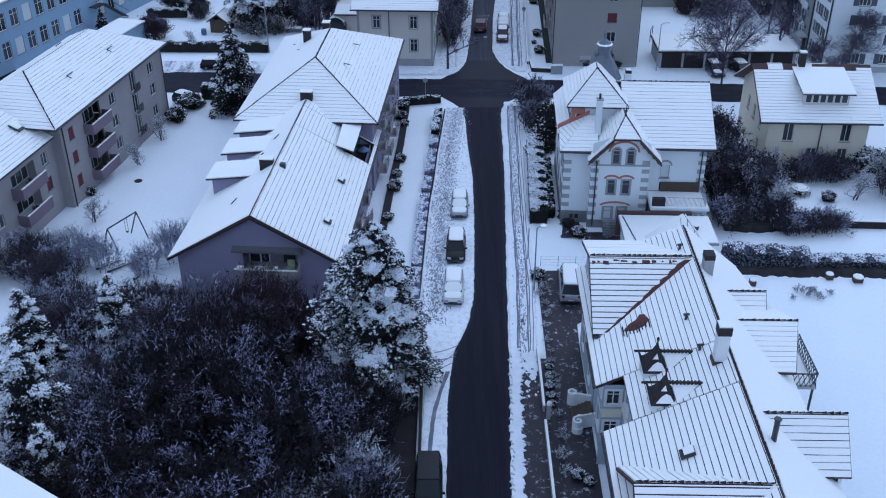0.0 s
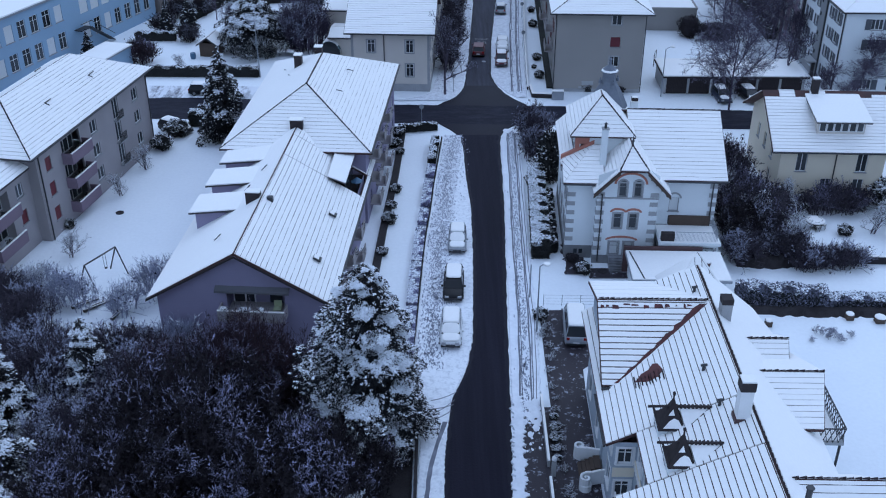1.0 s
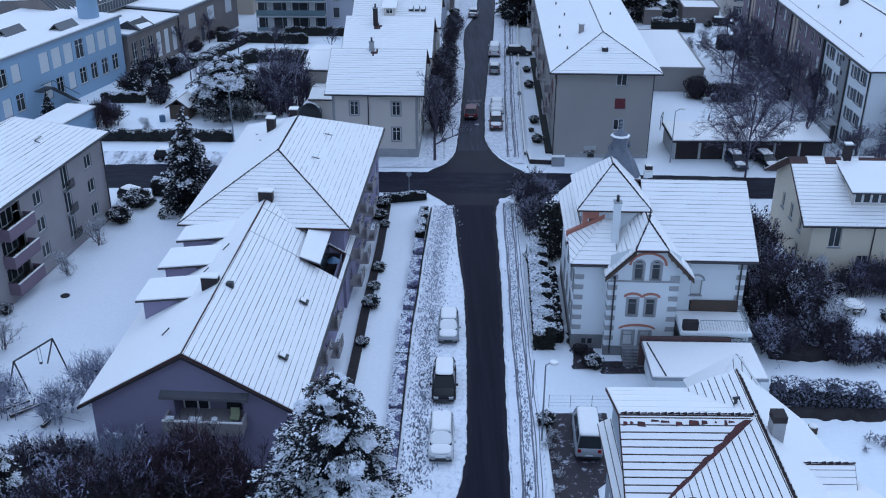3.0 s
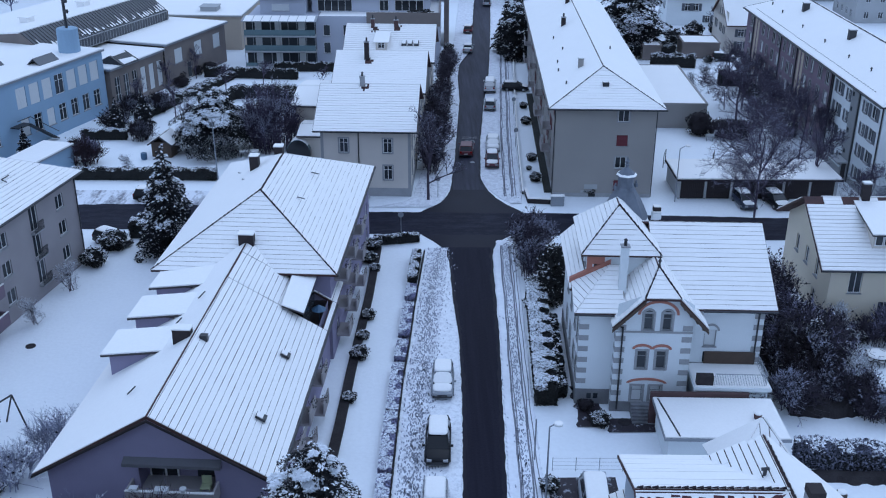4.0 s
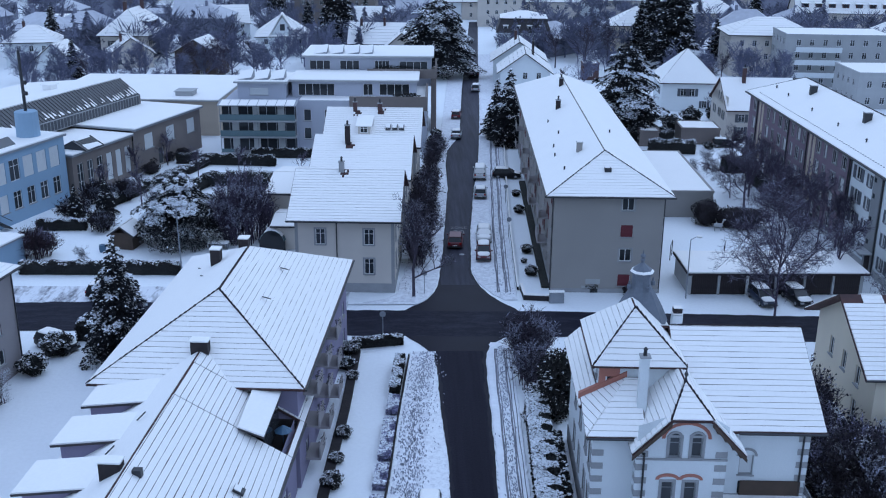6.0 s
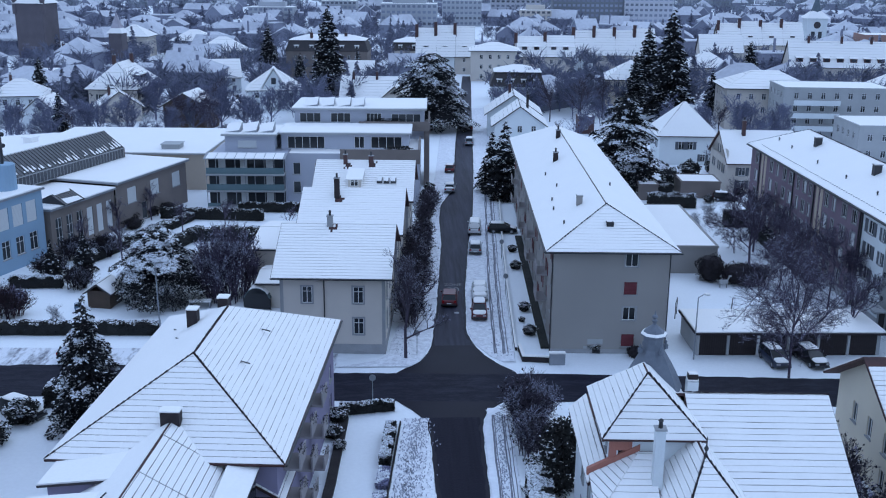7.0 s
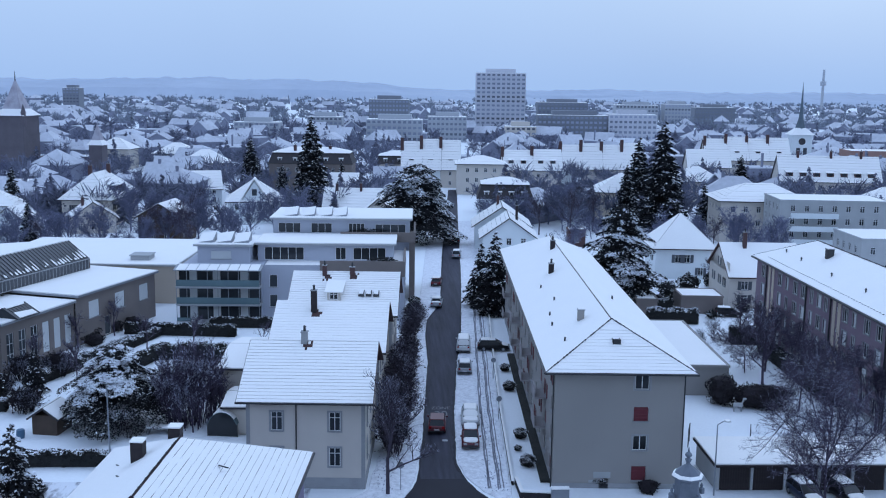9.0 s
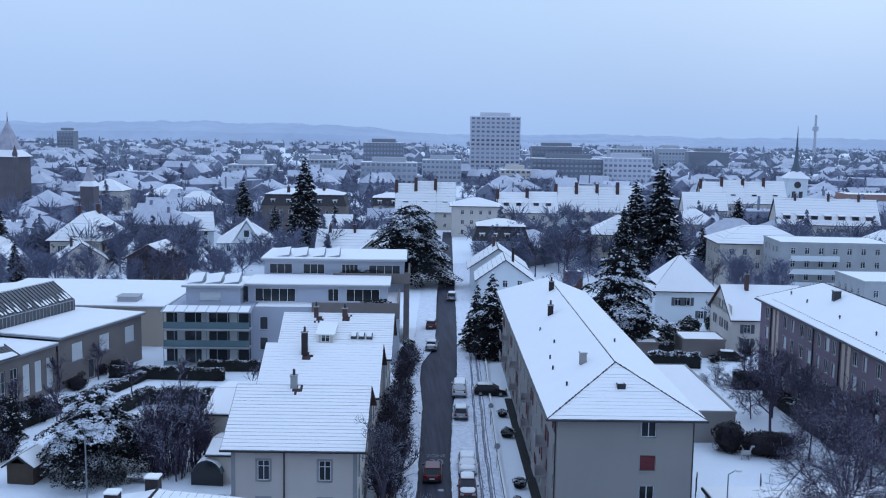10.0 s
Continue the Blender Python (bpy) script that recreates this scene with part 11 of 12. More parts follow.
bare_tree("bare_tree", spots, "tall bare tree with a fine purple-grey crown", branch_meshes(13.5, 126, 5, (9, 8, 7, 6), 0.58, 0.3, 0.2, 0.18, 0.12, 0.02), HAZED_TWIG, FROST, group="bare trees behind the warehouse")

hedge("hedge", -42.8, 153.6, 2, 6.0, 1.0, 1.3, "low garden hedge under a flat ledge of snow", 301, None, 0.95, 420)
for x, y, r, hh, sd in ((-43.2, 187.0, 1.6, 1.8, 304), (-40.4, 184.6, 1.7, 2.0, 305), (-38.2, 188.6, 1.5, 1.7, 306), (-36.0, 191.0, 1.3, 1.6, 307), (-38.5, 181.0, 1.4, 1.7, 308)):
    bush(x, y, 20 * sd, r, r * 0.8, hh, "leafless dark shrub with scraps of snow", sd)
thicket("brown leafless shrubs at the garden corner flecked with snow", 11.0, 115.8, 1.7, 2.6, 4.2, 80, 431, 1200, 3600, TWIG, FROST)
thicket("brown leafless shrub by the hedge flecked with snow", 10.6, 110.6, 1.3, 1.8, 3.2, 44, 432, 900, 1800, TWIG, FROST)
thicket("bare shrub white with frost at the thicket's foot", -5.6, 49.0, 2.4, 2.2, 3.8, 60, 433, 0, 4500, FROST, TREE_SNOW)
for x, y, hh, sd in ((1.3, 141.5, 5.4, 421), (1.8, 148.5, 6.2, 422), (2.2, 155.5, 6.4, 423), (2.6, 162.5, 5.8, 424), (3.0, 170.0, 4.6, 425), (3.8, 184.0, 3.4, 426), (4.5, 193.0, 3.2, 427)):
    thicket("overgrown brown shrubs beside the houses, lightly rimed", x - 0.2, y, 1.05, 3.4, hh * 0.85, 46, sd, 2200, 1600, TWIG, FROST)
for x, y, r, hh, sd in ((-42.6, 158.0, 1.6, 2.2, 441), (-38.0, 153.4, 1.5, 1.8, 442), (-42.0, 165.6, 1.8, 2.4, 443), (-38.6, 167.0, 1.5, 2.2, 444), (-46.8, 172.0, 1.8, 2.4, 445)):
    thicket("wild garden shrub, dark below and rimy on top", x, y, r, r, hh, 36, sd, 1400, 1600, RED_TWIG, FROST)
thicket("bare brownish bush beside the low annex", -42.4, 143.4, 2.0, 1.7, 3.0, 60, 303, 1500, 500, RED_SHOOT)
for x, y, r, hh, sd in ((12.2, 89.0, 0.6, 0.9, 311), (12.4, 87.0, 0.6, 0.8, 312), (12.9, 85.4, 0.7, 0.9, 313)):
    bush(x, y, 20 * sd, r, r, hh, "small dark shrub at the villa's foot", sd)
sprig = branch_meshes(0.95, 320, 4, (6, 5, 4), 0.8, 0.25, 0.016, 0.1, 0.4, 0.007, stems=7)
bare_tree("withered_perennial", [(31.4, 74.9, 0, 0.8), (32.3, 74.2, 50, 1.0), (33.2, 73.9, 120, 0.8), (32.8, 75.3, 200, 0.6), (30.6, 74.0, 260, 0.5), (34.0, 74.6, 310, 0.6)], "withered perennial poking through the snow", sprig, TWIG, FROST, "plant", "garden perennials")

bed = random.Random(61)
plants = [(8.62 + 0.012 * (y - 60) + bed.uniform(-0.2, 0.2), y, bed.uniform(0, 360), bed.uniform(0.45, 0.9)) for y in [52.0 + 1.6 * k + bed.uniform(-0.5, 0.5) for k in range(16)]]
bare_tree("withered_perennial", plants, "withered garden plant flecked with snow beside the forecourt", sprig, TWIG, TREE_SNOW, "plant", "forecourt perennials")

# ---- houses in the middle distance ----
TOWN_TREE = branch_meshes(11.5, 125, 5, (8, 7, 6, 4), 0.66, 0.24, 0.16, 0.18, 0.3, 0.02)

def far_rows(w, eave, storeys, step=2.9, ww=1.0, wh=1.4, base=0.9):
    n = max(1, int((w - 1.2) / step))
    off = (w - (n - 1) * step) / 2
    return grid([off + i * step for i in range(n)], [base + k * (eave - 0.4) / storeys for k in range(storeys)], ww, wh)


def far_house(x, y, w, d, eave, top, kind, wall, label, turn=-3.0, tile=None, storeys=2, along="x", chim=(), shutters=None, category="house", name="town_house"):
    return box_house(name, pose(x, y, 0, 0, 0, turn), w, d, eave, top, wall, tile or TILE_DARK, label, kind, along, far_rows(w, eave, storeys), far_rows(d, eave, storeys), far_rows(d, eave, storeys), lines="across", pitch=1.1, gap=0.07, over=0.8,
                     chim=chim, category=category, opt=dict(shutters=shutters, sill=False))


def dormers(h, w, y, z, n, roof_mat=None, size=1.3):
    for i in range(n):
        x = w * (i + 0.7) / (n + 0.4)
        d = part("dormer", Shape().box(x - size / 2, x + size / 2, y, y + 2.2, z, z + 1.3), roof_mat or TIMBER, h)
        part("pane", Shape().box(x - size * 0.32, x + size * 0.32, y - 0.03, y, z + 0.25, z + 1.05), GLASS, d)
        part("snow", Shape().slab([(x - size / 2 - 0.2, y - 0.25, z + 1.32), (x + size / 2 + 0.2, y - 0.25, z + 1.32), (x + size / 2 + 0.2, y + 2.3, z + 1.75), (x - size / 2 - 0.2, y + 2.3, z + 1.75)], 0.15), ROOF_SNOW, d)


def mansard_house(x, y, w, d, eave, knee, wall, label, n, turn=-3.0, chim=()):
    """A house with a steep dark slate mansard under a flat snowy top."""
    h = far_house(x, y, w, d, eave, eave + 0.4, "flat", wall, label, turn, None, max(2, int(eave / 2.9)))
    e, t = 0.3, 1.0
    part("mansard", Shape().slab([(-e, -e, eave + 0.3), (w + e, -e, eave + 0.3), (w - t, t + 0.4, knee), (t, t + 0.4, knee)], 0.3), TILE_DARK, h, "dark slate mansard slope")
    part("mansard", Shape().slab([(-e, d + e, eave + 0.3), (-e, -e, eave + 0.3), (t, t + 0.4, knee), (t, d - t, knee)], 0.3), TILE_DARK, h)
    part("mansard", Shape().slab([(w + e, -e, eave + 0.3), (w + e, d + e, eave + 0.3), (w - t, d - t, knee), (w - t, t + 0.4, knee)], 0.3), TILE_DARK, h)
    roof(h, hip_faces(t, w - t, t + 0.4, d - t, knee, knee + 1.6, 0.4), TILE_DARK, "", seed=90)
    dormers(h, w, 0.2, eave + 0.8, n, PAINT_WHITE, 1.2)
    for c in chim:
        chimney(h, *c)
    return h


def row_house(x, y, w, d, eave, top, wall, n, turn=-3.0, roof_mat=None):
    """One house of a terrace: steep snowy roof between raised party walls, a tall chimney on one of them."""
    h = far_house(x, y, w, d, eave, top, "gable", wall, "terraced house with a steep snowy roof between party walls", turn, None, 2)
    rise = (top + 0.12 - eave) / (d / 2)
    pw = Shape()
    for y0, y1 in ((-0.85, d / 2), (d + 0.85, d / 2)):
        z0, z1 = eave - 0.85 * rise + 0.15, top + 0.28
        q = [(-0.2, y0, z0), (0.2, y0, z0), (0.2, y1, z1), (-0.2, y1, z1)]
        pw.slab(q if y0 < y1 else q[::-1], 0.6)
    part("party_wall", pw, HALLWALL, h)
    c = Shape().box(-0.55, 0.55, d * 0.3, d * 0.3 + 0.7, top - 3.6, top + 1.3)
    part("chimney", c, BRICK, h)
    if n:
        dormers(h, w, d * 0.12, eave + 1.4, n, roof_mat or BRICK, 1.7)
    return h


h = far_house(-77.5, 291.5, 11.5, 21, 6.6, 12.6, "hip", CREAM, "cream villa with dark shutters, dormers and a snowy hipped roof", -3, None, 2, chim=[(4, 9, 11, 14.2, 0.8, 0.8, BRICK), (6.5, 15, 11, 14.2, 0.8, 0.8, BRICK)], shutters=BLUE_SHUTTER)
for y in (6.5, 9.5, 12.5):
    d = part("dormer", Shape().box(8.2, 10.9, y - 0.9, y + 0.9, 7.4, 9.6), TIMBER, h, "dark dormer on the eastern slope")
    part("snow", Shape().slab([(7.0, y - 1.1, 10.4), (11.2, y - 1.1, 9.62), (11.2, y + 1.1, 9.62), (7.0, y + 1.1, 10.4)], 0.15), ROOF_SNOW, d)
far_house(-87, 271, 9, 9, 3.6, 7.2, "gable", WHITE, "small white house with a snowy gabled roof", -3, along="y", storeys=1)
far_house(-72, 280, 10, 9, 3.8, 7.2, "gable", CREAM, "small cream house with a snowy gabled roof", 20, along="y", storeys=1, chim=[(3, 4, 6, 8, 0.6, 0.6, BRICK)])
far_house(-98, 283, 12, 10, 5.8, 9.5, "hip", WHITE, "white house with a snowy hipped roof", 10, chim=[(4, 5, 8, 10.4, 0.6, 0.6, BRICK)])
far_house(-54, 268.6, 9.5, 10, 6.0, 8.6, "gable", SHED_WOOD, "dark wooden chalet under snow", -8, along="y")
h = far_house(-39.6, 300, 13, 12, 5.4, 10.4, "hip", WHITE, "white villa with a steep snowy roof and tall gable", 6, storeys=2)
part("gable", Shape().slab([(3.2, -0.4, 5.4), (9.8, -0.4, 5.4), (6.5, -0.4, 10.6)], 4.0), WHITE, h)
part("gable_roof", Shape().slab([(2.6, -0.9, 4.9), (6.5, -0.9, 11.0), (6.5, 6, 11.0), (2.6, 6, 4.9)][::-1], 0.2).slab([(6.5, -0.9, 11.0), (10.4, -0.9, 4.9), (10.4, 6, 4.9), (6.5, 6, 11.0)][::-1], 0.2), ROOF_SNOW, h)
part("pane", Shape().box(5.9, 7.1, -0.46, -0.42, 7.0, 8.6), GLASS, h)
far_house(-15.9, 297, 15, 12, 4.6, 8.8, "gable", CREAM, "cream house with stepped snowy roofs", -3, chim=[(3, 5, 7.5, 10, 0.6, 0.6, BRICK), (9, 5, 7.5, 10.2, 0.6, 0.6, BRICK)])
far_house(-6.5, 284, 9, 10, 4.6, 8.4, "gable", CREAM, "gabled house behind the terraced apartments", -3, along="y")
far_house(53.7, 305, 14.5, 13, 8.0, 12.6, "hip", YELLOW, "yellow house with a snowy hipped roof and balconies", -8, None, 3)
mansard_house(23.0, 304, 14, 12, 6.0, 9.8, WHITE, "white house with a dark slate mansard roof", 4, -4)
far_house(19.3, 248, 10.5, 12, 5.0, 8.6, "gable", WHITE, "white house with a snowy gabled roof facing the street", -4, along="y", chim=[(7, 6, 7, 10.5, 0.5, 0.5, TIMBER)])
far_house(18.9, 262, 11.5, 12, 5.4, 9.2, "gable", WHITE, "white house with a steep snowy gable", -4, along="y", chim=[(5, 7, 8, 11, 0.6, 0.6, BRICK)])
far_house(39.8, 266, 3.8, 3.6, 3.6, 3.6, "flat", BRICK, "small red brick cabin with a snowy flat roof", -3, storeys=1, category="shed", name="brick_cabin")
far_house(75.8, 273, 20, 14, 9.6, 13.2, "hip", CREAM, "large cream apartment house with a snowy hipped roof", -6, None, 3)
h = far_house(83.6, 258, 23, 13, 11.4, 11.4, "flat", CONCRETE, "pale concrete apartment block with balconies", -6, None, 4, category="house")
for z in (2.4, 5.2, 8.0):
    part("balcony", Shape().box(2, 12, -1.3, 0, z - 0.15, z).box(2, 12, -1.35, -1.2, z, z + 1.0), WHITE, h)
far_house(89.5, 232, 22, 14, 7.0, 7.0, "flat", CONCRETE, "long low concrete block with window bands under snow", -3, None, 2)
h = far_house(121, 354, 30, 13, 7.6, 14.4, "gable", CREAM, "long house with red dormers and a snowy mansard roof", -10, None, 2, chim=[(6, 6, 13, 16, 0.7, 0.7, BRICK), (16, 6, 13, 16, 0.7, 0.7, BRICK), (25, 6, 13, 16, 0.7, 0.7, BRICK)])
dormers(h, 30, 0.6, 8.4, 7, BRICK, 2.0)
far_house(107, 405, 15, 11, 7.6, 13.0, "gable", CREAM, "cream house with a steep snowy roof", -8, None, 2)
far_house(123.5, 303, 14, 12, 5.4, 9.8, "hip", CREAM, "cream house with a snowy hipped roof", -12, None, 2)
# terraced rows with steep roofs
for x, top, wall in ((4.4, 15.4, CREAM), (11.0, 16.2, WHITE), (17.7, 15.9, CREAM)):
    row_house(x, 393.0, 6.6, 14, 7.0, top, wall, 1, roof_mat=TIMBER)
for x, top in ((38.2, 13.2), (48.2, 13.5)):
    row_house(x, 385.0, 9.9, 13, 7.5, top, CREAM, 2)
for x, top, wall in ((59.6, 14.6, WHITE), (66.8, 15.2, CREAM), (74.0, 14.7, CREAM), (81.2, 15.4, WHITE)):
    row_house(x, 395.0, 7.1, 13, 7.4, top, wall, 0)
for x, top in ((121, 15.6), (129.2, 16.4), (137.4, 15.8), (145.6, 16.2)):
    row_house(x, 429.0, 8.1, 13, 8.6, top, CREAM, 1, -6.0)
far_house(22.0, 372, 15.5, 13, 9.8, 12.2, "hip", CREAM, "corner house with a shallow snowy roof", -3, None, 3)
mansard_house(-38.0, 372, 26.4, 13, 9.2, 12.8, HALLWALL, "long dark apartment house with a slate mansard and snowy top", 5, -3, [(8, 3, 11, 15.2, 0.9, 0.8, BRICK), (19, 5, 11, 15.0, 0.9, 0.8, BRICK)])
mansard_house(-4.6, 405, 16.6, 12, 6.8, 9.8, CREAM, "apartment house with a dark mansard and snowy top", 3)
SALMONWALL = material("salmon_render", (0.36, 0.215, 0.18), 0.85, (0.30, 0.18, 0.155), 0.3, 8.0, 0.2)
far_house(179.0, 432, 24, 14, 11.4, 11.4, "flat", SALMONWALL, "long salmon-coloured block with a snowy flat roof", -6, None, 3)
far_house(-74, 415, 16, 13, 5.8, 10.4, "hip", CREAM, "villa with a snowy hipped roof", 8, None, 2)
far_house(-94, 457, 16, 13, 6.2, 10.4, "hip", WHITE, "white villa with a snowy hipped roof", -5, None, 2)
far_house(-128, 428, 19, 12, 6.6, 6.6, "flat", BRICK, "flat-roofed brick building under snow", -4, None, 2)
far_house(-116, 454, 13.5, 12, 8.0, 12.4, "hip", CREAM, "house with a turret and snowy roof", -4, None, 2)
far_house(-109, 330, 15, 12, 6.5, 6.5, "flat", BROWNWALL, "flat-roofed brown house under snow", 4, None, 2)
far_house(-60, 335, 13, 11, 5.2, 9.4, "gable", WHITE, "white house with a snowy gabled roof", 14, None, 2)
far_house(88, 352, 14, 12, 6.6, 11.0, "hip", CREAM, "house among the trees with a snowy hipped roof", -3, None, 2)
far_house(-22, 340, 13, 11, 5.0, 9.0, "gable", CREAM, "gabled house with a snowy roof", -3, None, 2)

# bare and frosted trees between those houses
wood_rng = random.Random(9)
for k in range(150):
    y = wood_rng.uniform(236, 470)
    x = wood_rng.uniform(-0.42, 0.44) * y + 12
    if abs(x - (0.065 * y - 3)) < 12 or (-34 < x < 8 and y < 262) or (16 < x < 36 and y < 275) or (45 < x < 70 and y < 245):
        continue
    t = bare_tree("bare_tree", [(x, y, wood_rng.uniform(0, 360), wood_rng.uniform(0.6, 1.15))], "bare tree among the town gardens", TOWN_TREE, HAZED_TWIG, FROST, group="town garden trees") if k == 0 else copy_thing(t, pose(x, y, 0, 0, 0, wood_rng.uniform(0, 360)))
    if k:
        t.scale = (wood_rng.uniform(0.6, 1.15),) * 3

# towers
def frustum(x, y, r0, z0, r1, z1):
    """A four-sided roof narrowing from half width r0 to r1."""
    s = Shape()
    for r, z in ((r0, z0), (r1, z1)):
        s.v += [(x + a * r, y + b * r, z) for a, b in ((-1, -1), (1, -1), (1, 1), (-1, 1))]
    s.f = [(3, 2, 1, 0), (4, 5, 6, 7)] + [(i, (i + 1) % 4, 4 + (i + 1) % 4, 4 + i) for i in range(4)]
    return s


OLDSTONE = material("old_dark_stone", (0.135, 0.118, 0.135), 0.9, (0.10, 0.088, 0.104), 0.3, 3.0, 0.3, 0.0)
OLDTILE = material("brown_tile_with_thin_snow", (0.44, 0.42, 0.47), 0.9, (0.30, 0.27, 0.31), 0.4, 4.0, 0.4, 0.0)
PATINA = material("dark_copper_spire", (0.10, 0.135, 0.165), 0.7, (0.08, 0.105, 0.13), 0.5, 5.0, 0.2, 0.0)
tw = thing("gate_tower", pose(-150.5, 445, 0, 0, 0, -10), "dark medieval tower with a snowy pyramid roof", "tower")
part("wall", Shape().box(0, 11.5, 0, 11.5, 0, 21), OLDSTONE, tw)
skirt, cone = Shape(), Shape()
for r0, z0, r1, z1, sh in ((6.5, 21.0, 3.7, 23.6, skirt), (3.7, 23.6, 0.15, 34.5, cone)):
    for q in range(4):
        (ax, ay), (bx, by) = ((-1, -1), (1, -1), (1, 1), (-1, 1))[q], ((1, -1), (1, 1), (-1, 1), (-1, -1))[q]
        sh.face((5.75 + ax * r0, 5.75 + ay * r0, z0), (5.75 + bx * r0, 5.75 + by * r0, z0), (5.75 + bx * r1, 5.75 + by * r1, z1), (5.75 + ax * r1, 5.75 + ay * r1, z1))
part("roof", skirt, ROOF_SNOW, tw, "flared snowy skirt of the tower roof")
part("steep_roof", cone, OLDTILE, tw, "steep brown tiled roof dusted with snow")
part("spire", Shape().tube((5.75, 5.75, 32.5), (5.75, 5.75, 38), 0.35, 0.05, 6), METAL, tw)
for cx in (-0.3, 11.2):
    part("corner_turret", Shape().lathe([(0.9, 17), (0.9, 22), (1.1, 22), (0.05, 25.5)], cx + 0.3, 0.3, 8), OLDSTONE, tw)
tt = thing("old_turret", pose(-102.4, 400, 0, 0, 0, -8), "dark square turret with a snow-dusted pyramid roof", "tower")
part("wall", Shape().box(0, 4.6, 0, 4.6, 0, 12.9), OLDSTONE, tt)
part("roof", frustum(2.3, 2.3, 2.9, 12.9, 1.6, 14.6), ROOF_SNOW, tt)
part("steep_roof", frustum(2.3, 2.3, 1.6, 14.6, 0.08, 19.8), OLDTILE, tt)
ch = thing("church_tower", pose(177, 486, 0, 0, 0, -8), "white church tower with clock faces and a slender spire", "church")
part("wall", Shape().box(0, 8.6, 0, 8.6, 0, 15.5), WHITE, ch)
part("eaves", frustum(4.3, 4.3, 5.3, 15.2, 1.9, 18.2), ROOF_SNOW, ch)
part("spire", Shape().lathe([(2.4, 17.8), (1.1, 22.0), (0.5, 29), (0.05, 38.0)], 4.3, 4.3, 8), PATINA, ch)
part("clock_face", Shape().tube((4.3, -0.1, 12.3), (4.3, -0.02, 12.3), 1.5, 1.5, 18), TILE_DARK, ch)
part("bell_opening", Shape().box(2.0, 3.6, -0.1, -0.02, 6.5, 9.5), GLASS, ch)
part("bell_opening", Shape().box(5.0, 6.6, -0.1, -0.02, 6.5, 9.5), GLASS, ch)


# ---- tower blocks in the distance ----
def far_block(x, y, w, d, h, wall, label, storeys, cols, turn=-3, penthouse=True, bands=True):
    b = thing("tower_block", pose(x, y, 0, 0, 0, turn), label, "tower block")
    part("wall", Shape().box(0, w, 0, d, 0, h), wall, b)
    sh, sw = h / storeys, w / cols
    for k in range(storeys):
        s = Shape()
        for i in range(cols):
            s.box(i * sw + sw * 0.2, i * sw + sw * 0.8, -0.06, 0.0, k * sh + sh * 0.35, k * sh + sh * 0.8)
        wd = part("window_band", s, FAR_GLASS, b)
        tagged(wd, kind="stuff")
        if bands:
            part("balcony_band", Shape().box(sw * 0.1, w - sw * 0.1, -0.5, 0.0, k * sh + 0.05, k * sh + sh * 0.3), wall, b)
    part("roof_snow", Shape().box(0.1, w - 0.1, 0.1, d - 0.1, h + 0.004, h + 0.25), ROOF_SNOW, b)
    if penthouse:
        part("penthouse", Shape().box(w * 0.2, w * 0.8, d * 0.2, d * 0.8, h + 0.26, h + 2.8), wall, b)
    return b


# Wall colours of the far blocks are lightened and blued as haze.
TOWER = material("hazed_tower_concrete", (0.42, 0.44, 0.48), 0.85, (0.36, 0.38, 0.42), 0.1, 1.0, 0.2, 0.0)
# Paler still than the nearer trees: haze put into the wood's colour.
PALED_WOOD = islands(material("haze_paled_wood", (0.20, 0.225, 0.275), 0.95, (0.27, 0.30, 0.36), 0.02, 0.5, 0.3, 0.0), 0.7, 1.25)
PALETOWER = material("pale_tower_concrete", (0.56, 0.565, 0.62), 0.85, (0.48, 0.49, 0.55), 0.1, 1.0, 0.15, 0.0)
DARKBLOCK = material("hazed_block_cladding", (0.21, 0.225, 0.26), 0.85, (0.18, 0.195, 0.23), 0.1, 1.0, 0.2, 0.0)
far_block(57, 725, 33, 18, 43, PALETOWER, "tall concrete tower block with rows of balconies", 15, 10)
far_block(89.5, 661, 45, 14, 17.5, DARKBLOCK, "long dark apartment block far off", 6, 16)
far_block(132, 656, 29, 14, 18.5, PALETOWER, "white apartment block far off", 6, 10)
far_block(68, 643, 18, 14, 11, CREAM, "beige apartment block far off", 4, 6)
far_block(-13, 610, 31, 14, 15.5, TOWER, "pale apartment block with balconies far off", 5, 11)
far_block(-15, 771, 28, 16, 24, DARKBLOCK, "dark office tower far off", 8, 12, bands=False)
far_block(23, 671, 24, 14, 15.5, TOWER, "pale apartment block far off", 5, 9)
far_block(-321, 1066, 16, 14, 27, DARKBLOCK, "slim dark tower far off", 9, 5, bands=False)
far_block(118, 860, 40, 16, 22, DARKBLOCK, "broad grey block with haze in its colour", 7, 12)
far_block(190, 900, 36, 16, 20, TOWER, "pale block with haze in its colour", 6, 12)
far_block(232, 900, 22, 16, 21, TOWER, "pale block with haze in its colour", 7, 8)
far_block(270, 940, 36, 16, 18, DARKBLOCK, "grey block with haze in its colour", 6, 12)
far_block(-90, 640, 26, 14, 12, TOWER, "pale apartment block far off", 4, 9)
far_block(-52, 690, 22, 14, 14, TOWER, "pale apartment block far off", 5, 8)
ms = thing("lattice_mast", pose(590, 1418, 0), "slender pale radio mast with haze in its colour", "mast")
part("shaft", Shape().tube((0, 0, 0), (0, 0, 62), 2.2, 1.6, 8).lathe([(1.7, 40), (4.0, 41), (4.0, 46), (1.7, 47)], 0, 0, 10), TOWER, ms)


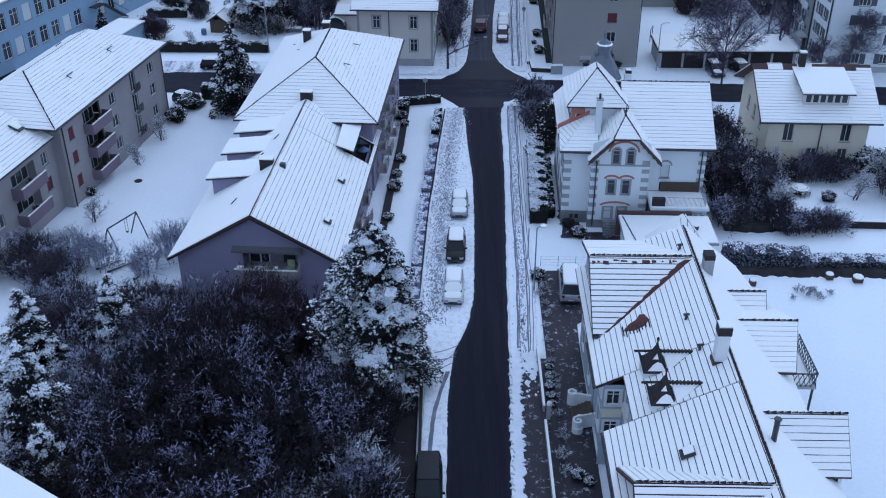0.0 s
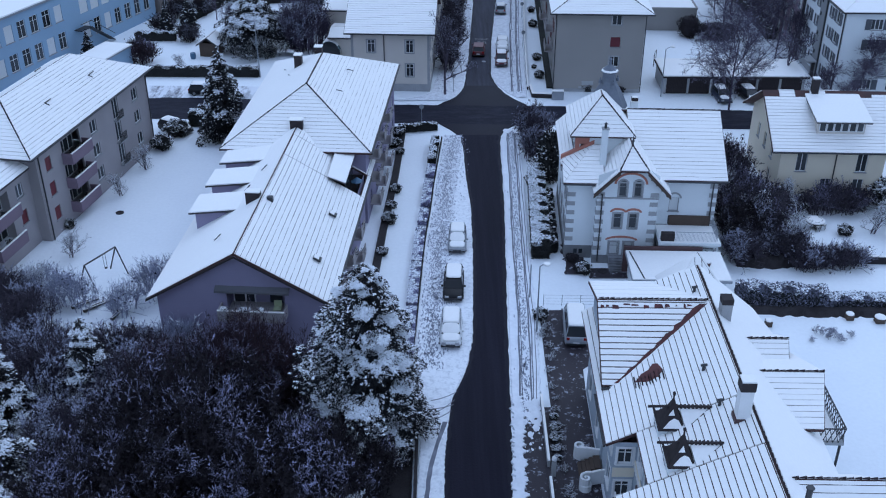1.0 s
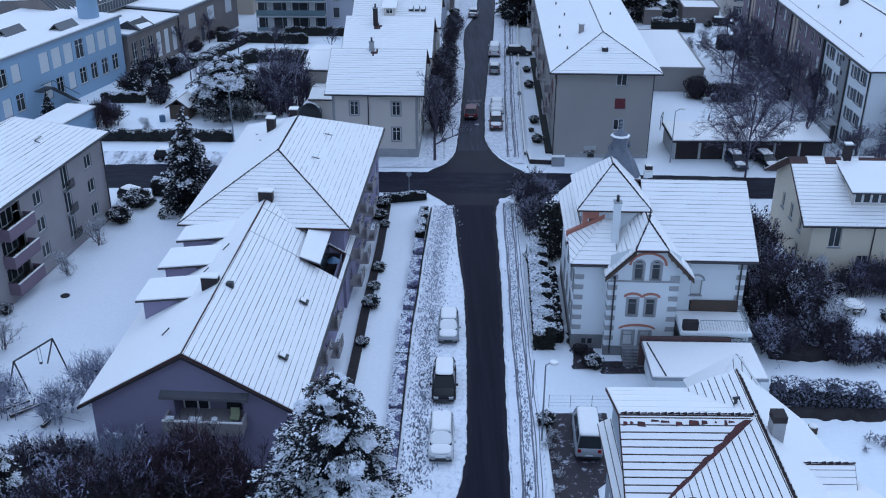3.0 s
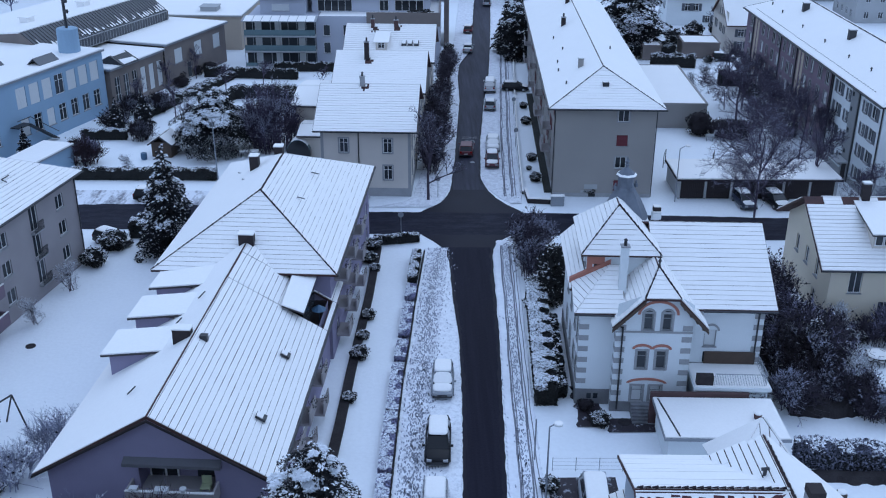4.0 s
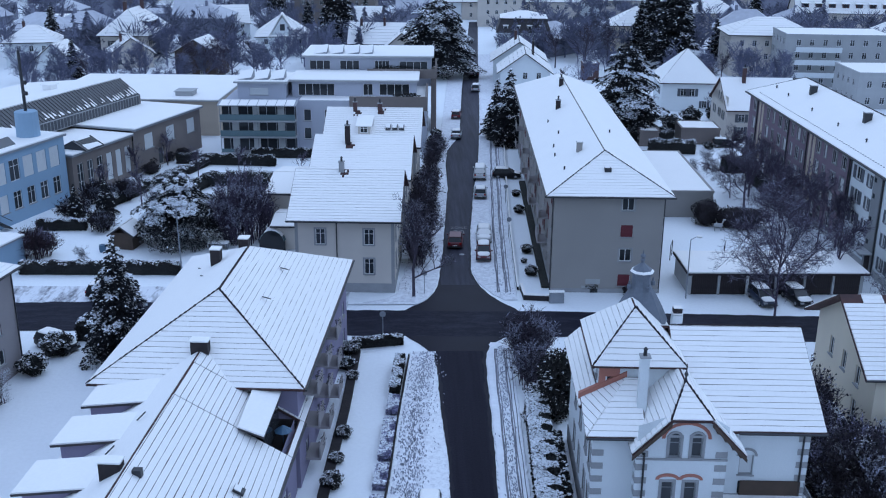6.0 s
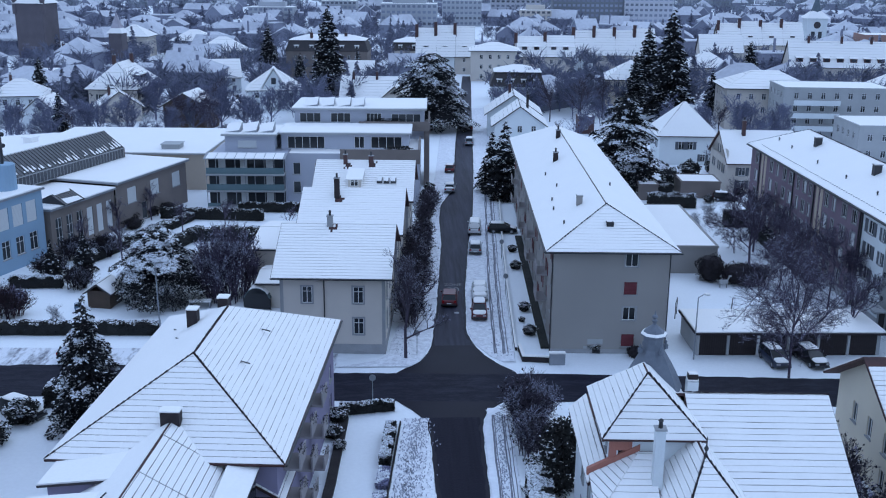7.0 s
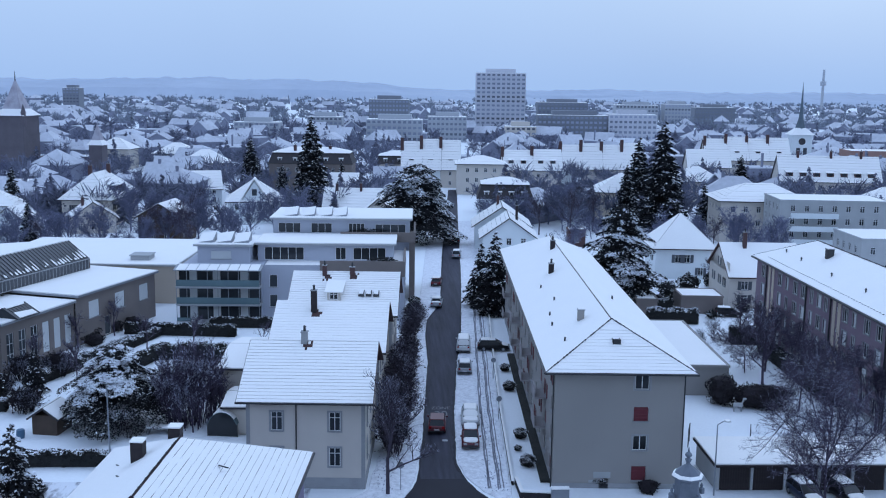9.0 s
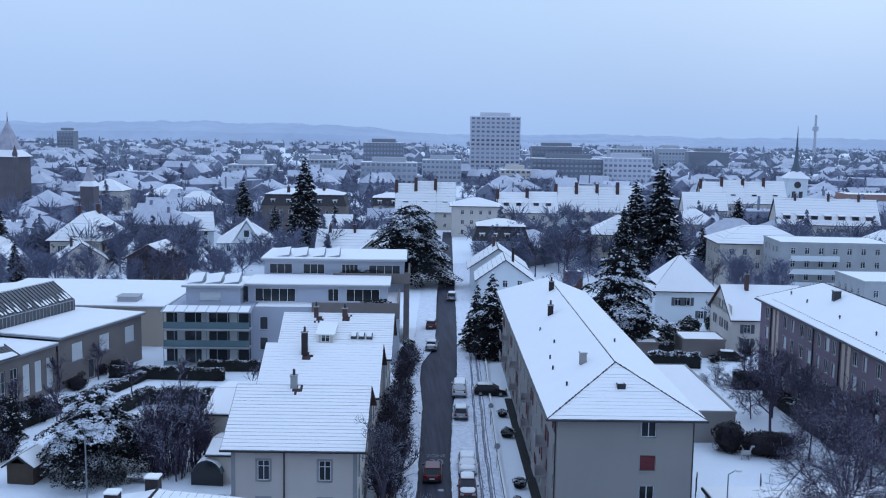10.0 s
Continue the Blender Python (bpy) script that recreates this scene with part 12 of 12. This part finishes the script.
# ---- the town beyond: roofs, walls and frosted trees past counting ----
def far_town():
    rng = random.Random(77)
    walls, snow, win = Shape(), Shape(), Shape()
    for _ in range(1150):
        y = 300 + 1500 * rng.random() ** 1.6
        x = rng.uniform(-0.62, 0.62) * y + 15
        if y < 470 and -165 < x < 175 and rng.random() < 0.85:
            continue
        if abs(x - (0.065 * y - 5)) < 12 and y < 620:
            continue
        w, d, ev = rng.uniform(9, 18), rng.uniform(9, 13), rng.uniform(4.5, 8)
        tp = ev + rng.uniform(2.5, 5)
        m = pose(x, y, 0, 0, 0, rng.choice((0, 90, -20, 70, 40)) + rng.uniform(-8, 8))
        walls.add(Shape().box(0, w, 0, d, 0, ev), m)
        s = Shape()
        if rng.random() < 0.2:
            s.box(-0.3, w + 0.3, -0.3, d + 0.3, ev, ev + 0.4)
        elif rng.random() < 0.5:
            for f in hip_faces(0, w, 0, d, ev, tp, 0.7):
                s.slab(f, 0.25)
        else:
            for f in gable_faces(0, w, 0, d, ev, tp, "x", 0.6):
                s.slab(f, 0.25)
            walls.add(Shape().face((0, 0, ev), (0, d, ev), (0, d / 2, tp)).face((w, 0, ev), (w, d, ev), (w, d / 2, tp)), m)
        snow.add(s, m)
        if y < 800:
            q = Shape()
            for k in range(int(ev / 2.8)):
                for i in range(int(w / 3.2)):
                    q.box(1.2 + i * 3.2, 2.3 + i * 3.2, -0.05, 0, 1.0 + k * 2.8, 2.4 + k * 2.8)
                for i in range(int(d / 3.2)):
                    q.box(-0.05, 0, 1.2 + i * 3.2, 2.3 + i * 3.2, 1.0 + k * 2.8, 2.4 + k * 2.8)
            win.add(q, m)
            walls.add(Shape().box(w * 0.3, w * 0.3 + 0.8, d * 0.45, d * 0.45 + 0.7, ev, tp + 0.9), m)
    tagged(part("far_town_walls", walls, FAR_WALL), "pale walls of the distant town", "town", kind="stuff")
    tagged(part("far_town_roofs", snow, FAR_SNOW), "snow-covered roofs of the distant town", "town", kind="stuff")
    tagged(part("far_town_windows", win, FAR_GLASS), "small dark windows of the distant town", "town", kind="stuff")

    # far trees: each a fan of fine boughs rising from its trunk, a quarter of them slim dark conifers
    g = np.random.default_rng(5)
    P, A, B, SA, SB = [], [], [], [], []
    for _ in range(4600):
        y = 290 + 1900 * g.random() ** 1.35
        x = g.uniform(-0.62, 0.62) * y + 15
        if abs(x - (0.065 * y - 5)) < 9 and y < 700:
            continue
        h = g.uniform(6, 13) * (1.15 if y > 700 else 1.0)
        cone = g.random() < 0.22
        n = 110 if y < 620 else 56 if y < 1100 else 26
        az, q = g.uniform(0, 6.283, n), g.random(n)
        if cone:
            lean = np.stack([np.cos(az), np.sin(az), -0.35 + 0 * az], 1)
            p = np.stack([0 * az, 0 * az, h * (0.12 + 0.86 * q)], 1)
            ln = h * 0.22 * (1 - q) + 0.3
            p += lean * (ln * 0.5)[:, None]
        else:
            lean = np.stack([np.cos(az) * 0.75, np.sin(az) * 0.75, g.uniform(0.25, 1.2, n)], 1)
            ln = h * g.uniform(0.10, 0.26, n)
            p = unit(lean) * (h * g.uniform(0.08, 0.42, n))[:, None] + np.array([0, 0, h * 0.36]) + np.array([0, 0, 1]) * (h * 0.12 * q)[:, None]
            lean = lean + g.normal(0, 0.45, (n, 3))
        P.append(p + [x, y, 0])
        A.append(unit(lean))
        SA.append(ln)
        SB.append((0.13 if y < 620 else 0.26 if y < 1100 else 0.6) * g.uniform(0.5, 1.5, n) * (2.2 if cone else 1.0))
    P, A, SA, SB = np.concatenate(P), np.concatenate(A), np.concatenate(SA), np.concatenate(SB)
    B = unit(np.cross(A, g.normal(0, 1, P.shape)))
    for near, mat, label in ((True, FAR_TREE, "frosted trees among the distant houses, paled for haze"), (False, PALED_WOOD, "woods at the far edge of town, paled for haze")):
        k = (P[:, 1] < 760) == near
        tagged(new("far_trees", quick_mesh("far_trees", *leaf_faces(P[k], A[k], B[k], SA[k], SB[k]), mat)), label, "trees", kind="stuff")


far_town()


# ---- wooded hills along the horizon ----
def hills(name, dist, height, seed, mat, label, x_from, x_to, step=13):
    s = Shape()
    xs = np.arange(x_from, x_to + 1, step)
    for i, x in enumerate(xs):
        e = min(1.0, (x - x_from) / 500, (x_to - x) / 500)
        z = height * max(0.0, e) * (0.62 + 0.55 * noise.noise((x * 0.0016, seed, 0)) + 0.12 * noise.noise((x * 0.012, seed, 4)))
        s.v += [(x, dist, -2), (x, dist + 60, z * 0.55 + 2.5 * noise.noise((x * 0.05, 1, seed))), (x, dist + 260, z + 3.5 * noise.noise((x * 0.045, 2, seed)) + 2.5 * noise.noise((x * 0.15, 7, seed))), (x, dist + 700, -2)]
        if i:
            k = 4 * i
            s.f += [(k - 4 + j, k + j, k + 1 + j, k - 3 + j) for j in range(3)]
    return tagged(part(name, s, mat), label, "hills", kind="structure")


# No haze is built; the pale hill colour stands in for it.
hills("backdrop_hill", 1900, 60, 2.0, FAR_HILL, "low wooded hill paled in colour for haze", -1500, 450)
hills("backdrop_hill", 2300, 44, 8.0, FAR_HILL, "long wooded ridge paled in colour for haze", -2400, 2400)
hills("backdrop_hill", 2000, 36, 5.0, FAR_HILL, "wooded rise paled in colour for haze", 250, 2000)
